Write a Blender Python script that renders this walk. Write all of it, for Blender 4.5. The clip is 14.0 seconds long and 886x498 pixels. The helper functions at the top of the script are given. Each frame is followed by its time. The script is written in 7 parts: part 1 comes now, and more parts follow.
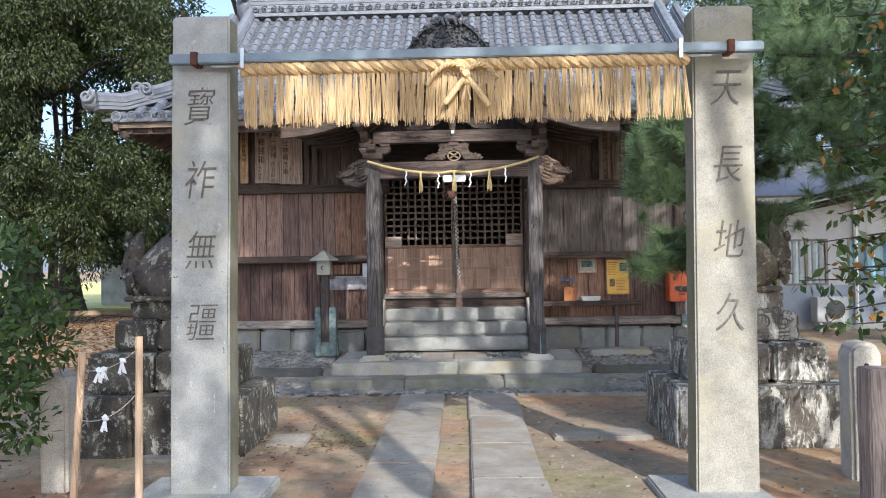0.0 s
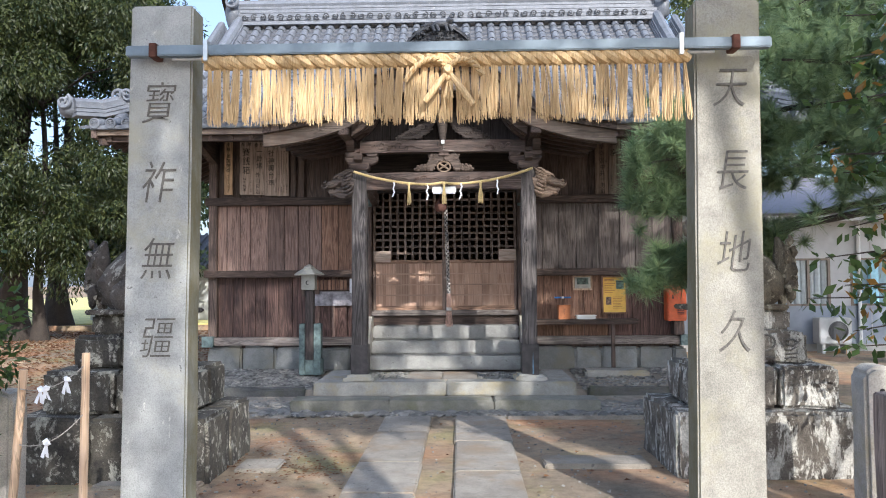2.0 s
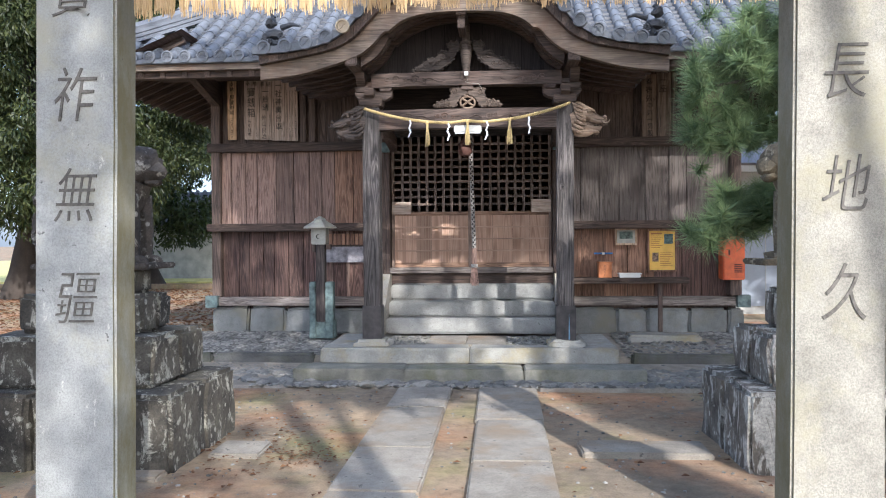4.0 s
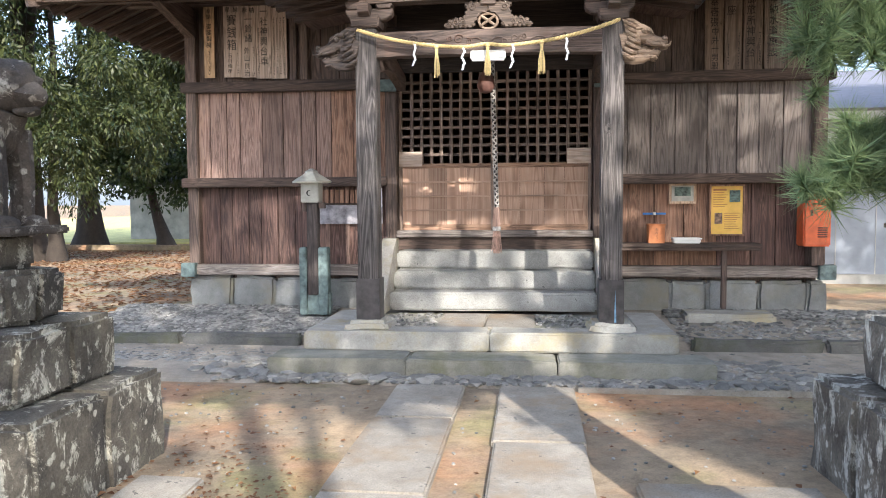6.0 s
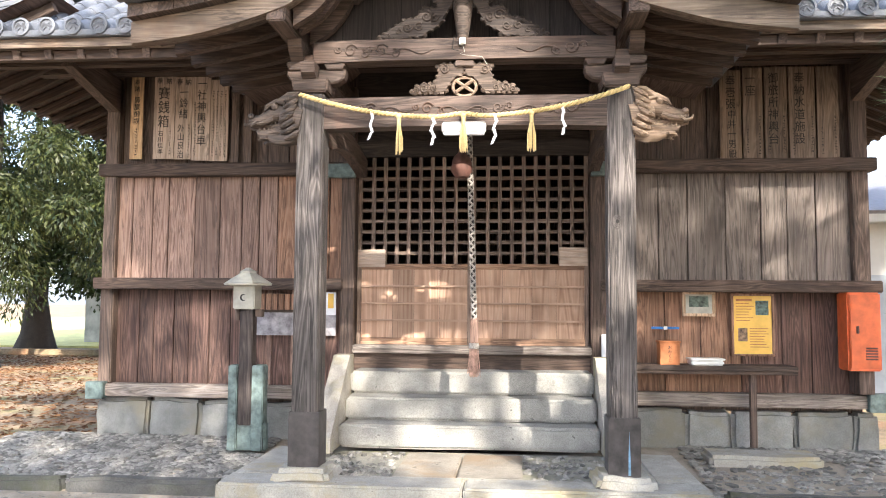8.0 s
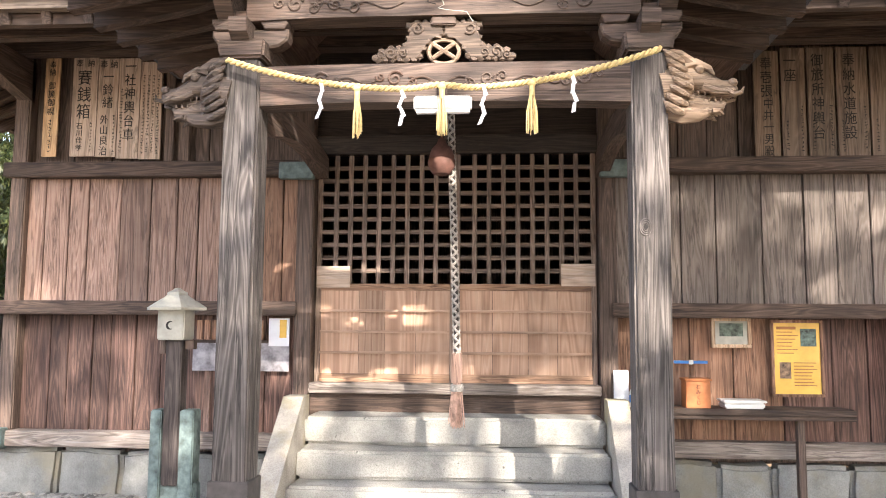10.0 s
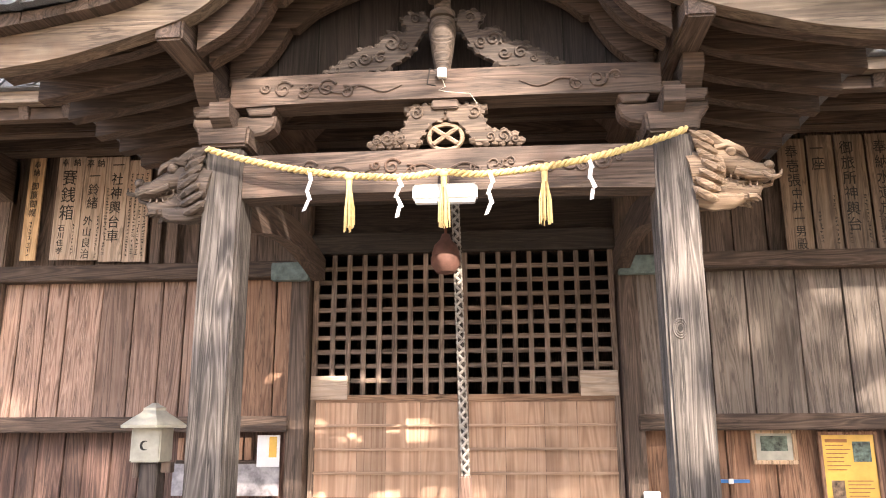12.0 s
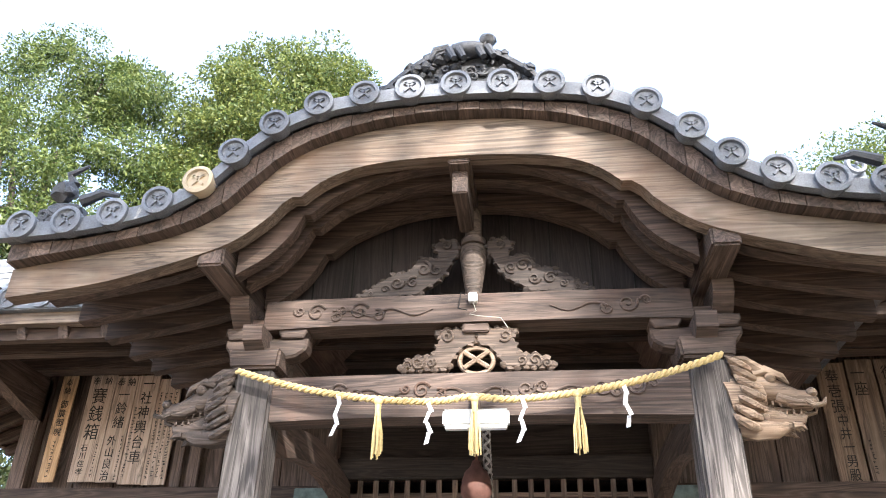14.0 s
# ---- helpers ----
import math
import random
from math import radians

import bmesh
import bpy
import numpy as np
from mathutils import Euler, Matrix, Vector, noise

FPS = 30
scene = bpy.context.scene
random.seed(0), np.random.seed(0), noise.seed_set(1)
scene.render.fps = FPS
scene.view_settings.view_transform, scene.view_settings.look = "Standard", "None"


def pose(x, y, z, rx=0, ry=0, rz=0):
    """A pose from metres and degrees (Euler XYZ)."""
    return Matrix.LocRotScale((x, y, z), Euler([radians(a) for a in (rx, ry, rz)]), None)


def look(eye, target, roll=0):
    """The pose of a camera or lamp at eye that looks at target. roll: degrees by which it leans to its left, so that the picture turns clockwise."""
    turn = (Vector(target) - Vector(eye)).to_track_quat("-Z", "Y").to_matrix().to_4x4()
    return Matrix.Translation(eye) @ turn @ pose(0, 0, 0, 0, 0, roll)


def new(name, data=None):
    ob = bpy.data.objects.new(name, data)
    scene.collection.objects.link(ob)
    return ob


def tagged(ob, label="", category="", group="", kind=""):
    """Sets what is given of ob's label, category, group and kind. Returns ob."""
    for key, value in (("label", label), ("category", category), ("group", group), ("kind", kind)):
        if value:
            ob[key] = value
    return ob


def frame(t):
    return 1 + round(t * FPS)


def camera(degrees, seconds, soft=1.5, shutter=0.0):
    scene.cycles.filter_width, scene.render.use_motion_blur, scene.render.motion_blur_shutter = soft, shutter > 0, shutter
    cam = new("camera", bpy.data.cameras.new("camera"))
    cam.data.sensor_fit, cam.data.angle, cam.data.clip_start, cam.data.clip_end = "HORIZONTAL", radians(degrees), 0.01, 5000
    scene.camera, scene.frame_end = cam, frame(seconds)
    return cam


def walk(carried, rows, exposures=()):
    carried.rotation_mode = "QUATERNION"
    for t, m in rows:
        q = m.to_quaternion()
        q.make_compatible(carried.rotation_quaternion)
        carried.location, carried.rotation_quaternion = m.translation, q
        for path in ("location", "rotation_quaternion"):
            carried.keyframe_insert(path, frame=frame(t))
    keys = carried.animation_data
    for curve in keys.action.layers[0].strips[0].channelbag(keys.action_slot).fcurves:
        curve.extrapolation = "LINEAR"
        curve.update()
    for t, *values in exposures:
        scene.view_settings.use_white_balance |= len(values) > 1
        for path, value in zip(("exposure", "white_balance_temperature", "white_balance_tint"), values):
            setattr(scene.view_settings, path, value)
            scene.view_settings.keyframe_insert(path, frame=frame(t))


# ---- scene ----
cam = camera(58.9, 14.0, soft=1.0)
PATH = [
    (0, (0.312, 0.841, 1.46), (0.254, 2.84, 1.497), -0.9),
    (0.5, (0.404, 0.863, 1.449), (0.298, 2.859, 1.5), -1.1),
    (1, (0.448, 0.904, 1.436), (0.337, 2.9, 1.478), -0.7),
    (1.5, (0.441, 1.06, 1.415), (0.341, 3.057, 1.472), -0.4),
    (2, (0.41, 1.252, 1.423), (0.357, 3.25, 1.507), -0.4),
    (2.5, (0.444, 1.426, 1.396), (0.368, 3.422, 1.496), -1.2),
    (3, (0.448, 1.701, 1.389), (0.344, 3.696, 1.488), -0.8),
    (3.5, (0.455, 2.027, 1.373), (0.358, 4.024, 1.42), -1.1),
    (4, (0.518, 2.381, 1.351), (0.37, 4.375, 1.333), -0.4),
    (4.2, (0.523, 2.524, 1.343), (0.358, 4.516, 1.296), -0.2),
    (6.3, (0.536, 4.253, 1.323), (0.282, 6.233, 1.203), -0.4),
    (6.5, (0.551, 4.405, 1.313), (0.269, 6.382, 1.203), -0.1),
    (7, (0.49, 4.78, 1.332), (0.284, 6.769, 1.281), -0.5),
    (7.5, (0.489, 5.145, 1.352), (0.305, 7.134, 1.434), -0.6),
    (8, (0.484, 5.458, 1.374), (0.311, 7.446, 1.517), 0.4),
    (8.2, (0.493, 5.606, 1.365), (0.334, 7.59, 1.564), 0.0),
    (10.5, (0.431, 6.881, 1.45), (0.295, 8.867, 1.646), 0.4),
    (11, (0.417, 7.047, 1.464), (0.294, 9.034, 1.661), -0.8),
    (11.5, (0.439, 7.107, 1.476), (0.302, 9.087, 1.718), -0.3),
    (12, (0.444, 7.12, 1.486), (0.283, 9.06, 1.944), -0.2),
    (12.5, (0.446, 7.118, 1.503), (0.247, 8.979, 2.209), -0.2),
    (13, (0.444, 7.124, 1.513), (0.223, 8.919, 2.365), 0.1),
    (13.5, (0.442, 7.136, 1.521), (0.22, 8.894, 2.449), 0.8),
    (14, (0.437, 7.133, 1.523), (0.219, 8.869, 2.491), 1.1),
]
walk(cam, [(t, look(eye, target, roll)) for t, eye, target, roll in PATH], [(0, 0.52, 5450, 10), (3, 0.57, 5400, 11), (4.2, 0.72, 5350, 11), (6.3, 1.26, 5750, 10), (7.2, 1.52, 5850, 11), (8.2, 1.66, 6050, 11), (10.5, 1.84, 6200, 14), (11.4, 1.8, 6400, 15), (12.0, 1.95, 6600, 16), (12.6, 2.12, 5700, 12), (13.2, 2.1, 5700, 10), (14, 1.75, 5700, 10)])

# ---- light ----
world = bpy.data.worlds.new("world")
scene.world = world
world.use_nodes = True
SUN_EL, SUN_AZ = radians(33), radians(158)   # azimuth clockwise from +y
wn = world.node_tree
sky = wn.nodes.new("ShaderNodeTexSky")
sky.sky_type, sky.sun_disc, sky.sun_elevation, sky.sun_rotation = "NISHITA", False, SUN_EL, SUN_AZ
sky.dust_density, sky.air_density = 3.0, 1.0
haze = wn.nodes.new("ShaderNodeMix")            # thin even haze over the blue
haze.data_type, haze.blend_type = "RGBA", "ADD"
haze.inputs[0].default_value = 1.0
haze.inputs[7].default_value = (1.85, 1.97, 2.2, 1)
wn.links.new(sky.outputs[0], haze.inputs[6])
wn.links.new(haze.outputs[2], wn.nodes["Background"].inputs[0])
wn.nodes["Background"].inputs[1].default_value = 0.135
sun = new("sun", bpy.data.lights.new("sun", "SUN"))
sun.data.energy, sun.data.angle, sun.data.color = 4.2, radians(0.6), (1.0, 0.88, 0.72)
sun.matrix_world = look((0, 0, 0), (-math.sin(SUN_AZ) * math.cos(SUN_EL), -math.cos(SUN_AZ) * math.cos(SUN_EL), -math.sin(SUN_EL)))


# ---- materials ----
class Graph:
    """A small builder for node materials."""

    def __init__(self, name, rough=0.8, metal=0.0):
        self.mat = bpy.data.materials.new(name)
        self.mat.use_nodes = True
        self.t = self.mat.node_tree
        self.p = self.t.nodes["Principled BSDF"]
        self.p.inputs["Roughness"].default_value, self.p.inputs["Metallic"].default_value = rough, metal

    def node(self, kind, **kw):
        n = self.t.nodes.new(kind)
        for k, v in kw.items():
            n.inputs[k].default_value = v
        return n

    def link(self, a, b):
        self.t.links.new(a, b)

    def coords(self, scale=(1, 1, 1), shuffle=True):
        tc = self.node("ShaderNodeTexCoord")
        mp = self.node("ShaderNodeMapping")
        mp.inputs["Scale"].default_value = scale
        if shuffle:
            oi = self.node("ShaderNodeObjectInfo")
            mul = self.node("ShaderNodeMath")
            mul.operation = "MULTIPLY"
            mul.inputs[1].default_value = 37.0
            add = self.node("ShaderNodeVectorMath")
            self.link(oi.outputs["Random"], mul.inputs[0])
            self.link(tc.outputs["Object"], add.inputs[0])
            self.link(mul.outputs[0], add.inputs[1])
            self.link(add.outputs[0], mp.inputs[0])
        else:
            self.link(tc.outputs["Object"], mp.inputs[0])
        return mp.outputs[0]

    def noise(self, vec, scale, detail=6.0, rough=0.6, distort=0.0):
        n = self.node("ShaderNodeTexNoise", Scale=scale, Detail=detail, Roughness=rough, Distortion=distort)
        self.link(vec, n.inputs["Vector"])
        return n.outputs["Fac"]

    def ramp(self, fac, *stops):
        r = self.node("ShaderNodeValToRGB")
        els = r.color_ramp.elements
        while len(els) < len(stops):
            els.new(0.5)
        for e, (pos, col) in zip(els, stops):
            e.position = pos
            e.color = (*col, 1) if isinstance(col, tuple) else (col, col, col, 1)
        self.link(fac, r.inputs[0])
        return r.outputs[0]

    def mix(self, fac, a, b, blend="MIX"):
        m = self.t.nodes.new("ShaderNodeMix")
        m.data_type, m.blend_type = "RGBA", blend
        if isinstance(fac, float):
            m.inputs[0].default_value = fac
        else:
            self.link(fac, m.inputs[0])
        for sock, v in ((m.inputs[6], a), (m.inputs[7], b)):
            if isinstance(v, tuple):
                sock.default_value = (*v, 1)
            else:
                self.link(v, sock)
        return m.outputs[2]

    def per_object(self, col, lo=0.8, hi=1.2):
        oi = self.node("ShaderNodeObjectInfo")
        return self.mix(1.0, col, self.ramp(oi.outputs["Random"], (0.0, lo), (1.0, hi)), "MULTIPLY")

    def per_island(self, col, lo=0.7, hi=1.25):
        g = self.node("ShaderNodeNewGeometry")
        return self.mix(1.0, col, self.ramp(g.outputs["Random Per Island"], (0.0, lo), (1.0, hi)), "MULTIPLY")

    def done(self, col, bump=None, strength=0.3, depth=0.01):
        if isinstance(col, tuple):
            self.p.inputs["Base Color"].default_value = (*col, 1)
        else:
            self.link(col, self.p.inputs["Base Color"])
        if bump is not None:
            b = self.node("ShaderNodeBump", Strength=strength, Distance=depth)
            self.link(bump, b.inputs["Height"])
            self.link(b.outputs[0], self.p.inputs["Normal"])
        return self.mat


def wood(name, dark, mid, light, axis=2, lo=0.75, hi=1.2, rough=0.75, fine=1.0, stain=0.5, crack=0.75, tint=None):
    """Weathered timber whose grain runs along one axis."""
    g = Graph(name, rough)
    s = [1.0, 1.0, 1.0]
    s[axis] = 0.06
    v = g.coords(tuple(s))
    rings = g.noise(v, 7 * fine, 2, 0.45, 0.8)
    wave = g.node("ShaderNodeMath", )
    wave.operation = "MULTIPLY"
    wave.inputs[1].default_value = 66.0
    g.link(rings, wave.inputs[0])
    sine = g.node("ShaderNodeMath")
    sine.operation = "SINE"
    g.link(wave.outputs[0], sine.inputs[0])
    band = g.node("ShaderNodeMapRange")
    band.inputs[1].default_value, band.inputs[2].default_value = -1.0, 1.0
    g.link(sine.outputs[0], band.inputs[0])
    s[axis] = 0.025
    fibre = g.noise(g.coords(tuple(s)), 190 * fine, 5, 0.75)
    col = g.ramp(band.outputs[0], (0.0, dark), (0.22, mid), (0.7, light), (1.0, mid))
    col = g.mix(0.42, col, g.ramp(fibre, (0.25, dark), (0.75, light)))
    col = g.mix(0.12, col, mid)
    line = g.noise(v, 13 * fine, 5, 0.62, 0.5)
    col = g.mix(crack, col, g.ramp(line, (0.3, 1.0), (0.4, 0.45), (0.43, 1.0), (0.52, 1.0), (0.55, 0.3), (0.58, 1.05), (0.66, 0.6), (0.7, 1.0)), "MULTIPLY")
    blot = g.noise(g.coords((1, 1, 1)), 2.3, 4, 0.6)
    col = g.mix(stain, col, g.ramp(blot, (0.32, 0.42), (0.62, 1.12)), "MULTIPLY")
    if tint:
        patch = g.noise(g.coords((1, 1, 1)), 1.3, 5, 0.65)
        col = g.mix(g.ramp(patch, (0.53, 0.0), (0.68, 0.6)), col, tint)
    col = g.per_object(col, lo, hi)
    return g.done(col, g.mix(0.5, band.outputs[0], fibre), 0.45, 0.006)


def rock(name, a, b, speck, lichen=None, amount=0.55, streak=1.0, bump=0.5, scale=1.0, rough=0.85, moss=None, island=False, algae=None, pits=0.0):
    """Stone: speckle, blotches and, where given, lichen in patches and streaks."""
    g = Graph(name, rough)
    v = g.coords((1, 1, streak))
    col = g.ramp(g.noise(v, 2.2 * scale, 6, 0.65), (0.3, a), (0.7, b))
    fine = g.noise(g.coords(), 110 * scale, 4, 0.85)
    col = g.mix(0.4, col, g.ramp(fine, (0.4, speck), (0.56, b)))
    col = g.mix(0.55, col, g.ramp(g.noise(g.coords(), 6.5 * scale, 7, 0.7), (0.32, 0.55), (0.6, 1.12)), "MULTIPLY")
    if lichen:
        l1 = g.noise(v, 11 * scale, 9, 0.8, 0.4)
        col = g.mix(g.ramp(l1, (amount, 0.0), (amount + 0.07, 1.0)), col, lichen)
    if moss:
        m1 = g.noise(g.coords(), 1.7, 5, 0.7)
        col = g.mix(g.ramp(m1, (0.5, 0.0), (0.66, 0.8)), col, moss)
    if algae:
        geo = g.node("ShaderNodeNewGeometry")
        sep = g.node("ShaderNodeSeparateXYZ")
        g.link(geo.outputs["Normal"], sep.inputs[0])
        ab = g.node("ShaderNodeMath")
        ab.operation = "ABSOLUTE"
        g.link(sep.outputs[0], ab.inputs[0])
        grow = g.mix(1.0, g.ramp(ab.outputs[0], (0.55, 0.0), (0.85, 1.0)), g.ramp(g.noise(v, 5, 7, 0.75), (0.36, 0.5), (0.58, 0.95)), "MULTIPLY")
        col = g.mix(grow, col, algae)
    if pits:
        col = g.mix(g.ramp(g.noise(g.coords(), 13, 5, 0.7), (pits, 0.0), (pits + 0.03, 0.75)), col, (0.06, 0.058, 0.052))
    col = g.per_island(col, 0.45, 1.4) if island else g.per_object(col, 0.85, 1.12)
    big = g.noise(v, 14 * scale, 8, 0.7)
    return g.done(col, g.mix(0.35, big, fine), bump, 0.02)


def lichened(name, dark, mid, white, patch, spot, streak=0.35):
    """Old dark stone under white crusts: streaked patches, round spots and grime."""
    g = Graph(name, 0.92)
    v = g.coords((1, 1, streak))
    w = g.coords()
    col = g.ramp(g.noise(w, 3.0, 8, 0.7), (0.34, dark), (0.66, mid))
    col = g.mix(0.5, col, g.ramp(g.noise(w, 70, 5, 0.8), (0.36, 0.35), (0.62, 1.5)), "MULTIPLY")
    crust = g.noise(v, 8.0, 10, 0.78, 0.5)
    tone = g.ramp(g.noise(w, 30, 5, 0.8), (0.35, tuple(0.45 * c for c in white)), (0.6, white))
    col = g.mix(g.ramp(crust, (patch, 0.0), (patch + 0.05, 0.95)), col, tone)
    cell = g.node("ShaderNodeTexVoronoi", Scale=15.0)
    g.link(w, cell.inputs["Vector"])
    rim = g.mix(0.25, cell.outputs["Distance"], g.noise(w, 40, 4, 0.7))
    some = g.ramp(g.noise(w, 4.5, 3, 0.5), (spot, 0.0), (spot + 0.04, 0.9))
    col = g.mix(g.mix(1.0, g.ramp(rim, (0.3, 1.0), (0.36, 0.0)), some, "MULTIPLY"), col, tone)
    col = g.per_object(col, 0.8, 1.15)
    return g.done(col, g.mix(0.5, crust, g.noise(w, 45, 6, 0.75)), 0.9, 0.02)


def plain(name, col, rough=0.5, metal=0.0, vary=0.12, scale=12, bump=0.1):
    g = Graph(name, rough, metal)
    n = g.noise(g.coords(), scale, 6, 0.6)
    lo, hi = tuple(c * (1 - vary * 1.6) for c in col), tuple(min(1, c * (1 + vary)) for c in col)
    return g.done(g.per_object(g.ramp(n, (0.3, lo), (0.7, hi)), 0.94, 1.05), n, bump, 0.004)


BOARD = wood("board_weathered", (0.13, 0.068, 0.048), (0.34, 0.21, 0.155), (0.5, 0.35, 0.28), 2, 0.6, 1.2, 0.75, 1.0, 0.4)
BOARD_LOW = wood("board_red_brown", (0.03, 0.013, 0.01), (0.11, 0.055, 0.041), (0.27, 0.165, 0.13), 2, 0.55, 1.35)
BOARD_GREY = wood("board_grey", (0.1, 0.076, 0.062), (0.225, 0.182, 0.152), (0.33, 0.28, 0.245), 2, 0.75, 1.15, 0.75, 1.0, 0.4)
BOARD_WARM = wood("board_warm", (0.17, 0.08, 0.046), (0.36, 0.19, 0.115), (0.52, 0.32, 0.21), 2, 0.8, 1.15)
DOOR_RAIL = wood("door_rail", (0.34, 0.21, 0.145), (0.52, 0.35, 0.245), (0.62, 0.45, 0.335), 0, 0.9, 1.08, 0.75, 1.0, 0.3, 0.5)
DOOR_BOARD = wood("door_board", (0.32, 0.18, 0.115), (0.54, 0.345, 0.235), (0.66, 0.465, 0.34), 2, 0.85, 1.08, 0.75, 0.45, 0.35, 0.15)
BOARD_X = wood("board_cross", (0.2, 0.105, 0.062), (0.36, 0.21, 0.13), (0.5, 0.33, 0.22), 0, 0.85, 1.12)
BEAM_X = wood("beam_cross", (0.026, 0.016, 0.011), (0.075, 0.046, 0.033), (0.16, 0.11, 0.082), 0, 0.85, 1.15)
BEAM_Y = wood("beam_along", (0.04, 0.027, 0.021), (0.095, 0.065, 0.05), (0.19, 0.135, 0.106), 1, 0.8, 1.2)
BEAM_Z = wood("beam_upright", (0.045, 0.031, 0.024), (0.115, 0.077, 0.058), (0.23, 0.163, 0.128), 2, 0.85, 1.15)
POST_GREY = wood("post_silvered", (0.026, 0.021, 0.018), (0.085, 0.07, 0.062), (0.27, 0.24, 0.22), 2, 0.95, 1.05, 0.8, 0.9, 0.75, 1.0)
# beams deep in the porch: the shade there is put into the wood colour
BEAM_SHADED = wood("beam_porch_shade", (0.012, 0.009, 0.007), (0.035, 0.024, 0.019), (0.075, 0.054, 0.043), 0, 0.85, 1.15)
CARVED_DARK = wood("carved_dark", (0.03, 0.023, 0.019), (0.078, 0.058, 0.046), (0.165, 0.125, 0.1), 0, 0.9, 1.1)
CARVED = wood("carved_wood", (0.035, 0.024, 0.019), (0.09, 0.062, 0.048), (0.185, 0.132, 0.104), 0, 0.9, 1.1, 0.75, 1.0, 0.5, 0.75, (0.13, 0.07, 0.045))
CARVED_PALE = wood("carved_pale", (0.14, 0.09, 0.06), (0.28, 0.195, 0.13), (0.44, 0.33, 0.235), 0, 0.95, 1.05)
BARGE = wood("barge_bleached", (0.1, 0.07, 0.05), (0.21, 0.155, 0.112), (0.36, 0.285, 0.215), 0, 0.95, 1.05, 0.7, 0.9, 0.7, 0.75, (0.2, 0.115, 0.065))
# dark gable boards, taken near black to hold the shade under the roof
GABLE = wood("gable_board_shaded", (0.012, 0.009, 0.009), (0.028, 0.021, 0.02), (0.05, 0.037, 0.034), 2, 0.9, 1.1)
LATTICE = wood("lattice_wood", (0.11, 0.076, 0.058), (0.25, 0.178, 0.135), (0.38, 0.285, 0.225), 2, 0.8, 1.2)
LATTICE_X = wood("lattice_cross", (0.09, 0.062, 0.047), (0.21, 0.148, 0.112), (0.33, 0.245, 0.195), 0, 0.8, 1.2)
PLAQUE = wood("plaque_wood", (0.42, 0.3, 0.22), (0.56, 0.43, 0.33), (0.66, 0.53, 0.43), 2, 0.8, 1.1, 0.75, 1.0, 0.25)
SOFFIT = wood("soffit_board", (0.052, 0.032, 0.025), (0.12, 0.076, 0.058), (0.21, 0.14, 0.108), 1, 0.8, 1.2)
GRANITE = rock("granite", (0.36, 0.33, 0.28), (0.52, 0.48, 0.41), (0.13, 0.125, 0.115), (0.66, 0.62, 0.48), 0.66, 0.4, 0.5, 1.0, 0.85, (0.34, 0.3, 0.17))
PILLAR = rock("pillar_granite", (0.3, 0.285, 0.235), (0.44, 0.415, 0.35), (0.13, 0.125, 0.11), (0.66, 0.62, 0.5), 0.67, 0.5, 0.5, 1.0, 0.85, (0.37, 0.34, 0.23), False, (0.17, 0.145, 0.075))
PILLAR_WHITE = rock("pillar_granite_whitened", (0.34, 0.345, 0.325), (0.48, 0.485, 0.46), (0.22, 0.22, 0.205), (0.72, 0.71, 0.64), 0.6, 0.5, 0.4, 1.0, 0.85, (0.42, 0.4, 0.3), False, (0.2, 0.17, 0.08), 0.66)
GRANITE_STEP = rock("granite_step", (0.32, 0.31, 0.28), (0.47, 0.46, 0.42), (0.14, 0.14, 0.13), (0.62, 0.6, 0.55), 0.66, 1.0, 0.5, 1.0, 0.85, None, False, None, 0.65)
LICHEN = lichened("lichen_stone", (0.028, 0.025, 0.023), (0.14, 0.125, 0.095), (0.5, 0.48, 0.4), 0.535, 0.56, 0.7)
LICHEN_PALE = lichened("lichen_stone_pale", (0.055, 0.045, 0.036), (0.25, 0.22, 0.175), (0.72, 0.69, 0.6), 0.5, 0.52, 0.3)
STATUE = lichened("statue_stone", (0.04, 0.034, 0.03), (0.15, 0.125, 0.1), (0.5, 0.47, 0.4), 0.56, 0.5, 0.8)
STATUE_PALE = lichened("statue_stone_yellowed", (0.06, 0.048, 0.034), (0.26, 0.215, 0.14), (0.56, 0.5, 0.36), 0.53, 0.52, 0.7)
FOUND = rock("foundation_stone", (0.19, 0.195, 0.185), (0.33, 0.33, 0.31), (0.13, 0.13, 0.125), (0.42, 0.41, 0.37), 0.66, 1.0, 0.7, 1.0, 0.85, (0.24, 0.22, 0.165))
SLAB = rock("paving_slab", (0.23, 0.2, 0.16), (0.42, 0.38, 0.315), (0.17, 0.15, 0.12), (0.5, 0.45, 0.38), 0.62, 1.0, 0.6, 1.0, 0.85, (0.29, 0.21, 0.13), False, None, 0.63)
PLATFORM = rock("platform_stone", (0.34, 0.325, 0.28), (0.52, 0.5, 0.44), (0.22, 0.21, 0.18), (0.6, 0.55, 0.42), 0.64, 1.0, 0.5, 1.0, 0.85, (0.42, 0.35, 0.2), False, None, 0.66)
MOSSY = rock("mossy_stone", (0.2, 0.19, 0.155), (0.34, 0.325, 0.27), (0.14, 0.135, 0.11), (0.45, 0.4, 0.26), 0.66, 1.0, 0.5, 1.0, 0.9, (0.16, 0.155, 0.08))
# mossy kerb stone, darkened in colour for the shadow line along its step
KERB_SHADED = rock("kerb_shaded_stone", (0.075, 0.073, 0.068), (0.17, 0.165, 0.15), (0.05, 0.05, 0.048), None, 0.6, 1.0, 0.7, 1.0, 0.85, (0.09, 0.095, 0.05))
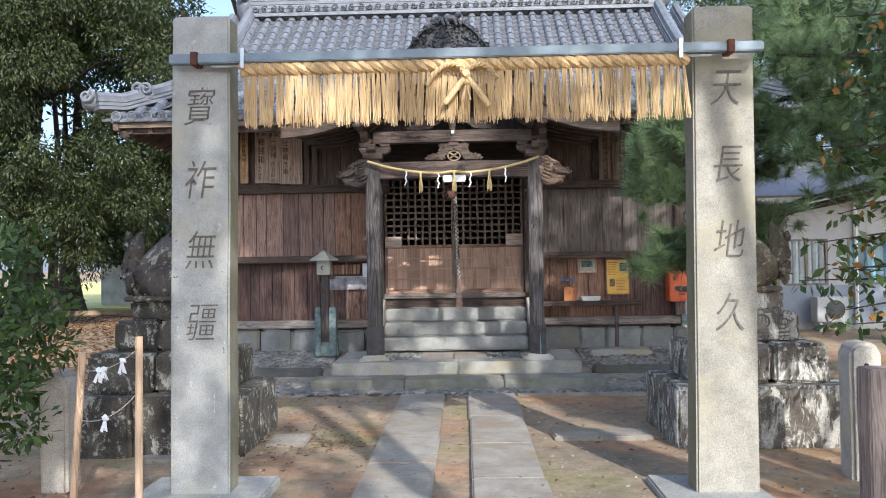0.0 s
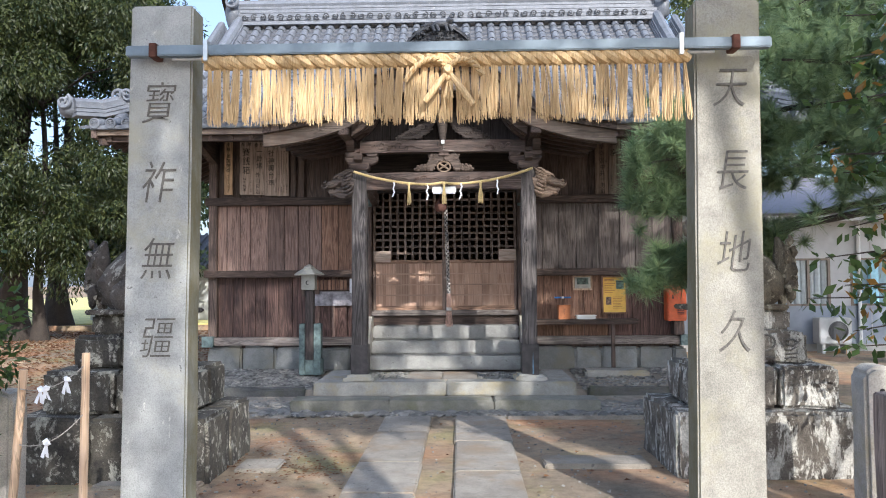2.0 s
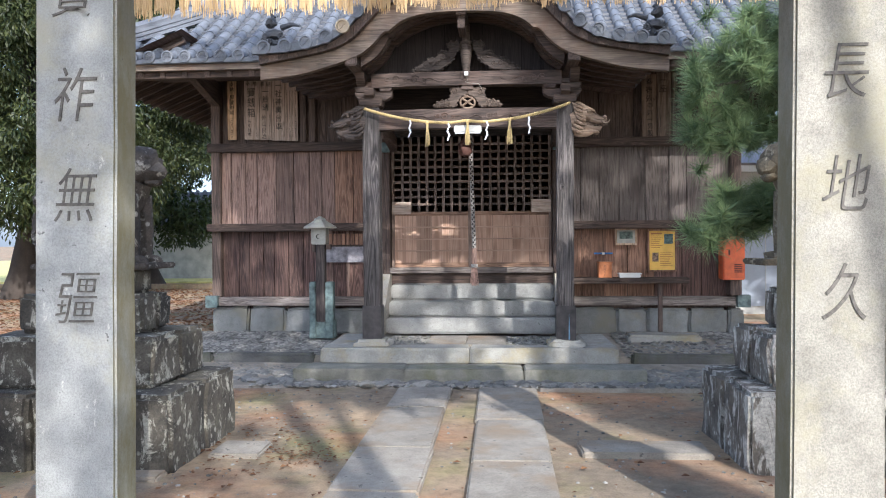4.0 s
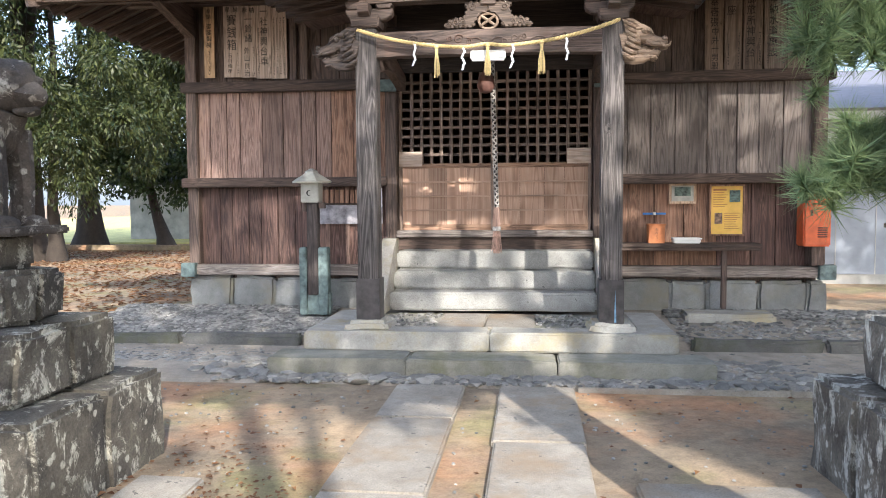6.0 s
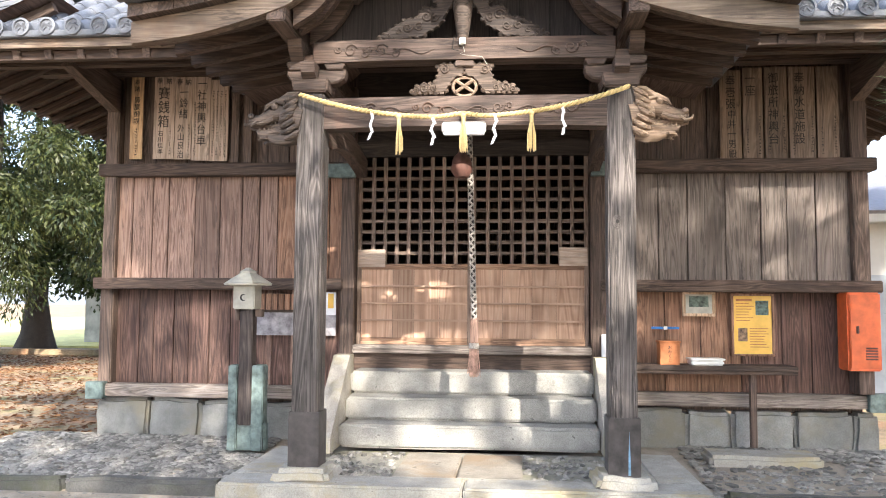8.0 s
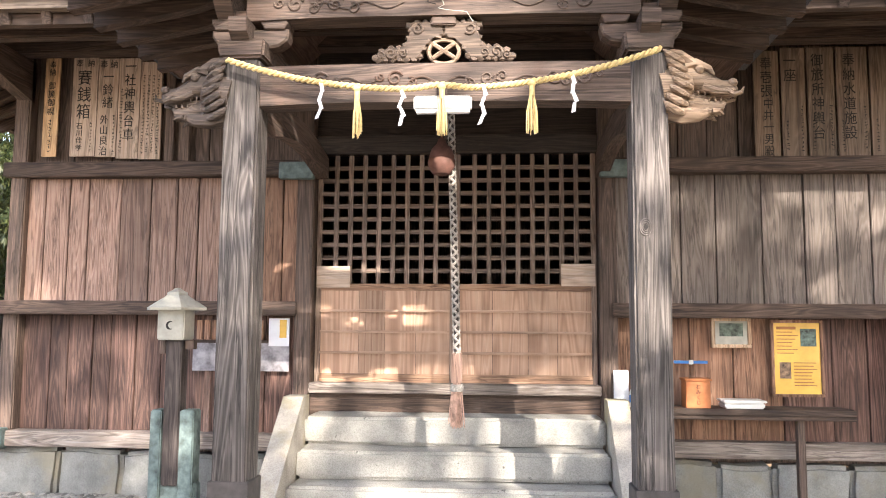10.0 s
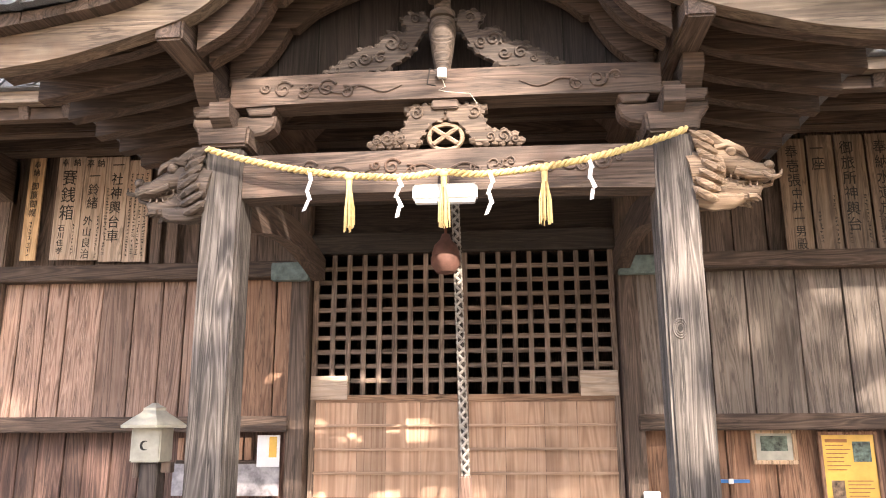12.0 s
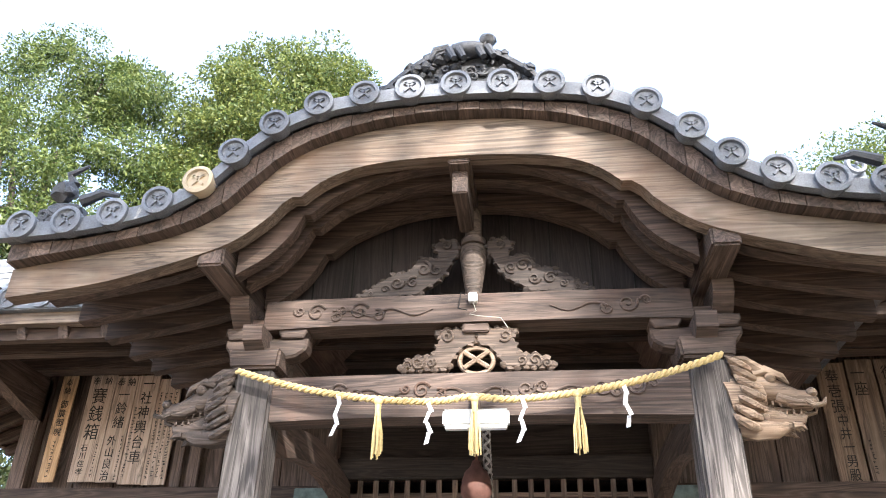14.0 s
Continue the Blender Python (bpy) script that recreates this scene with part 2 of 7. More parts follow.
BED = rock("mortar_bed", (0.26, 0.225, 0.18), (0.44, 0.38, 0.3), (0.18, 0.16, 0.13), (0.5, 0.45, 0.37), 0.64, 1.0, 0.6, 1.0, 0.9, (0.24, 0.2, 0.14))
COBBLE = rock("cobble", (0.15, 0.145, 0.13), (0.36, 0.34, 0.3), (0.1, 0.098, 0.09), (0.46, 0.43, 0.36), 0.64, 1.0, 0.4, 1.5, 0.8, None, True)
TILE = rock("roof_tile", (0.125, 0.135, 0.155), (0.21, 0.225, 0.25), (0.08, 0.085, 0.1), (0.38, 0.37, 0.33), 0.6, 1.0, 0.35, 1.3, 0.45)
TILE_PAN = rock("pan_tile_grey", (0.06, 0.064, 0.074), (0.12, 0.126, 0.142), (0.045, 0.048, 0.055), (0.26, 0.26, 0.24), 0.66, 1.0, 0.4, 1.3, 0.5)
TILE_DARK = rock("roof_tile_dark", (0.035, 0.036, 0.04), (0.08, 0.082, 0.088), (0.025, 0.026, 0.028), (0.17, 0.17, 0.165), 0.68, 1.0, 0.5, 1.3, 0.5)
BAR_STEEL = plain("painted_steel", (0.2, 0.245, 0.28), 0.45, 0.3)
PALE_STEEL = plain("galvanised_steel", (0.6, 0.62, 0.62), 0.35, 0.8)
RUST = plain("rusty_iron", (0.13, 0.05, 0.03), 0.8, 0.2, 0.4)
STRAW = wood("rice_straw", (0.5, 0.31, 0.12), (0.72, 0.5, 0.24), (0.86, 0.66, 0.38), 2, 0.85, 1.12, 0.7, 2.0, 0.3, 0.3)
ROPE_YELLOW = plain("yellow_rope", (0.68, 0.52, 0.23), 0.7, 0, 0.15, 60, 0.4)
PAPER = plain("white_paper", (0.82, 0.83, 0.86), 0.6, 0, 0.04)
WHITE = plain("white_plastic", (0.8, 0.81, 0.79), 0.35, 0, 0.04)
INK = plain("ink", (0.02, 0.017, 0.015), 0.7, 0, 0.2)
CUT = plain("cut_stone_shadow", (0.15, 0.138, 0.12), 0.95, 0, 0.3, 40)
BLACK = plain("dark_interior", (0.012, 0.011, 0.01), 0.9)
VERDIGRIS = plain("verdigris_copper", (0.15, 0.2, 0.19), 0.65, 0.1, 0.4, 14)
BELL = plain("bell_copper", (0.16, 0.078, 0.06), 0.75, 0.2, 0.3)
PATCH = wood("patch_pale", (0.4, 0.29, 0.21), (0.54, 0.42, 0.33), (0.64, 0.53, 0.44), 0, 0.95, 1.05, 0.75, 0.8, 0.3, 0.4)
CREAM = plain("lantern_cream", (0.45, 0.44, 0.375), 0.55, 0, 0.15)
ORANGE = plain("orange_paint", (0.68, 0.13, 0.035), 0.4, 0, 0.15)
YELLOW = plain("yellow_print", (0.8, 0.5, 0.1), 0.25, 0, 0.08)
ORANGE_WOOD = plain("orange_wood", (0.42, 0.15, 0.05), 0.6, 0, 0.2)
BLUE = plain("blue_plastic", (0.05, 0.22, 0.6), 0.4)
STAKE = wood("new_pine_stake", (0.52, 0.33, 0.19), (0.66, 0.47, 0.3), (0.76, 0.58, 0.41), 2, 0.9, 1.1)
HOUSE_WALL = plain("house_wall", (0.5, 0.51, 0.51), 0.7, 0, 0.05, 5)
HOUSE_BLUE = plain("house_siding", (0.31, 0.35, 0.41), 0.6, 0, 0.08, 5)
PLASTER = plain("grey_plaster", (0.46, 0.46, 0.43), 0.9, 0, 0.2, 3)
CURTAIN = plain("curtain", (0.5, 0.55, 0.56), 0.8, 0, 0.1)
GLASS_DIM = plain("window_glass", (0.2, 0.3, 0.36), 0.08, 0, 0.1)
FIELD = plain("sunlit_field", (0.6, 0.55, 0.2), 0.9, 0, 0.2, 3)


def soil():
    g = Graph("soil", 0.95)
    v = g.coords((1, 1, 1), False)
    big = g.noise(v, 0.55, 6, 0.6)
    col = g.ramp(big, (0.3, (0.16, 0.132, 0.095)), (0.5, (0.3, 0.23, 0.152)), (0.7, (0.47, 0.335, 0.2)))
    moss = g.noise(v, 0.9, 5, 0.65)
    col = g.mix(g.ramp(moss, (0.5, 0.0), (0.64, 0.65)), col, (0.23, 0.215, 0.085))
    red = g.noise(v, 0.6, 5, 0.6)
    col = g.mix(g.ramp(red, (0.5, 0.0), (0.64, 0.7)), col, (0.44, 0.215, 0.1))
    col = g.mix(0.7, col, g.ramp(g.noise(v, 7, 8, 0.75), (0.34, 0.55), (0.62, 1.25)), "MULTIPLY")
    grit = g.noise(v, 95, 6, 0.8)
    col = g.mix(0.5, col, g.ramp(grit, (0.3, 0.45), (0.68, 1.5)), "MULTIPLY")
    return g.done(col, g.mix(0.5, grit, g.noise(v, 9, 6, 0.7)), 0.6, 0.025)


def leaf(name, a, b, rough=0.5):
    g = Graph(name, rough)
    gi = g.node("ShaderNodeNewGeometry")
    col = g.ramp(gi.outputs["Random Per Island"], (0.0, a), (1.0, b))
    g.p.inputs["Transmission Weight"].default_value = 0.0
    m = g.done(col)
    tr = g.node("ShaderNodeBsdfTranslucent")
    g.link(col, tr.inputs["Color"])
    mx = g.node("ShaderNodeMixShader", Fac=0.35)
    out = g.t.nodes["Material Output"]
    g.link(g.p.outputs[0], mx.inputs[1])
    g.link(tr.outputs[0], mx.inputs[2])
    g.link(mx.outputs[0], out.inputs[0])
    return m


SOIL = soil()
LEAF_DARK = leaf("leaf_dark", (0.014, 0.03, 0.01), (0.06, 0.09, 0.026))
LEAF_MID = leaf("leaf_mid", (0.035, 0.07, 0.018), (0.1, 0.16, 0.04))
LEAF_LIGHT = leaf("leaf_light", (0.05, 0.09, 0.025), (0.22, 0.25, 0.06))
LEAF_GROVE = leaf("leaf_grove", (0.045, 0.085, 0.025), (0.19, 0.23, 0.06))
NEEDLE = leaf("pine_needle", (0.11, 0.18, 0.085), (0.32, 0.4, 0.19))
DRY_LEAF = leaf("dry_leaf", (0.12, 0.05, 0.025), (0.3, 0.16, 0.07), 0.8)
BARK = rock("bark", (0.025, 0.02, 0.015), (0.07, 0.053, 0.04), (0.017, 0.014, 0.011), None, 0.6, 0.15, 1.0)


# ---- builders ----
def origin(ob):
    return ob.location + origin(ob.parent) if ob and ob.parent else (ob.location.copy() if ob else Vector())


def thing(name, at, label, category, group="", kind=""):
    ob = new(name)
    ob.empty_display_size = 0.1
    ob.location = at
    return tagged(ob, label, category, group, kind)


def part(name, bm, mat, parent=None, label="", smooth=False, category="", kind="", group=""):
    """Links a bmesh, built in world metres, as one mesh object under a thing or a part."""
    bmesh.ops.recalc_face_normals(bm, faces=bm.faces)
    lo = Vector([min(v.co[i] for v in bm.verts) for i in range(3)])
    hi = Vector([max(v.co[i] for v in bm.verts) for i in range(3)])
    mid = (lo + hi) / 2
    for v in bm.verts:
        v.co -= mid
    me = bpy.data.meshes.new(name)
    bm.to_mesh(me)
    bm.free()
    me.materials.append(mat)
    if smooth:
        me.shade_smooth()
        me.set_sharp_from_angle(angle=radians(40))
    ob = new(name, me)
    if parent:
        ob.parent = parent
    ob.location = mid - (origin(parent) if parent else Vector())
    return tagged(ob, label, category, group, kind)


def piece(name, me, parent, at, rot=(0, 0, 0)):
    """One of many alike pieces: an object of its own on a shared mesh."""
    ob = new(name, me)
    ob.parent = parent
    ob.location = Vector(at) - origin(parent)
    ob.rotation_euler = rot
    return ob


def mesh_of(bm, name, mat, smooth=False):
    bmesh.ops.recalc_face_normals(bm, faces=bm.faces)
    me = bpy.data.meshes.new(name)
    bm.to_mesh(me)
    bm.free()
    me.materials.append(mat)
    if smooth:
        me.shade_smooth()
        me.set_sharp_from_angle(angle=radians(40))
    return me


def add_box(bm, x0, x1, y0, y1, z0, z1, bevel=0.0, taper=0.0):
    r = bmesh.ops.create_cube(bm, size=1)
    vs = r["verts"]
    for v in vs:
        f = 1 - taper if v.co.z > 0 else 1
        v.co = Vector(((x0 + x1) / 2 + v.co.x * (x1 - x0) * f, (y0 + y1) / 2 + v.co.y * (y1 - y0) * f, (z0 + z1) / 2 + v.co.z * (z1 - z0)))
    if bevel:
        es = list({e for v in vs for e in v.link_edges})
        bmesh.ops.bevel(bm, geom=es, offset=bevel, segments=2, affect="EDGES")
    return bm


def box(x0, x1, y0, y1, z0, z1, bevel=0.0, taper=0.0):
    return add_box(bmesh.new(), x0, x1, y0, y1, z0, z1, bevel, taper)


def rough_up(bm, amount, scale=3.0, seed=0.0, cuts=0):
    """Worn, uneven stone: subdivides and pushes the points about."""
    if cuts:
        bmesh.ops.subdivide_edges(bm, edges=bm.edges[:], cuts=cuts, use_grid_fill=True)
    for v in bm.verts:
        v.co += amount * noise.noise_vector(v.co * scale + Vector((seed, seed * 1.7, 0)))
    return bm


def prism(poly, y0, y1, bevel=0.0):
    """A polygon of (x, z) drawn out along y."""
    bm = bmesh.new()
    a = [bm.verts.new((x, y0, z)) for x, z in poly]
    b = [bm.verts.new((x, y1, z)) for x, z in poly]
    bm.faces.new(a)
    bm.faces.new(list(reversed(b)))
    n = len(poly)
    for i in range(n):
        bm.faces.new((a[i], b[i], b[(i + 1) % n], a[(i + 1) % n]))
    if bevel:
        es = [e for e in bm.edges if abs(e.verts[0].co.y - e.verts[1].co.y) < 1e-6]
        bmesh.ops.bevel(bm, geom=es, offset=bevel, segments=1, affect="EDGES")
    return bm


def prism_x(poly, x0, x1):
    """A polygon of (y, z) drawn out along x."""
    bm = prism([(y, z) for y, z in poly], x0, x1)
    for v in bm.verts:
        v.co = Vector((v.co.y, v.co.x, v.co.z))
    return bm


def tube(pts, radii, segs=8, bm=None, caps=True):
    bm = bm or bmesh.new()
    pts = [Vector(p) for p in pts]
    if not isinstance(radii, (list, tuple)):
        radii = [radii] * len(pts)
    rings = []
    side = None
    for i, p in enumerate(pts):
        d = (pts[min(i + 1, len(pts) - 1)] - pts[max(i - 1, 0)]).normalized()
        if side is None:
            side = d.orthogonal().normalized()
        side = (side - d * side.dot(d)).normalized()
        up = d.cross(side)
        rings.append([bm.verts.new(p + radii[i] * (math.cos(a) * side + math.sin(a) * up)) for a in [2 * math.pi * k / segs for k in range(segs)]])
    for r0, r1 in zip(rings, rings[1:]):
        for k in range(segs):
            bm.faces.new((r0[k], r0[(k + 1) % segs], r1[(k + 1) % segs], r1[k]))
    if caps:
        bm.faces.new(list(reversed(rings[0])))
        bm.faces.new(rings[-1])
    return bm


def lathe(cx, cy, prof, segs=16, bm=None):
    bm = bm or bmesh.new()
    rings = []
    for r, z in prof:
        rings.append([bm.verts.new((cx + max(r, 1e-4) * math.cos(2 * math.pi * k / segs), cy + max(r, 1e-4) * math.sin(2 * math.pi * k / segs), z)) for k in range(segs)])
    for a, b in zip(rings, rings[1:]):
        for k in range(segs):
            bm.faces.new((a[k], a[(k + 1) % segs], b[(k + 1) % segs], b[k]))
    bm.faces.new(list(reversed(rings[0])))
    bm.faces.new(rings[-1])
    return bm


def strand(p, q, r, lobes=2, pitch=0.06, segs=8, sag=None, bm=None):
    """A twisted rope through the points given by a function or from p to q."""
    bm = bm or bmesh.new()
    path = sag or (lambda s: Vector(p).lerp(Vector(q), s))
    length = sum((path((i + 1) / 40) - path(i / 40)).length for i in range(40))
    n = max(8, int(length / (pitch / 7)))
    for k in range(lobes):
        pts = []
        for i in range(n + 1):
            s = i / n
            c = path(s)
            d = (path(min(1, s + 0.01)) - path(max(0, s - 0.01))).normalized()
            side = d.cross(Vector((0, 1, 0.01))).normalized()
            up = side.cross(d)
            a = 2 * math.pi * (s * length / pitch + k / lobes)
            pts.append(c + r * 0.5 * (math.cos(a) * side + math.sin(a) * up))
        tube(pts, r * 0.58, segs, bm)
    return bm


def curve_at(table, u):
    """A smooth curve through a table of (distance, height)."""
    n = len(table)
    if u >= table[-1][0]:
        return table[-1][1]
    slope = [(table[i + 1][1] - table[i][1]) / (table[i + 1][0] - table[i][0]) for i in range(n - 1)]
    m = [0.0 if table[0][0] == 0 else slope[0]] + [(slope[i - 1] + slope[i]) / 2 if slope[i - 1] * slope[i] > 0 else 0.0 for i in range(1, n - 1)] + [slope[-1]]
    for i in range(n - 1):
        (a, za), (b, zb) = table[i], table[i + 1]
        if u <= b:
            h = b - a
            f = (u - a) / h
            return za * (1 + 2 * f) * (1 - f) ** 2 + m[i] * h * f * (1 - f) ** 2 + zb * f * f * (3 - 2 * f) + m[i + 1] * h * f * f * (f - 1)
    return table[-1][1]


def glyphs(body, height, at, mat, parent, name="lettering", face=0.0, thick=0.0015, label="", squeeze=1.0, thin=0.0, slant=0.0):
    """Upright writing, facing -y, its top at the given place; one character a line."""
    x, y, z = at
    for i, ch in enumerate(body):
        c = bpy.data.curves.new("glyph", "FONT")
        c.body, c.align_x, c.size, c.extrude, c.offset, c.shear = ch, "CENTER", height * 0.95, thick, -thin * height, slant
        o = bpy.data.objects.new("glyph", c)
        me = bpy.data.meshes.new_from_object(o)
        tmp = bmesh.new()
        tmp.from_mesh(me)
        for v in tmp.verts:
            v.co = Vector((x + v.co.x * squeeze, y - v.co.z, z - (i + 0.86) * height + v.co.y))
        part(name, tmp, mat, parent, label)
        bpy.data.objects.remove(o)
        bpy.data.curves.remove(c)
        bpy.data.meshes.remove(me)


# ---- ground ----
def ground_height(x, y):
    return 0.012 * noise.noise(Vector((x * 0.9, y * 0.9, 3))) + (0.02 * noise.noise(Vector((x * 0.2, y * 0.2, 8))))


bm = bmesh.new()
xs = [-600, -150, -40] + [-16 + 0.4 * i for i in range(81)] + [40, 150, 600]
ys = [-600, -150, -30] + [-4 + 0.4 * i for i in range(86)] + [60, 150, 600]
grid = [[bm.verts.new((x, y, ground_height(x, y) - 0.015)) for x in xs] for y in ys]
for r0, r1 in zip(grid, grid[1:]):
    for i in range(len(xs) - 1):
        bm.faces.new((r0[i], r0[i + 1], r1[i + 1], r1[i]))
part("ground", bm, SOIL, None, "brown sandy shrine ground with mossy and reddish patches", True, "ground", "structure")

# ---- shrine hall ----
CX = 0.14
WL, WR, WY = -3.18, 3.44, 12.3
DL, DR = -0.87, 1.15            # door opening
Z_SILL0, Z_SILL1, Z_RAIL0, Z_RAIL1, Z_NAG0, Z_NAG1 = 0.55, 0.66, 1.5, 1.6, 2.52, 2.63
WTOP = 3.95

wall = part("wall_front", (lambda b: (add_box(b, WL + 0.05, DL - 0.1, WY + 0.06, WY + 0.14, 0.5, WTOP), add_box(b, DR + 0.1, WR - 0.05, WY + 0.06, WY + 0.14, 0.5, WTOP), add_box(b, DL - 0.1, DR + 0.1, WY + 0.06, WY + 0.14, 2.75, WTOP), b)[-1])(bmesh.new()), BEAM_Z, None, "dark weathered timber front wall of the shrine hall", False, "wall", "structure")
for nm, x0, x1, y0, y1 in (("wall_west", WL, WL + 0.1, WY + 0.14, 17.5), ("wall_east", WR - 0.1, WR, WY + 0.14, 17.5), ("wall_back", WL + 0.1, WR - 0.1, 17.4, 17.5)):
    part(nm, box(x0, x1, y0, y1, 0.3, WTOP), BEAM_Z, None, "dark timber wall of the shrine hall", False, "wall", "structure")
part("floor", box(WL + 0.1, WR - 0.1, WY + 0.2, 17.4, 0.75, 0.85), BEAM_X, None, "dark plank floor inside the hall", False, "floor", "structure")
part("ceiling", box(WL + 0.1, WR - 0.1, WY + 0.14, 17.4, 3.3, 3.36), SOFFIT, None, "dark board ceiling inside the hall", False, "ceiling", "structure")

SILL = wood("sill_weathered", (0.12, 0.09, 0.072), (0.25, 0.205, 0.17), (0.42, 0.37, 0.33), 0)
rng = random.Random(4)


def plank_row(x0, x1, z0, z1, y, mats, wmin, wmax, strips):
    """Upright boards side by side with narrow joints, some covered by battens."""
    x = x0
    while x < x1 - 0.02:
        w = min(rng.uniform(wmin, wmax), x1 - x)
        if x1 - x - w < 0.08:
            w = x1 - x
        mat = mats(x + w / 2)
        part("plank", box(x + 0.004, x + w - 0.004, y + rng.uniform(0, 0.009), y + 0.03, z0, z1, 0.003), mat, wall)
        if strips and rng.random() < 0.45 and x + w < x1 - 0.05:
            part("batten", box(x + w - 0.022, x + w + 0.022, y - 0.014, y + 0.002, z0, z1, 0.003), BOARD, wall)
        x += w


plank_row(WL + 0.06, DL - 0.13, Z_RAIL1, Z_NAG0, WY, lambda x: BOARD_WARM if x > -1.55 else BOARD, 0.14, 0.26, False)
plank_row(WL + 0.1, DL - 0.13, Z_SILL1, Z_RAIL0, WY + 0.02, lambda x: BOARD_LOW, 0.13, 0.24, True)
plank_row(DR + 0.13, WR - 0.06, Z_RAIL1, Z_NAG0, WY, lambda x: BOARD_GREY, 0.2, 0.36, False)
plank_row(DR + 0.13, WR - 0.1, Z_SILL1, Z_RAIL0, WY + 0.02, lambda x: BOARD_WARM if x < 2.3 else BOARD_LOW, 0.2, 0.34, False)
plank_row(WL + 0.1, DL - 0.13, Z_NAG1, WTOP, WY + 0.03, lambda x: BEAM_Z, 0.2, 0.32, False)
plank_row(DR + 0.13, WR - 0.1, Z_NAG1, WTOP, WY + 0.03, lambda x: BEAM_Z, 0.2, 0.32, False)

for nm, z0, z1, y0 in (("wall_rail", Z_RAIL0, Z_RAIL1, 12.17), ("upper_rail", Z_NAG0, Z_NAG1, 12.2), ("sill_beam", Z_SILL0, Z_SILL1, 12.2)):
    for x0, x1 in ((WL - 0.06, DL - 0.11), (DR + 0.09, WR + 0.08)):
        part(nm, box(x0, x1, y0, WY + 0.06, z0, z1, 0.008), BEAM_X if nm != "sill_beam" else SILL, wall)
for x0, x1 in ((WL - 0.02, WL + 0.1), (WR - 0.12, WR + 0.02)):
    part("corner_post", box(x0, x1, WY - 0.06, WY + 0.06, Z_SILL1, WTOP, 0.01), BEAM_Z, wall)
for x0, x1 in ((DL - 0.13, DL - 0.01), (DR + 0.01, DR + 0.13)):
    part("door_post", box(x0, x1, WY - 0.1, WY + 0.1, 0.6, 3.3, 0.008), BEAM_Z, wall)
part("lintel", box(DL - 0.01, DR + 0.01, WY - 0.06, WY + 0.1, 2.68, 2.82, 0.006), BEAM_SHADED, wall)
part("lintel_board", box(DL - 0.01, DR + 0.01, WY, WY + 0.06, 2.82, 3.5), BEAM_SHADED, wall)
part("door_sill", box(DL - 0.01, DR + 0.01, WY - 0.14, WY + 0.14, 0.96, 1.03, 0.008), SILL, wall)
part("sill_board", box(DL - 0.01, DR + 0.01, WY - 0.08, WY + 0.1, 0.8, 0.955, 0.006), BEAM_X, wall)

# foundation stones under the sill
x = WL - 0.02
while x < WR:
    w = rng.uniform(0.36, 0.62)
    if not (DL - 0.25 < x + w / 2 < DR + 0.25):
        b = rough_up(box(x + 0.004, min(x + w, WR + 0.05) - 0.004, 12.24, 12.4, 0.12, 0.535 - rng.uniform(0, 0.03), 0.03), 0.025, 5, x, 2)
        part("foundation_stone", b, FOUND, wall, "", True)
    x += w

# ---- sliding lattice doors ----
door_mid = 0.13


def door(name, x0, x1):
    d = thing(name, ((x0 + x1) / 2, WY + 0.02, 1.03), "closed wooden sliding door with square lattice above boards", "door", "", "structure")
    y0, y1 = WY, WY + 0.035
    for a, b_ in ((x0, x0 + 0.035), (x1 - 0.035, x1)):
        part("stile", box(a, b_, y0 - 0.004, y1 + 0.004, 1.03, 2.72, 0.003), LATTICE, d)
    for z0, z1 in ((1.03, 1.09), (1.685, 1.735), (2.68, 2.72)):
        part("door_rail", box(x0 + 0.035, x1 - 0.035, y0, y1, z0, z1, 0.003), BOARD_X, d)
    nx, nz = 9, 10
    sx = (x1 - x0 - 0.07) / nx
    vm = mesh_of(box(-0.016, 0.016, -0.012, 0.012, -0.472, 0.472), "lattice_bar", LATTICE)
    hm = mesh_of(box(-(x1 - x0 - 0.07) / 2, (x1 - x0 - 0.07) / 2, -0.01, 0.01, -0.015, 0.015), "lattice_bar", LATTICE_X)
    for i in range(1, nx):
        piece("lattice_bar", vm, d, (x0 + 0.035 + i * sx, y0 + 0.012, 2.208))
    for k in range(1, nz):
        piece("lattice_bar", hm, d, ((x0 + x1) / 2, y0 + 0.019, 1.735 + k * 0.945 / nz))
    edges = [0.0, 0.3, 0.5, 0.74, 1.0] if name == "door_1" else [0.0, 0.25, 0.52, 0.74, 1.0]
    w = x1 - x0 - 0.07
    for e0, e1 in zip(edges, edges[1:]):
        part("panel_board", box(x0 + 0.035 + e0 * w + 0.0015, x0 + 0.035 + e1 * w - 0.0015, y0 + 0.012 + rng.uniform(0, 0.003), y0 + 0.026, 1.09, 1.686), DOOR_BOARD, d)
    for k in range(1, 4):
        part("panel_batten", box(x0 + 0.036, x1 - 0.036, y0 - 0.016, y0 + 0.012, 1.082 + k * 0.149, 1.1 + k * 0.149, 0.003), DOOR_RAIL, d)
    return d


d1 = door("door_1", DL, door_mid + 0.01)
d2 = door("door_2", door_mid + 0.012, DR)
part("patch_board", box(-0.865, -0.62, WY - 0.016, WY - 0.004, 1.705, 1.86, 0.002), PATCH, d1, "pale nailed patch board")
part("patch_board", box(0.9, 1.14, WY - 0.016, WY - 0.004, 1.72, 1.88, 0.002), PATCH, d2, "pale nailed patch board")

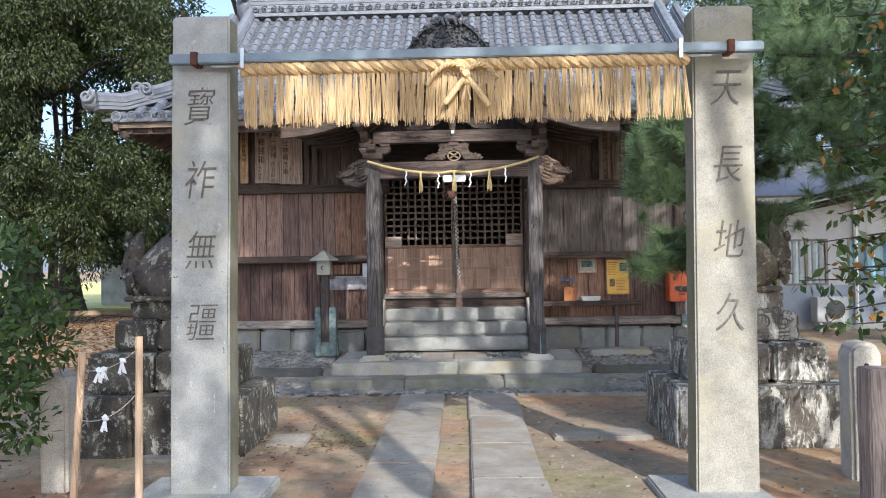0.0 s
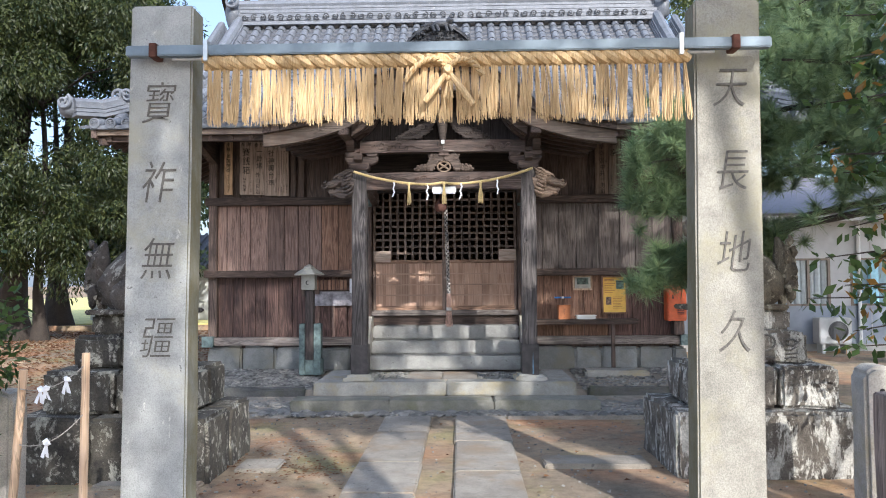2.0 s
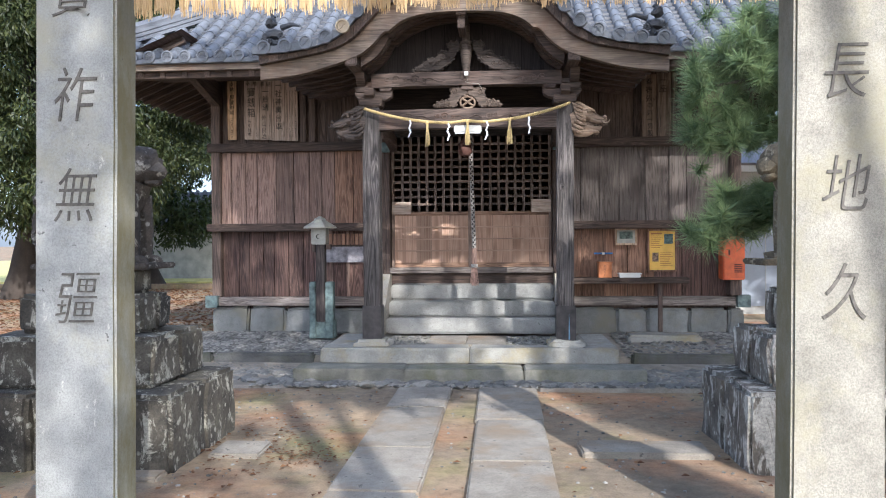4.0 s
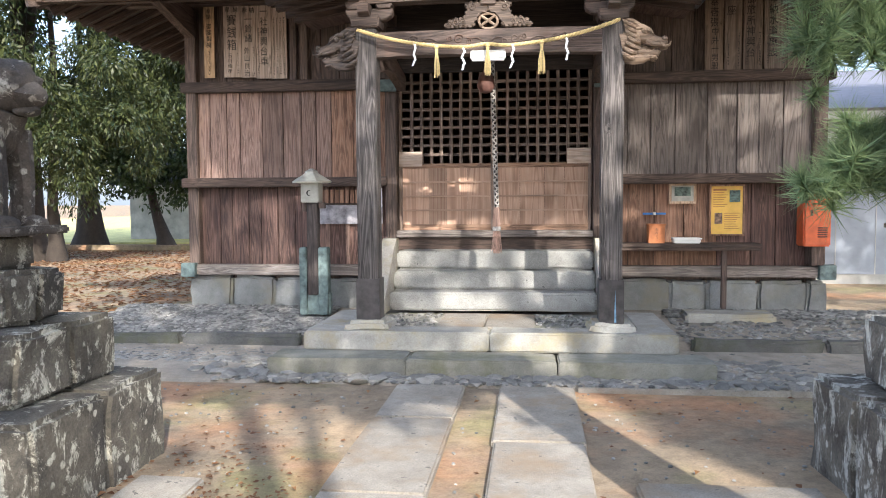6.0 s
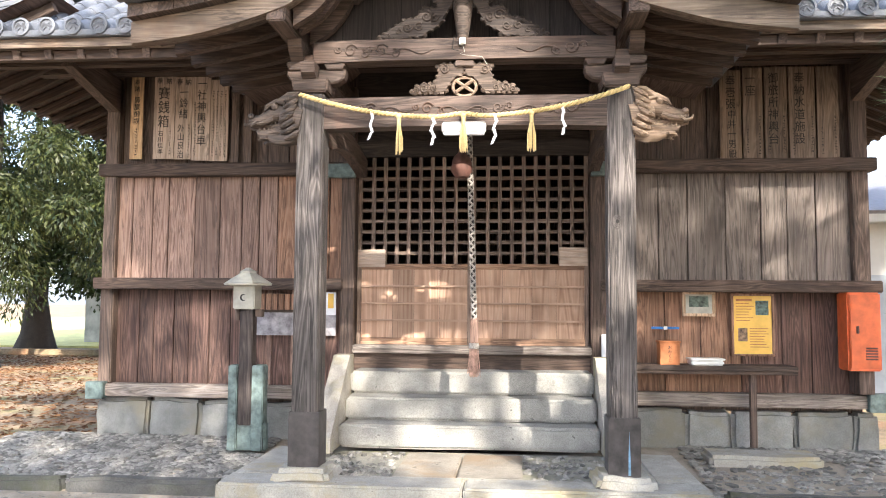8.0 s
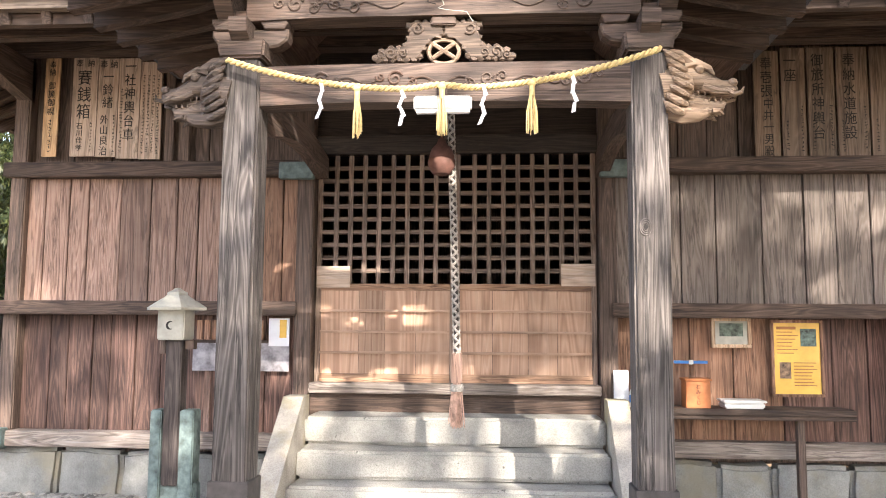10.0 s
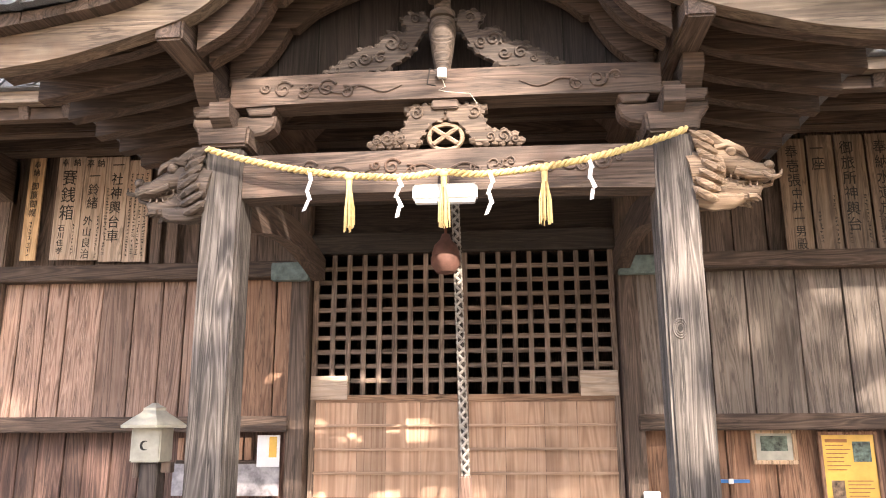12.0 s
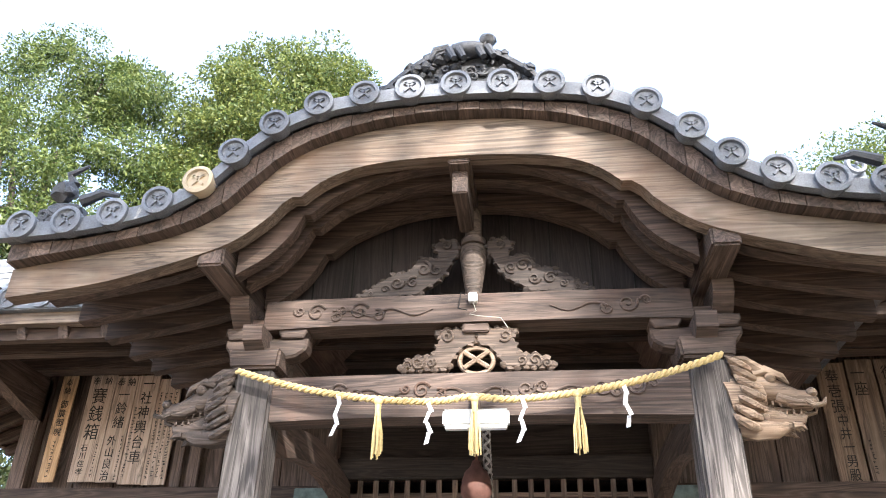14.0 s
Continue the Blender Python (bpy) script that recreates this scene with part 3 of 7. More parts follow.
# ---- stone steps and platform ----
for i in range(3):
    b = rough_up(box(-0.83 + 0.0 * i, 1.15, 11.45 + 0.22 * i, 12.25, 0.285 + 0.182 * i, 0.285 + 0.182 * (i + 1) - (0.004 if i < 2 else 0), 0.02), 0.009, 7, i, 5)
    part("stone_step", b, GRANITE_STEP, None, "worn pale granite step up to the shrine door", True, "step", "structure")
for x0, x1, sgn in ((-0.97, -0.835, -1), (1.155, 1.29, 1)):
    part("step_cheek", prism_x([(11.2, 0.285), (11.36, 0.285), (12.02, 0.285), (12.02, 0.96), (11.86, 0.96), (11.2, 0.4)], x0, x1), GRANITE, None, "sloping granite side stone of the steps", False, "side stone", "structure")
plat = thing("platform", (CX, 10.7, 0.0), "pale stone porch platform with long edge stones", "platform", "", "structure")
for x0, x1 in ((-1.31, 0.195), (0.2, 1.67)):
    part("edge_stone", rough_up(box(x0, x1, 10.18, 10.48, 0.13, 0.29, 0.015), 0.006, 5, x0, 2), PLATFORM, plat, "", True)
for x0, x1 in ((-1.31, -1.02), (1.38, 1.67)):
    part("edge_stone", rough_up(box(x0, x1, 10.485, 11.45, 0.13, 0.288, 0.015), 0.006, 5, x0, 2), PLATFORM, plat, "", True)
part("bed", box(-1.02, 1.38, 10.48, 11.5, 0.1, 0.255), MOSSY, plat)
for x0, x1 in ((-0.28, 0.13), (0.14, 0.56)):
    part("paver", rough_up(box(x0, x1, 10.49, 11.3, 0.2, 0.285, 0.01), 0.004, 5, x0, 1), SLAB, plat)
for x0, x1 in ((-1.5, -0.42), (-0.41, 0.72), (0.73, 1.87)):
    part("lower_edge_stone", rough_up(box(x0, x1, 9.83, 10.2, -0.02, 0.135, 0.012), 0.012, 4, x0, 3), MOSSY, plat, "", True)

# ---- porch posts ----
POST_Y0, POST_Y1 = 10.35, 10.53


def porch_post(x0, x1):
    c = (x0 + x1) / 2
    p = thing("porch_post", (c, 10.44, 0.29), "square silver-grey weathered timber porch post on a stone base", "post", "porch posts")
    b = box(x0, x1, POST_Y0, POST_Y1, 0.5, 2.74, 0.012)
    part("shaft", rough_up(b, 0.004, 2.5, x0, 3), POST_GREY, p, "", True)
    part("foot_sleeve", box(x0 - 0.012, x1 + 0.012, POST_Y0 - 0.012, POST_Y1 + 0.012, 0.34, 0.7, 0.004), plain("foot_sleeve_dark", (0.075, 0.066, 0.062), 0.6, 0, 0.35), p, "brown metal sleeve")
    part("base_stone", rough_up(box(x0 - 0.11, x1 + 0.11, POST_Y0 - 0.12, POST_Y1 + 0.12, 0.26, 0.36, 0.03, 0.12), 0.02, 6, x0, 3), PLATFORM, p, "", True)
    return p


PLX0, PLX1, PRX0, PRX1 = -0.895, -0.722, 1.082, 1.252
porch_post(PLX0, PLX1)
right_post = porch_post(PRX0, PRX1)


def post_knot(x, z):
    """A weathered knot: a dark eye inside raised growth rings."""
    bm = bmesh.new()
    for r in (0.034, 0.025, 0.016):
        tube([(x + r * 0.8 * math.cos(a), POST_Y0 - 0.002, z + r * 1.15 * math.sin(a)) for a in [2 * math.pi * i / 18 for i in range(19)]], 0.0035, 5, bm)
    part("knot", bm, POST_GREY, right_post, "raised weathered knot", True)
    eye = bmesh.new()
    tube([(x, POST_Y0 - 0.005, z), (x, POST_Y0 + 0.01, z)], 0.011, 10, eye)
    part("knot_eye", eye, INK, right_post)


post_knot(1.137, 1.897)
part("paint_streak", prism([(1.188, 0.36), (1.204, 0.36), (1.2, 0.5), (1.196, 0.62), (1.19, 0.5)], POST_Y0 - 0.0145, POST_Y0 - 0.012), plain("faded_blue_paint", (0.2, 0.36, 0.5), 0.5, 0, 0.3, 20), right_post, "faded blue paint run")

# ---- gate pillars ----


def pillar(x0, x1, y0, lean):
    c = (x0 + x1) / 2
    p = thing("stone_pillar", (c, y0 + 0.2, 0), "tall square granite gate pillar with carved characters", "pillar", "gate pillars")
    b = box(x0, x1, y0, y0 + 0.2, -0.05, 3.04, 0.012, 0.025)
    for v in b.verts:
        v.co.x += lean * v.co.z
    rough_up(b, 0.006, 3, x0, 4)
    part("shaft", b, PILLAR_WHITE if lean > 0.01 else PILLAR, p, "", True)
    part("plinth", rough_up(box(x0 - 0.22, x1 + (0.22 if lean > 0.01 else 0.05), y0 - 0.16, y0 + 0.42, -0.06, 0.05 if lean > 0.01 else 0.022, 0.012), 0.006, 4, x0, 2), GRANITE_STEP, p, "flat square plinth slab")
    return p


pl = pillar(-1.555, -1.18, 5.7, 0.012)
pr = pillar(1.715, 2.1, 5.75, 0.009)
for p, text, x, zs in ((pl, "寳祚無疆", -1.355, (2.615, 2.155, 1.715, 1.265)), (pr, "天長地久", 1.935, (2.68, 2.2, 1.73, 1.28))):
    for ch, z in zip(text, zs):
        glyphs(ch, 0.275, (x, 5.698 if p is pl else 5.748, z - 0.008), CUT, p, "carved_character", 0, 0.003, "carved character", 0.76, 0.009 if ch in "疆寳無" else 0.008, 0.2)

# steel bar on the pillars
bar = thing("steel_bar", (0.3, 5.66, 2.7), "grey painted steel bar clamped across the two stone pillars", "bar")
b = box(-1.5, 2.13, 5.6, 5.66, 2.715, 2.775, 0.006)
part("tube", b, BAR_STEEL, bar)
for x in (-1.34, 1.93):
    part("clamp", box(x - 0.022, x + 0.022, 5.585, 5.7, 2.705, 2.785, 0.004), RUST, bar, "rusty clamp")
for x0, x1 in ((-1.24, -1.05), (1.64, 1.82)):
    part("rod", tube([(x0, 5.63, 2.7), (x1, 5.63, 2.7)], 0.009), PALE_STEEL, bar)
for x in (-1.04, 1.63):
    part("bracket", box(x - 0.012, x + 0.012, 5.59, 5.665, 2.68, 2.8, 0.002), PALE_STEEL, bar)

# ---- komainu pedestals ----


def pedestal(x0, x1, y0, y1, seed, sgn, mat):
    """Four stepped courses of lichened stone, each of a few blocks."""
    c = (x0 + x1) / 2
    p = thing("statue_pedestal", (c, (y0 + y1) / 2, 0), "stepped pedestal of lichen-covered stone blocks", "pedestal", "statue pedestals")
    r = random.Random(seed)
    for z0, z1, inset in ((-0.05, 0.46, 0.0), (0.46, 0.78, 0.17), (0.78, 1.03, 0.33)):
        a0, a1, b0, b1 = x0 + inset, x1 - inset, y0 + inset, y1 - inset
        cut = a0 + (a1 - a0) * r.uniform(0.35, 0.6)
        for s0, s1 in ((a0, cut - 0.006), (cut + 0.006, a1)):
            for t0, t1 in ((b0, (b0 + b1) / 2 - 0.006), ((b0 + b1) / 2 + 0.006, b1)):
                part("stone_block", rough_up(box(s0, s1, t0, t1, z0, z1 - 0.004, 0.025), 0.022, 5.5, seed + s0, 3), mat, p, "", True)
    i = 0.42
    part("top_block", rough_up(box(x0 + i, x1 - i, y0 + i, y1 - i, 1.03, 1.19, 0.02), 0.012, 5, seed, 3), mat, p, "", True)
    return p


pedestal(-2.9, -1.43, 6.86, 7.98, 3, 1, LICHEN)
ped = pedestal(1.95, 3.38, 7.05, 8.15, 8, -1, LICHEN_PALE)
# worn carving on the third course: a ring, a stroke below it and rows of worn strokes beside
part("carved_ring", tube([(2.72 + 0.075 * math.cos(a), 7.372, 0.94 + 0.06 * math.sin(a)) for a in [2 * math.pi * i / 22 for i in range(23)]], 0.009, 6), CUT, ped)
part("carved_stroke", tube([(2.66, 7.372, 0.825), (2.72, 7.372, 0.83), (2.79, 7.372, 0.825)], 0.009, 6), CUT, ped)
for k in range(10):
    cx_, cz_ = (2.9 if k < 5 else 2.53) + rng.uniform(-0.03, 0.03), 0.82 + 0.035 * (k % 5)
    part("carved_stroke", tube([(cx_ - 0.045, 7.372, cz_), (cx_, 7.37, cz_ + rng.uniform(-0.015, 0.015)), (cx_ + 0.045, 7.372, cz_ + rng.uniform(-0.02, 0.02))], 0.007, 5), CUT, ped)

# ---- paving ----
path = thing("pavement", (0.2, 6, 0), "two parallel rows of long pale stone slabs", "pavement", "", "structure")
for x0, x1 in ((-0.44, 0.08), (0.31, 0.83)):
    y, k = 9.5, 0
    while y > -2:
        ln = rng.uniform(0.8, 1.3)
        part("slab", rough_up(box(x0 + rng.uniform(0, 0.02), x1 - rng.uniform(0, 0.02), y - ln + 0.008, y, -0.03, 0.03, 0.012), 0.005, 4, y, 1), SLAB, path, "", True)
        y -= ln
for nm, x0, x1, y0, y1 in (("a", -1.35, -1.02, 7.22, 7.55), ("b", 1.02, 1.83, 7.35, 7.68), ("c", -2.2, -1.45, 6.7, 6.86)):
    part("flat_stone", rough_up(box(x0, x1, y0, y1, -0.03, 0.022, 0.012), 0.008, 5, x0, 2), SLAB, None, "flat grey stone set flush in the soil", True, "stone")

# ---- roofs ----
BOT = [(0, 3.585), (0.28, 3.575), (0.47, 3.545), (0.61, 3.485), (0.69, 3.42), (0.725, 3.388), (0.74, 3.408), (0.84, 3.305), (0.98, 3.195), (1.12, 3.137), (1.33, 3.073), (1.53, 3.02), (2.05, 2.95)]
TOP = [(0, 3.785), (0.3, 3.767), (0.55, 3.708), (0.79, 3.59), (0.93, 3.45), (1.06, 3.325), (1.26, 3.23), (1.5, 3.177), (1.74, 3.135), (2.05, 3.085)]
RIB = [(0, 3.62), (0.3, 3.59), (0.48, 3.525), (0.6, 3.462), (0.665, 3.405), (0.69, 3.385), (0.705, 3.4), (0.76, 3.3), (0.84, 3.2), (1.0, 3.09)]
SURF = [(0, 3.87), (0.4, 3.845), (0.6, 3.81), (0.8, 3.72), (0.96, 3.59), (1.11, 3.43), (1.27, 3.33), (1.48, 3.27), (1.68, 3.24), (2.1, 3.22)]
EAVE_Y, EAVE_Z = 11.0, 3.4


def main_z(y):
    s = (y - EAVE_Y) / 3.2
    return EAVE_Z + 2.3 * (0.82 * s + 0.18 * s * s)


def ribbon(lower, upper, y0, y1, span, steps=96):
    """A curved board between two profiles of the distance from the middle."""
    us = [-span + 2 * span * i / steps for i in range(steps + 1)]
    poly = [(CX + u, curve_at(lower, abs(u))) for u in us] + [(CX + u, curve_at(upper, abs(u))) for u in reversed(us)]
    return prism(poly, y0, y1)


def strip(y0, y1, offset0, offset1, table, span, steps=96):
    lo = [(u, z + offset0) for u, z in table]
    hi = [(u, z + offset1) for u, z in table]
    return ribbon(lo, hi, y0, y1, span, steps)


porch = thing("porch_roof", (CX, 10.5, 2.7), "undulating timber porch gable roof with grey tiles", "roof", "", "structure")
part("bargeboard", ribbon(BOT, TOP, 9.98, 10.06, 1.98), BARGE, porch, "bleached curved bargeboard", True)
u = -1.975
while u < 1.97:
    um = u + 0.0475
    g = (curve_at(TOP, abs(um) + 0.01) - curve_at(TOP, abs(um))) / 0.01
    w = 0.098 / math.sqrt(1 + g * g)
    za, zb = curve_at(TOP, abs(u)), curve_at(TOP, abs(u + w - 0.003))
    part("verge_block", prism([(CX + u, za + 0.004), (CX + u + w - 0.003, zb + 0.004), (CX + u + w - 0.003, curve_at(SURF, abs(u + w - 0.003)) - 0.038), (CX + u, curve_at(SURF, abs(u)) - 0.038)], 9.91 + rng.uniform(0, 0.008), 10.1), BEAM_Y, porch)
    u += w
part("sheathing", strip(10.0, 12.2, 0.03, 0.06, TOP, 1.9), SOFFIT, porch, "", True)
for i in range(6):
    y = 10.16 + 0.24 * i
    part("curved_rafter", strip(y, y + 0.075, -0.085, 0.03, TOP, 1.9 - 0.012 * i, 40), BEAM_X, porch, "", True)
for y0, y1, drop in ((10.1, 10.17, 0.0), (10.24, 10.31, 0.008), (10.5, 10.57, 0.012)):
    part("arched_rib", ribbon([(u, z + drop) for u, z in RIB], [(u, z + 0.03) for u, z in TOP], y0, y1, 1.0, 64), BEAM_X, porch, "", True)
for x0, x1 in ((-1.0, -0.88), (1.17, 1.29)):
    part("purlin", box(x0, x1, 9.99, 12.2, 3.085, 3.22, 0.01), BEAM_Y, porch)
part("ridge_purlin", box(CX - 0.05, CX + 0.05, 10.0, 12.2, 3.56, 3.68, 0.008), BEAM_Y, porch)
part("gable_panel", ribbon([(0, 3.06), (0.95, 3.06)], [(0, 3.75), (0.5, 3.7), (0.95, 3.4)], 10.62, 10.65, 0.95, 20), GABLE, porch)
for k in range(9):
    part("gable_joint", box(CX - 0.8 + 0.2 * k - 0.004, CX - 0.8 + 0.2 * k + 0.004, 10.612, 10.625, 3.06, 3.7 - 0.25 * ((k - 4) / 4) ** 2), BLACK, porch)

main = thing("hall_roof", (CX, 14, 3.4), "hip-and-gable roof of grey fired-clay tiles", "roof", "", "structure")
EL, ER = -4.3, 4.6
GL, GR = -3.3, 3.6
bm = bmesh.new()
courses = 26
for k in range(courses):
    y0, y1 = EAVE_Y + 3.2 * k / courses, EAVE_Y + 3.2 * (k + 1) / courses
    def edge(y):
        d = max(0.0, 12.15 - y)
        return GL - d, GR + d
    (l0, r0), (l1, r1) = edge(y0), edge(y1)
    z0, z1 = main_z(y0) + 0.028, main_z(y1)
    vs = [bm.verts.new(p) for p in ((l0, y0, z0), (r0, y0, z0), (r1, y1, z1), (l1, y1, z1), (l0, y0, z0 - 0.03), (r0, y0, z0 - 0.03))]
    bm.faces.new(vs[:4])
    bm.faces.new((vs[0], vs[4], vs[5], vs[1]))
part("pan_tile", bm, TILE_PAN, main, "", False, "", "stuff")
part("pan_tile_porch", strip(9.88, 12.1, -0.01, 0.02, SURF, 2.02), TILE_PAN, porch, "", True)
part("tile_edge", strip(9.86, 9.9, -0.035, 0.035, SURF, 2.02), TILE, porch, "", True)


def tile_mesh(length, r0, r1):
    bm = bmesh.new()
    rings = []
    for y, r in ((-length / 2, r0), (length / 2, r1)):
        rings.append([bm.verts.new((r * math.cos(math.pi * k / 6), y, r * math.sin(math.pi * k / 6))) for k in range(7)])
    for k in range(6):
        bm.faces.new((rings[0][k], rings[0][k + 1], rings[1][k + 1], rings[1][k]))
    bm.faces.new(rings[0])
    return bm


def disc_mesh(mat):
    """The round end of an eave tile: raised rim, recessed face with a crossed crest."""
    bm = bmesh.new()
    n, prof = 20, [(0.062, 0.05), (0.069, 0.0), (0.069, -0.014), (0.053, -0.017), (0.049, -0.004)]
    rings = [[bm.verts.new((r * math.cos(2 * math.pi * k / n), y, r * math.sin(2 * math.pi * k / n))) for k in range(n)] for r, y in prof]
    for a, b in zip(rings, rings[1:]):
        for k in range(n):
            bm.faces.new((a[k], a[(k + 1) % n], b[(k + 1) % n], b[k]))
    bm.faces.new(rings[-1])
    for s in (1, -1):
        q = bmesh.ops.create_cube(bm, size=1)["verts"]
        for v in q:
            v.co = Matrix.Rotation(s * 0.75, 3, "Y") @ Vector((v.co.x * 0.01, -0.007 + v.co.y * 0.012, v.co.z * 0.072))
    q = bmesh.ops.create_cube(bm, size=1)["verts"]
    for v in q:
        v.co = Vector((v.co.x * 0.056, -0.007 + v.co.y * 0.012, 0.02 + v.co.z * 0.009))
    return mesh_of(bm, "eave_disc", mat, True)


SP = 0.205
rib = mesh_of(tile_mesh(0.225, 0.066, 0.058), "rib_tile", TILE, True)
disc, disc_pale = disc_mesh(TILE), disc_mesh(plain("new_tile", (0.5, 0.41, 0.28), 0.6))

# ribs of the porch roof, from the verge back into the hall roof
us, u = [], 0.0
while u < 1.98:
    us.append(u)
    g = (curve_at(SURF, u + 0.02) - curve_at(SURF, u)) / 0.02
    u += SP / math.sqrt(1 + g * g) * 1.02
rest = bmesh.new()


def join_tile(at, tilt):
    m = Matrix.Translation(at) @ Matrix.Rotation(tilt, 4, "X")
    n0 = len(rest.verts)
    rest.from_mesh(rib)
    rest.verts.ensure_lookup_table()
    for v in rest.verts[n0:]:
        v.co = m @ v.co


for u in us:
    for s in ((1, -1) if u else (1,)):
        x, z = CX + s * u, curve_at(SURF, u)
        piece("eave_disc", disc_pale if (s < 0 and 1.0 < u < 1.16) else disc, porch, (x, 9.855, z + 0.022))
        for k in range(12):
            y = 9.98 + 0.2 * k
            if main_z(y) < z + 0.04 * k * 0.2 + 0.02:
                if k < 4:
                    piece("rib_tile", rib, porch, (x, y, z + 0.012), (0.03, 0, 0))
                else:
                    join_tile((x, y, z + 0.012), 0.03)
x = EL + 0.06
while x < ER:
    end = 14.15 if GL <= x <= GR else 11 + min(x - EL, ER - x)
    u = abs(x - CX)
    y = EAVE_Y - 0.02
    if u > 1.98:
        piece("eave_disc", disc, main, (x, EAVE_Y - 0.03, EAVE_Z + 0.055))
    while y < end:
        yc = y + 0.1
        if not (u < 2.0 and main_z(yc) < curve_at(SURF, u) + 0.02):
            tilt = math.atan((main_z(yc + 0.1) - main_z(yc - 0.1)) / 0.2)
            if y < EAVE_Y + 0.5:
                piece("rib_tile", rib, main, (x, yc, main_z(yc) + 0.02), (tilt, 0, 0))
            else:
                join_tile((x, yc, main_z(yc) + 0.02), tilt)
        y += 0.19
    x += SP
part("rib_tile_rest", rest, TILE, main, "", True, "", "stuff")

# eave edge, soffit and rafters of the hall roof
part("eave_tile_edge", box(EL, ER, EAVE_Y - 0.03, EAVE_Y + 0.03, EAVE_Z - 0.02, EAVE_Z + 0.03, 0.006), TILE, main)
part("eave_board", box(EL + 0.06, ER - 0.06, EAVE_Y + 0.02, EAVE_Y + 0.09, EAVE_Z - 0.09, EAVE_Z - 0.022), BARGE, main, "bleached eave board")
part("eave_fascia", box(EL + 0.09, ER - 0.09, EAVE_Y + 0.1, EAVE_Y + 0.16, EAVE_Z - 0.16, EAVE_Z - 0.092), BEAM_X, main)
bm = bmesh.new()
q = [bm.verts.new(p) for p in ((EL + 0.1, EAVE_Y + 0.05, 3.31), (ER - 0.1, EAVE_Y + 0.05, 3.31), (ER - 0.1, 12.5, 3.86), (EL + 0.1, 12.5, 3.86))]
bm.faces.new(q)
q2 = [bm.verts.new(v.co + Vector((0, 0, 0.02))) for v in q]
bm.faces.new(q2)
part("soffit", bm, SOFFIT, main)
rm = mesh_of(box(-0.03, 0.03, -0.72, 0.72, -0.04, 0.04, 0.004), "rafter", BEAM_Y)
x = EL + 0.2
while x < ER - 0.1:
    if not (-1.85 < x < 2.1):
        piece("rafter", rm, main, (x, 11.75, 3.53), (math.atan(0.55 / 1.45), 0, 0))
    x += 0.26
part("wall_plate", box(EL + 0.5, ER - 0.5, 12.05, 12.2, 3.42, 3.58, 0.01), BEAM_X, main)
part("outer_purlin", box(EL + 0.3, ER - 0.3, 11.5, 11.6, 3.32, 3.42, 0.01), BEAM_X, main)
for x in (WL + 0.05, WR - 0.05):
    part("bracket_arm", prism_x([(11.45, 3.3), (12.3, 3.1), (12.3, 3.42), (11.45, 3.42)], x - 0.05, x + 0.05), BEAM_Y, main)

# side eaves
for ex, s in ((EL, 1), (ER, -1)):
    bm = bmesh.new()
    q = [bm.verts.new(p) for p in ((ex + s * 0.06, 11.1, 3.3), (ex + s * 0.06, 17.3, 3.3), (ex + s * 1.2, 17.3, 3.78), (ex + s * 1.2, 11.1, 3.78))]
    bm.faces.new(q)
    bm.faces.new([bm.verts.new(v.co + Vector((0, 0, 0.02))) for v in q])
    part("side_soffit", bm, SOFFIT, main)
    part("side_eave_board", box(min(ex, ex + s * 0.07), max(ex, ex + s * 0.07), 11.0, 17.4, EAVE_Z - 0.12, EAVE_Z - 0.005), BEAM_Y, main)
    sm = mesh_of(box(-0.6, 0.6, -0.03, 0.03, -0.04, 0.04, 0.004), "side_rafter", BEAM_X)
    for k in range(23):
        piece("side_rafter", sm, main, (ex + s * 0.62, 11.25 + 0.26 * k, 3.48), (0, -s * math.atan(0.42), 0))
    bm = bmesh.new()
    a, b_ = Vector((ex + s * 0.08, 11.08, 3.24)), Vector((ex + s * 1.2, 12.3, 3.62))
    tube([a, b_], 0.06, 4, bm)
    part("hip_rafter", bm, BEAM_Y, main)

# sides, back and gables
bm = bmesh.new()
zt, zr = main_z(12.15), main_z(14.2)
P = {"a": (EL, 11, EAVE_Z), "b": (GL, 12.15, zt), "c": (GL, 16.25, zt), "d": (EL, 17.4, EAVE_Z), "e": (ER, 11, EAVE_Z), "f": (GR, 12.15, zt), "g": (GR, 16.25, zt), "h": (ER, 17.4, EAVE_Z), "i": (GL, 14.2, zr), "j": (GR, 14.2, zr)}
V = {k: bm.verts.new(p) for k, p in P.items()}
for f in ("abcd", "efgh", "dcgh", "cijg", "bic", "fjg"):
    bm.faces.new([V[k] for k in f])
part("side_slope", bm, TILE, main)


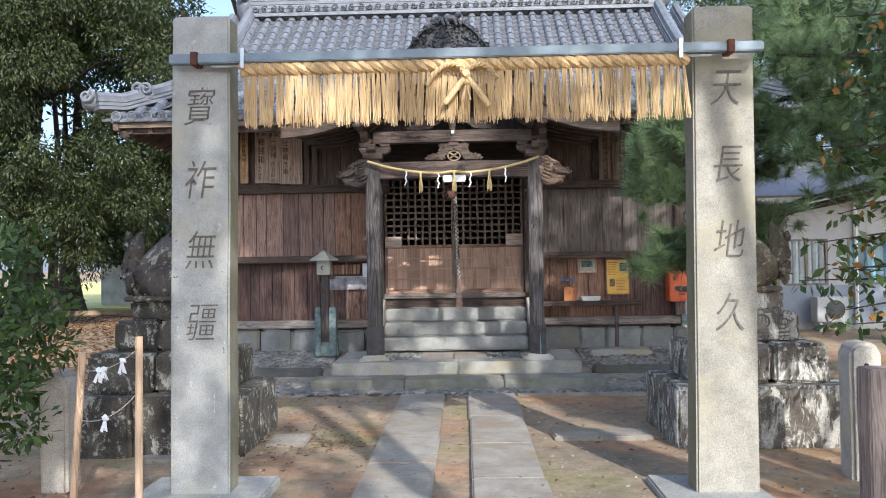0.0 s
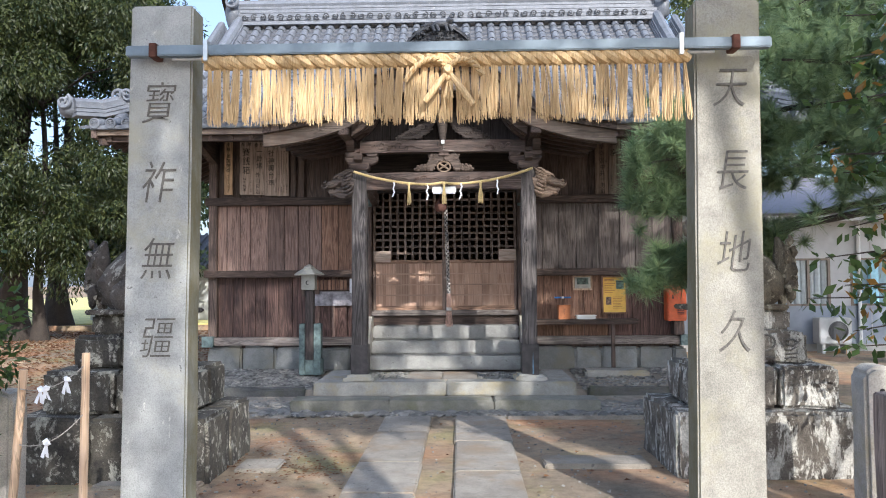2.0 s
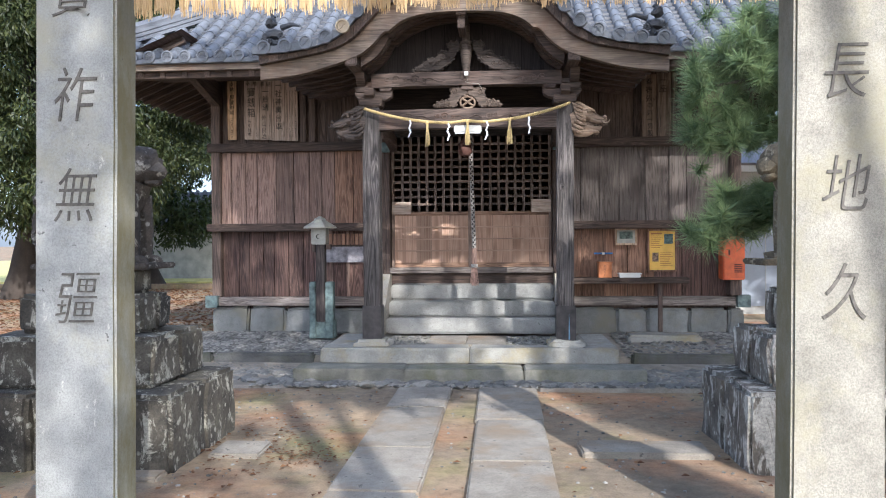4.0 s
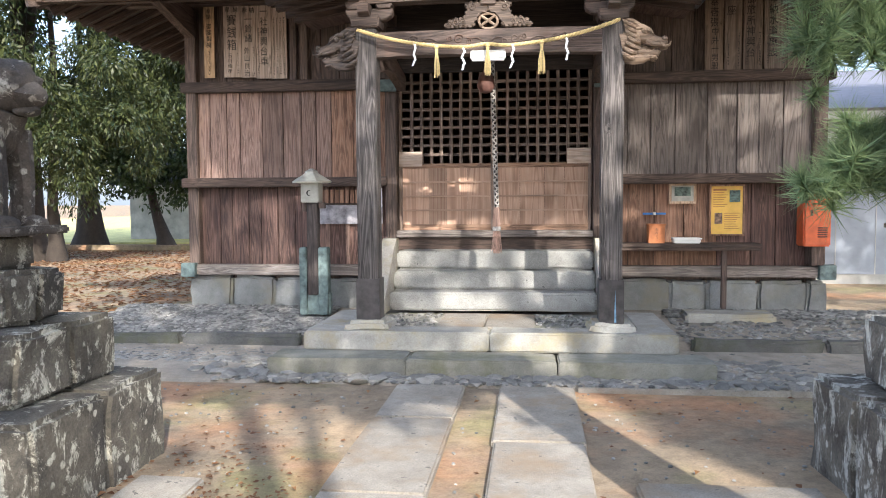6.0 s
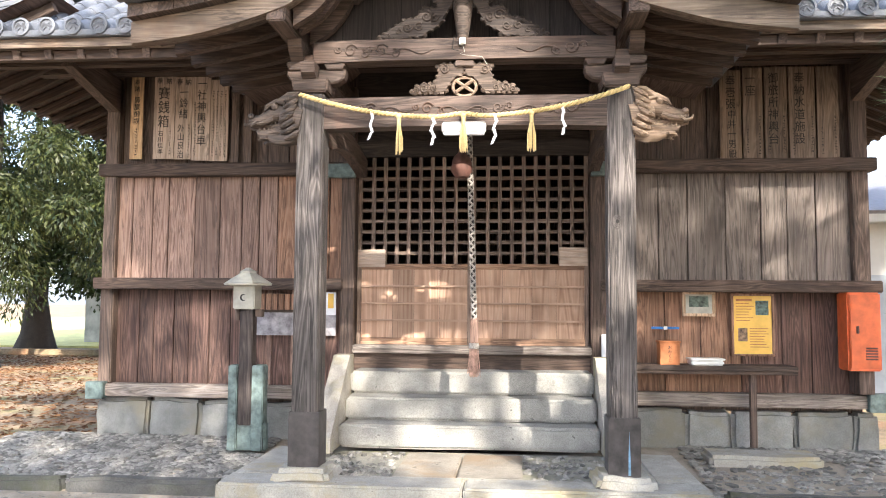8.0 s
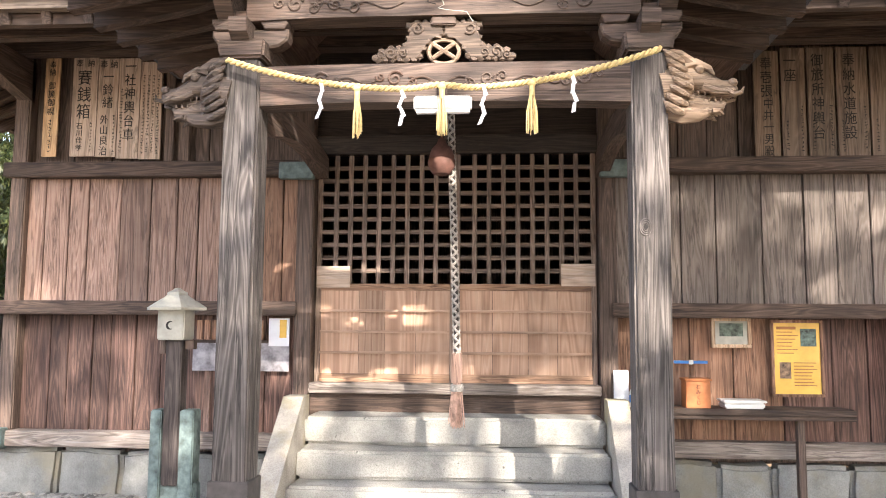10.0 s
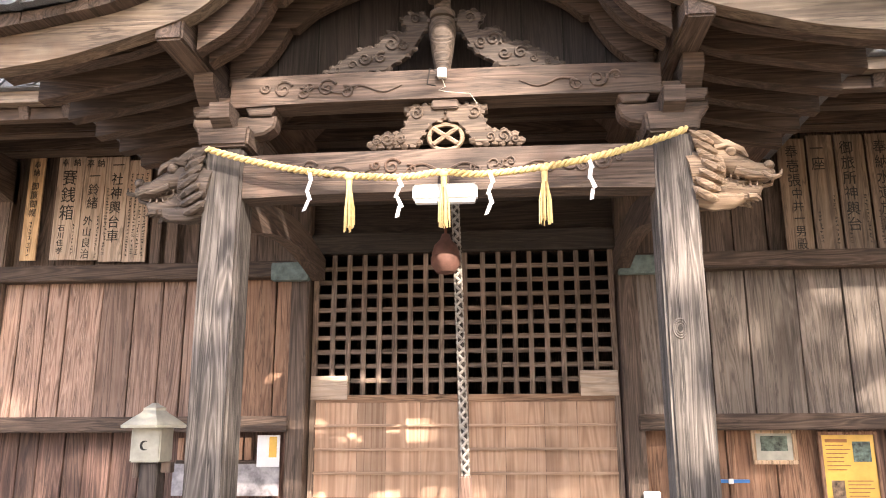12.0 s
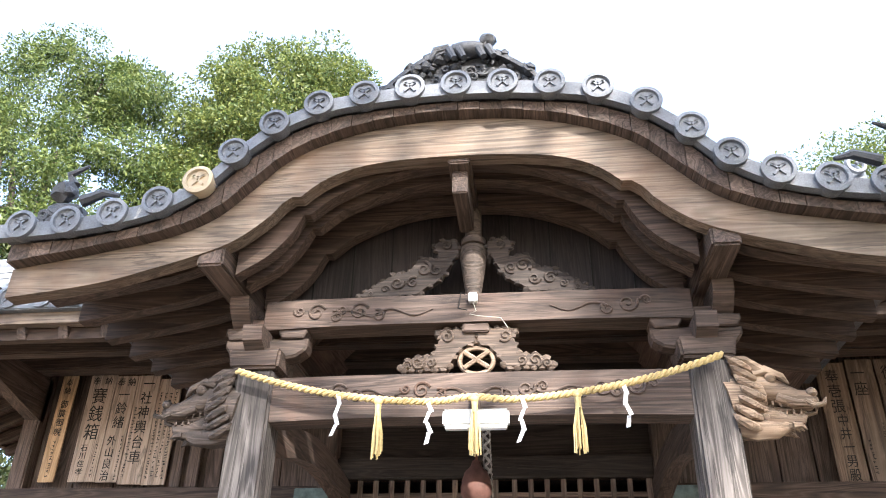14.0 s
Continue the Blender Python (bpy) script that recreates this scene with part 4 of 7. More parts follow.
def ridge_run(name, pts, w, h, parent, layers=3):
    """A ridge of stacked flat tiles under a round cap, along a line of points."""
    bm = bmesh.new()
    for k in range(layers):
        for a, b_ in zip(pts, pts[1:]):
            a, b_ = Vector(a), Vector(b_)
            d = (b_ - a).normalized()
            side = d.cross(Vector((0, 0, 1))).normalized() * (w / 2 * (1 - 0.12 * k))
            z0, z1 = Vector((0, 0, h * k / layers)), Vector((0, 0, h * (k + 0.8) / layers))
            vs = [bm.verts.new(p) for p in (a - side + z0, a + side + z0, b_ + side + z0, b_ - side + z0, a - side + z1, a + side + z1, b_ + side + z1, b_ - side + z1)]
            for f in ((0, 1, 2, 3), (4, 5, 6, 7), (0, 1, 5, 4), (1, 2, 6, 5), (2, 3, 7, 6), (3, 0, 4, 7)):
                bm.faces.new([vs[i] for i in f])
    tube([Vector(p) + Vector((0, 0, h + 0.01)) for p in pts], w * 0.32, 8, bm)
    return part(name, bm, TILE, parent)


zz = lambda y: main_z(y) + 0.02
ridge_run("main_ridge", [(GL - 0.12, 14.2, 5.72), (GR + 0.12, 14.2, 5.72)], 0.3, 0.36, main, 5)
for gx, s in ((GL, -1), (GR, 1)):
    ridge_run("descending_ridge", [(gx + s * 0.02, y, zz(y)) for y in (12.2, 12.7, 13.2, 13.7, 14.15)], 0.26, 0.14, main)
    ridge_run("verge_ridge", [(gx + s * 0.32, y, zz(y) - 0.03) for y in (12.3, 12.9, 13.5, 14.15)], 0.2, 0.1, main)
    ridge_run("hip_ridge", [(gx, 12.15, zz(12.15)), (gx + s * 0.55, 11.6, zz(11.6)), (gx + s * 0.95, 11.2, zz(11.2) + 0.03), (gx + s * 1.2, 10.95, zz(11.0) + 0.12)], 0.24, 0.16, main)


def lump_ball(bm, c, r, seed, amount=0.25, sub=2, scale=(1, 1, 1)):
    vs = bmesh.ops.create_icosphere(bm, subdivisions=sub, radius=1)["verts"]
    for v in vs:
        k = 1 + amount * noise.noise(v.co * 2.4 + Vector((seed, 0, seed * 2)))
        v.co = Vector(c) + Vector((v.co.x * scale[0], v.co.y * scale[1], v.co.z * scale[2])) * r * k


def scroll(bm, c, r, turns, width, y, thick, sgn=1, start=0.0):
    """A flat spiral scroll in the xz plane."""
    pts = []
    n = int(14 * turns)
    for i in range(n + 1):
        f = i / n
        a = start + sgn * 2 * math.pi * turns * f
        rr = r * (1 - 0.82 * f)
        pts.append((c[0] + rr * math.cos(a), y, c[1] + rr * math.sin(a)))
    tube(pts, [width * (1 - 0.45 * i / n) for i in range(n + 1)], 6, bm)


# scrolled band along the main ridge
bm = bmesh.new()
x = GL + 0.1
k = 0
while x < GR - 0.1:
    scroll(bm, (x, 5.84), 0.055, 1.3, 0.013, 14.04, 0.02, 1 if k % 2 else -1, 0.7 * k)
    x += 0.15
    k += 1
part("ridge_scrolls", bm, TILE_DARK, main, "dark scrolled ridge relief", True)
for gx, s in ((GL - 0.12, -1), (GR + 0.12, 1)):
    bm = bmesh.new()
    lump_ball(bm, (gx, 14.15, 5.95), 0.26, 3, 0.35, 2, (0.5, 0.5, 1))
    scroll(bm, (gx, 6.1), 0.13, 1.2, 0.035, 13.98, 0.03, s, 1.0)
    part("ridge_end_ornament", bm, TILE, main, "", True)
    bm = bmesh.new()
    lump_ball(bm, (gx - s * 0.12 + s * 1.3, 10.98, zz(11) + 0.25), 0.13, 5, 0.4, 2, (0.9, 0.7, 1.1))
    scroll(bm, (gx - s * 0.12 + s * 1.3, zz(11) + 0.3), 0.1, 1.3, 0.025, 10.88, 0.03, s, 1.0)
    part("hip_end_ornament", bm, TILE, main, "", True)
    bm = bmesh.new()
    ex = gx - s * 0.12 + s * 0.75
    scroll(bm, (ex - 0.05, zz(11.4) + 0.22), 0.09, 1.4, 0.026, 11.3, 0.03, 1, 0)
    scroll(bm, (ex + 0.07, zz(11.4) + 0.22), 0.09, 1.4, 0.026, 11.3, 0.03, -1, math.pi)
    lump_ball(bm, (ex, 11.38, zz(11.4) + 0.15), 0.13, 7, 0.3, 2, (1.2, 0.5, 0.9))
    part("inner_end_ornament", bm, TILE, main, "", True)

# crest of the porch roof: short ridge with a carved end
ridge_run("porch_ridge", [(CX, 10.35, 3.9), (CX, 12.2, 4.05)], 0.3, 0.22, porch, 4)
CREST = [(0, 4.39), (0.1, 4.37), (0.2, 4.32), (0.3, 4.24), (0.38, 4.16), (0.47, 4.04), (0.56, 3.95)]
crest = part("crest_tile", ribbon([(0, 3.9), (0.56, 3.88)], CREST, 10.2, 10.32, 0.56, 40), TILE_DARK, porch, "black carved ridge-end tile", True)
part("crest_rim", strip(10.15, 10.34, -0.012, 0.018, CREST, 0.57, 40), TILE_DARK, crest, "", True)
bm = bmesh.new()
rr = random.Random(12)
for i in range(120):
    u = rr.uniform(-0.47, 0.47)
    z = rr.uniform(3.92, max(3.95, curve_at(CREST, abs(u)) - 0.03))
    if rr.random() < 0.5:
        scroll(bm, (CX + u, z), rr.uniform(0.02, 0.045), 1.2, 0.01, 10.185, 0.02, rr.choice((1, -1)), rr.uniform(0, 6))
    else:
        lump_ball(bm, (CX + u, 10.19, z), rr.uniform(0.018, 0.038), i, 0.9, 1)
part("crest_relief", bm, TILE_DARK, crest, "", True)
bm = bmesh.new()
for i in range(90):
    u = rr.uniform(-0.5, 0.48)
    lump_ball(bm, (CX + u, 10.2 + rr.uniform(-0.04, 0.05), curve_at(CREST, abs(u)) + rr.uniform(-0.03, 0.035)), rr.uniform(0.018, 0.036), i, 0.9, 1)
part("flower_relief", bm, TILE_DARK, crest, "", False)
bm = bmesh.new()
lump_ball(bm, (CX + 0.03, 10.17, 4.385), 0.075, 1, 0.2, 2, (1.5, 0.7, 0.6))
lump_ball(bm, (CX + 0.13, 10.15, 4.42), 0.042, 2, 0.5, 2)
for px in (-0.07, -0.02, 0.08, 0.13):
    tube([(CX + px, 10.14, 4.37), (CX + px + 0.03, 10.12, 4.29)], [0.022, 0.016], 7, bm)
tube([(CX - 0.07, 10.16, 4.4), (CX - 0.14, 10.16, 4.38), (CX - 0.17, 10.16, 4.32)], [0.022, 0.026, 0.01], 7, bm)
part("ridge_beast", bm, TILE_DARK, crest, "", True)
for s, bx in ((1, -1.72), (-1, 2.0)):
    bm = bmesh.new()
    BY, BZ, k_ = 10.06, 3.33, 0.95
    Q = lambda a, b_, c: (bx + s * a * k_, BY + b_ * k_, BZ + c * k_)
    lump_ball(bm, Q(0, 0, 0.1), 0.075, 4, 0.3, 2, (1.3, 0.9, 0.7))
    lump_ball(bm, Q(-0.03, -0.02, 0.22), 0.055, 9, 0.5, 2)
    lump_ball(bm, Q(0.02, -0.05, 0.2), 0.03, 3, 0.3, 1)
    for k in range(10):
        a = 2 * math.pi * k / 10
        scroll(bm, (bx + 0.1 * math.cos(a), BZ + 0.03 + 0.06 * abs(math.sin(a))), 0.03, 1.2, 0.011, BY - 0.05, 0.02, s, k)
        lump_ball(bm, (bx + 0.09 * math.cos(a), BY + 0.06 * math.sin(a), BZ + 0.02 * (k % 2)), 0.032, k, 0.6, 1)
    tube([Q(0.08, -0.02, 0.16), Q(0.2, -0.04, 0.19), Q(0.28, -0.04, 0.17)], [0.03, 0.022, 0.01], 7, bm)
    tube([Q(0, 0, 0.27), Q(-0.04, 0, 0.34), Q(0.06, -0.01, 0.38)], [0.026, 0.02, 0.007], 7, bm)
    part("roof_beast", bm, TILE_DARK, porch, "dark glazed clay lion", True)

# ---- porch frame ----
pf = thing("porch_frame", (CX, 10.44, 2.5), "weathered carved porch beams, brackets and struts", "beam", "", "structure")


def arched_beam(x0, x1, z0, z1, y0, y1, rise):
    n = 20
    xs_ = [x0 + (x1 - x0) * i / n for i in range(n + 1)]
    f = lambda x: rise * (1 - ((x - (x0 + x1) / 2) / ((x1 - x0) / 2)) ** 4)
    return prism([(x, z0 + f(x) * 1.2) for x in xs_] + [(x, z1 + f(x) * 0.6) for x in reversed(xs_)], y0, y1, 0.006)


b1 = part("tie_beam", arched_beam(PLX1 - 0.02, PRX0 + 0.02, 2.5, 2.7, 10.37, 10.5, 0.012), CARVED, pf)
b2 = part("upper_beam", arched_beam(-0.8, 1.14, 2.93, 3.075, 10.36, 10.5, 0.012), CARVED, pf)


def carved_vine(parent, x0, z0, y, sgn, size):
    bm = bmesh.new()
    scroll(bm, (x0, z0), 0.05 * size, 1.4, 0.007, y, 0.01, sgn, 0.4)
    scroll(bm, (x0 + sgn * 0.1 * size, z0 - 0.025 * size), 0.036 * size, 1.3, 0.006, y, 0.01, -sgn, 2)
    scroll(bm, (x0 - sgn * 0.09 * size, z0 + 0.012 * size), 0.03 * size, 1.2, 0.006, y, 0.01, sgn, 3)
    pts = [(x0 + sgn * (0.1 + 0.28 * f) * size, y, z0 + (0.02 * math.sin(7 * f) - 0.01) * size) for f in [i / 12 for i in range(13)]]
    tube(pts, [0.007 * (1 - 0.7 * i / 12) for i in range(13)], 6, bm)
    return part("vine_carving", bm, CARVED, parent, "", True)


for x0, s in ((-0.42, 1), (0.72, -1), (-0.05, 1), (0.4, -1), (0.86, -1)):
    carved_vine(b1, x0, 2.63, 10.366, s, 0.8)
for x0, s in ((-0.55, 1), (0.86, -1), (-0.35, 1)):
    carved_vine(b2, x0, 3.01, 10.356, s, 0.9)


def leafy_plate(outline, y0, y1, parent, name, mat, curls, seed):
    b_ = prism(outline, y0, y1, 0.008)
    p_ = part(name, b_, mat, parent)
    bm = bmesh.new()
    for (x, z, r, s) in curls:
        scroll(bm, (x, z), r, 1.35, r * 0.22, y0 - 0.004, 0.01, s, seed + x * 9)
    part("scroll", bm, mat, p_, "", True)
    bm = bmesh.new()
    for k, ((xa, za), (xb, zb)) in enumerate(zip(outline, outline[1:] + outline[:1])):
        d = math.hypot(xb - xa, zb - za)
        for q in range(max(1, int(d / 0.035))):
            f = (q + 0.5) / max(1, int(d / 0.035))
            lump_ball(bm, (xa + (xb - xa) * f, y0 + 0.012, za + (zb - za) * f), 0.017, seed + k + q, 0.5, 1, (1.2, 0.9, 1.0))
    part("leaf_edge", bm, mat, p_, "", True)
    return p_


# darker than the other carvings: the gable's shade is painted into the wings
WING = wood("wing_shaded", (0.016, 0.011, 0.009), (0.042, 0.03, 0.024), (0.095, 0.07, 0.056), 0)
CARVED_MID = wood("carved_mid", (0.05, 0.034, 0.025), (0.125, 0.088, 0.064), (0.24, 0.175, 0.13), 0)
# frog-leg strut with a crossed ring
kx = 0.185
half = [(0.34, 2.735), (0.335, 2.76), (0.28, 2.795), (0.2, 2.79), (0.175, 2.82), (0.17, 2.87), (0.15, 2.9), (0.15, 2.925)]
inner = [(0.0, 2.855), (0.06, 2.845), (0.095, 2.81), (0.11, 2.77), (0.13, 2.735)]
for sgn in (1, -1):
    poly = [(kx + sgn * a, z) for a, z in half] + [(kx, 2.925)] + [(kx + sgn * a, z) for a, z in inner]
    leafy_plate(poly, 10.39, 10.46, pf, "frog_leg_strut", CARVED_MID, [(kx + sgn * 0.26, 2.765, 0.03, sgn), (kx + sgn * 0.31, 2.755, 0.02, -sgn), (kx + sgn * 0.13, 2.885, 0.03, sgn), (kx + sgn * 0.2, 2.765, 0.022, sgn)], 1)
bm = bmesh.new()
tube([(kx + 0.075 * math.cos(a), 10.41, 2.775 + 0.06 * math.sin(a)) for a in [math.pi * 2 * i / 24 for i in range(25)]], 0.011, 6, bm)
for s in (1, -1):
    tube([(kx - s * 0.055, 10.4, 2.74), (kx + s * 0.055, 10.4, 2.815)], 0.011, 6, bm)
part("crossed_ring", bm, CARVED_PALE, pf, "", True)
part("bearing_block", box(kx - 0.06, kx + 0.06, 10.37, 10.48, 2.9, 2.945, 0.006), CARVED, pf)
part("bearing_arm", prism([(kx - 0.19, 2.9), (kx - 0.15, 2.885), (kx + 0.15, 2.885), (kx + 0.19, 2.9), (kx + 0.19, 2.928), (kx - 0.19, 2.928)], 10.4, 10.46, 0.006), CARVED_MID, pf)

# vase strut with leafy wings under the ridge purlin
vs_ = part("vase_strut", lathe(0.17, 10.44, [(0.03, 3.08), (0.036, 3.11), (0.05, 3.2), (0.062, 3.29), (0.066, 3.335), (0.058, 3.362), (0.045, 3.37), (0.06, 3.374), (0.06, 3.405), (0.04, 3.41), (0.04, 3.58)], 16), CARVED_DARK, pf, "", True)
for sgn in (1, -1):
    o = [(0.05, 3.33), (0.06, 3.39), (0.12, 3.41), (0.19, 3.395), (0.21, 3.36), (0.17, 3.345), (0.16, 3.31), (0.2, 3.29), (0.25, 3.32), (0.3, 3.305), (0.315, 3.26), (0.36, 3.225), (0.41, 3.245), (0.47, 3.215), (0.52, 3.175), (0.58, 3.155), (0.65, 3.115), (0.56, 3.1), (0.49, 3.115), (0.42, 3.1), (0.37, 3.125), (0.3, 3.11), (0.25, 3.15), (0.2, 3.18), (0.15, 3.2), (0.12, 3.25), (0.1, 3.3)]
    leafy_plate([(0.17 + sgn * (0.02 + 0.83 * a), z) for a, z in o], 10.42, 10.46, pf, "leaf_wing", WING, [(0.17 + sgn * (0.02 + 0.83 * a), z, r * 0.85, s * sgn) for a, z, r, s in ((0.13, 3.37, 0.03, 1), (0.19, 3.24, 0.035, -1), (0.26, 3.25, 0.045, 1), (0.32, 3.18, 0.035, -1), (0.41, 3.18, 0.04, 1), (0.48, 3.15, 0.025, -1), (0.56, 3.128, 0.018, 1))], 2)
part("ridge_tie", box(CX - 0.035, CX + 0.035, 10.06, 10.42, 3.44, 3.56, 0.006), BEAM_Y, pf)

# bracket sets over the posts
for c, s in (((PLX0 + PLX1) / 2, 1), ((PRX0 + PRX1) / 2, -1)):
    part("bearing_block", box(c - 0.11, c + 0.11, 10.33, 10.55, 2.74, 2.83, 0.012, -0.12), CARVED, pf)
    arm = [(-0.17, 2.9), (-0.17, 2.865), (-0.145, 2.83), (-0.1, 2.805), (0.1, 2.8), (0.17, 2.812), (0.21, 2.84), (0.22, 2.87), (0.22, 2.9)]
    part("bracket_arm", prism([(c + s * a, z) for a, z in arm], 10.385, 10.485, 0.01), CARVED, pf)
    part("bracket_arm", prism_x([(10.26, 2.9), (10.27, 2.85), (10.33, 2.815), (10.55, 2.8), (10.75, 2.84), (10.75, 2.92), (10.26, 2.92)], c - 0.045, c + 0.045), CARVED, pf)
    for dx in (s * 0.15, -s * 0.1):
        part("small_block", prism([(c + dx - 0.05, 2.895), (c + dx + 0.05, 2.895), (c + dx + 0.068, 2.925), (c + dx + 0.068, 2.952), (c + dx - 0.068, 2.952), (c + dx - 0.068, 2.925)], 10.37, 10.5, 0.006), CARVED, pf)
    nose = [(-0.06, 2.95), (0.27, 2.95), (0.31, 2.962), (0.35, 2.957), (0.4, 2.972), (0.44, 2.99), (0.36, 3.0), (-0.06, 3.0)]
    part("upper_arm", prism([(c + s * a, z) for a, z in nose], 10.39, 10.47, 0.006), CARVED, pf)
    part("purlin_rest", prism_x([(10.3, 3.085), (10.31, 3.03), (10.36, 2.98), (10.4, 2.955), (10.52, 2.955), (10.52, 3.085)], c - 0.045 - s * 0.1, c + 0.045 - s * 0.1), CARVED, pf)
    # curved tie back to the door post
    pts = [(c - s * 0.02 * f, 10.5 + 1.75 * f, 2.45 + 0.12 * math.sin(math.pi * f) + 0.12 * f) for f in [i / 10 for i in range(11)]]
    bm = bmesh.new()
    rings = [[bm.verts.new((x + dx, y, z + dz)) for dx, dz in ((-0.045, -0.075), (0.045, -0.075), (0.045, 0.075), (-0.045, 0.075))] for x, y, z in pts]
    for a, b_ in zip(rings, rings[1:]):
        for k in range(4):
            bm.faces.new((a[k], a[(k + 1) % 4], b_[(k + 1) % 4], b_[k]))
    part("curved_tie", bm, BEAM_Y, pf)
part("back_tie", box(DL, DR, 11.6, 11.72, 2.86, 3.02, 0.008), BEAM_SHADED, pf)
for x0, x1 in ((-1.12, -0.87), (1.16, 1.4)):
    part("copper_cap", box(x0, x1, 12.12, 12.19, 2.48, 2.6, 0.006), VERDIGRIS, pf, "green copper sleeve")
for x0 in (WL - 0.08, WR - 0.06):
    part("copper_cap", box(x0, x0 + 0.16, 12.15, 12.24, 0.53, 0.68, 0.006), VERDIGRIS, pf, "green copper sleeve")


def dragon(c, s, mat, name="beam_nose_carving"):
    """A carved dragon head with an open mouth that juts sideways from a post; s: the way it faces."""
    bm = bmesh.new()
    X = lambda a, y, z: (c + s * a, 10.43 + y, z)
    # neck, snout with a turned-up nose, open lower jaw and a forepaw under it
    tube([X(-0.03, 0, 2.57), X(0.05, 0, 2.585), X(0.12, 0, 2.6)], [0.105, 0.1, 0.07], 12, bm)
    tube([X(0.05, 0, 2.635), X(0.13, 0, 2.63), X(0.2, 0, 2.6), X(0.26, 0, 2.575), X(0.31, 0, 2.57), X(0.34, 0, 2.575)], [0.06, 0.062, 0.05, 0.042, 0.042, 0.022], 12, bm)
    tube([X(0.07, 0, 2.53), X(0.14, 0, 2.5), X(0.21, 0, 2.482), X(0.265, 0, 2.49), X(0.285, 0, 2.51)], [0.06, 0.045, 0.034, 0.026, 0.01], 10, bm)
    tube([X(0.0, -0.02, 2.475), X(0.08, -0.03, 2.44), X(0.15, -0.035, 2.44), X(0.2, -0.035, 2.455)], [0.06, 0.045, 0.035, 0.02], 9, bm)
    tube([X(0.12, 0, 2.535), X(0.2, 0, 2.525), X(0.25, 0, 2.545)], [0.026, 0.02, 0.006], 8, bm)
    for y in (-0.05, 0.05):
        lump_ball(bm, X(0.315, y * 0.6, 2.598), 0.022, 3, 0.2, 2)
        lump_ball(bm, X(0.155, y, 2.655), 0.026, 2, 0.1, 2)
        tube([X(0.09, y, 2.675), X(0.14, y * 1.15, 2.69), X(0.2, y * 1.1, 2.66), X(0.225, y, 2.63)], [0.016, 0.02, 0.016, 0.005], 8, bm)
        tube([X(0.12, y, 2.69), X(0.06, y * 1.2, 2.73), X(0.0, y * 1.2, 2.74), X(-0.03, y, 2.72)], [0.024, 0.022, 0.016, 0.004], 8, bm)
        tube([X(0.28, y * 0.9, 2.56), X(0.31, y * 1.3, 2.53), X(0.35, y * 1.2, 2.54), X(0.36, y, 2.57)], [0.012, 0.012, 0.009, 0.003], 7, bm)
        tube([X(0.17, y * 0.9, 2.575), X(0.23, y * 1.0, 2.55), X(0.29, y * 0.9, 2.545)], [0.02, 0.017, 0.008], 8, bm)
        for k in range(5):
            tube([X(0.15 + 0.03 * k, y * 0.75, 2.56 - 0.004 * k), X(0.154 + 0.03 * k, y * 0.72, 2.535)], [0.007, 0.002], 5, bm)
            tube([X(0.15 + 0.027 * k, y * 0.55, 2.505), X(0.152 + 0.027 * k, y * 0.55, 2.528)], [0.006, 0.002], 5, bm)
        # flame-like locks of the mane, sweeping back to the post
        for k in range(7):
            z, a0 = 2.71 - 0.042 * k, 0.115 - 0.012 * abs(k - 3)
            tube([X(a0, y * 1.25, z - 0.02), X(a0 - 0.045, y * 1.9, z - 0.012), X(a0 - 0.085, y * 2.0, z + 0.012), X(a0 - 0.1, y * 1.8, z + 0.035)], [0.012, 0.02, 0.016, 0.003], 7, bm)
        for k in range(4):
            tube([X(0.16 + 0.016 * k, y * (0.5 + 0.25 * k), 2.45), X(0.205 + 0.012 * k, y * (0.5 + 0.25 * k), 2.452), X(0.225 + 0.012 * k, y * (0.5 + 0.25 * k), 2.432)], [0.013, 0.011, 0.003], 6, bm)
        for k in range(12):
            lump_ball(bm, X(0.02 + 0.03 * (k % 4), y * 1.15, 2.46 + 0.03 * (k // 4)), 0.017, k, 0.2, 1, (1.1, 0.6, 0.9))
    for v in bm.verts:
        v.co += 0.005 * noise.noise_vector(v.co * 28)
    part(name, bm, mat, pf, "carved dragon head beam end", True)


# left head shaded, right head sunlit: the difference is painted by wood colour
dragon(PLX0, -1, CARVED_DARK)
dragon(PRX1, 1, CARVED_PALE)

# ---- hanging things ----
sw = thing("straw_rope_fringe", (0.31, 5.65, 2.4), "thick golden rice-straw rope with a dense hanging fringe", "straw rope")
SX0, SX1 = -1.06, 1.68
for k in range(3):
    twist = lambda s, k=k: Vector((SX0 + (SX1 - SX0) * s, 5.655 + 0.023 * math.cos(6.283 * (s * (SX1 - SX0) / 0.2 + k / 3)), 2.685 + 0.005 * s + 0.023 * math.sin(6.283 * (s * (SX1 - SX0) / 0.2 + k / 3))))
    part("braid_strand", tube([twist(i / 120) for i in range(121)], 0.027, 7), STRAW, sw, "", True)
bm = bmesh.new()
rr = random.Random(21)
n_bundles = 96
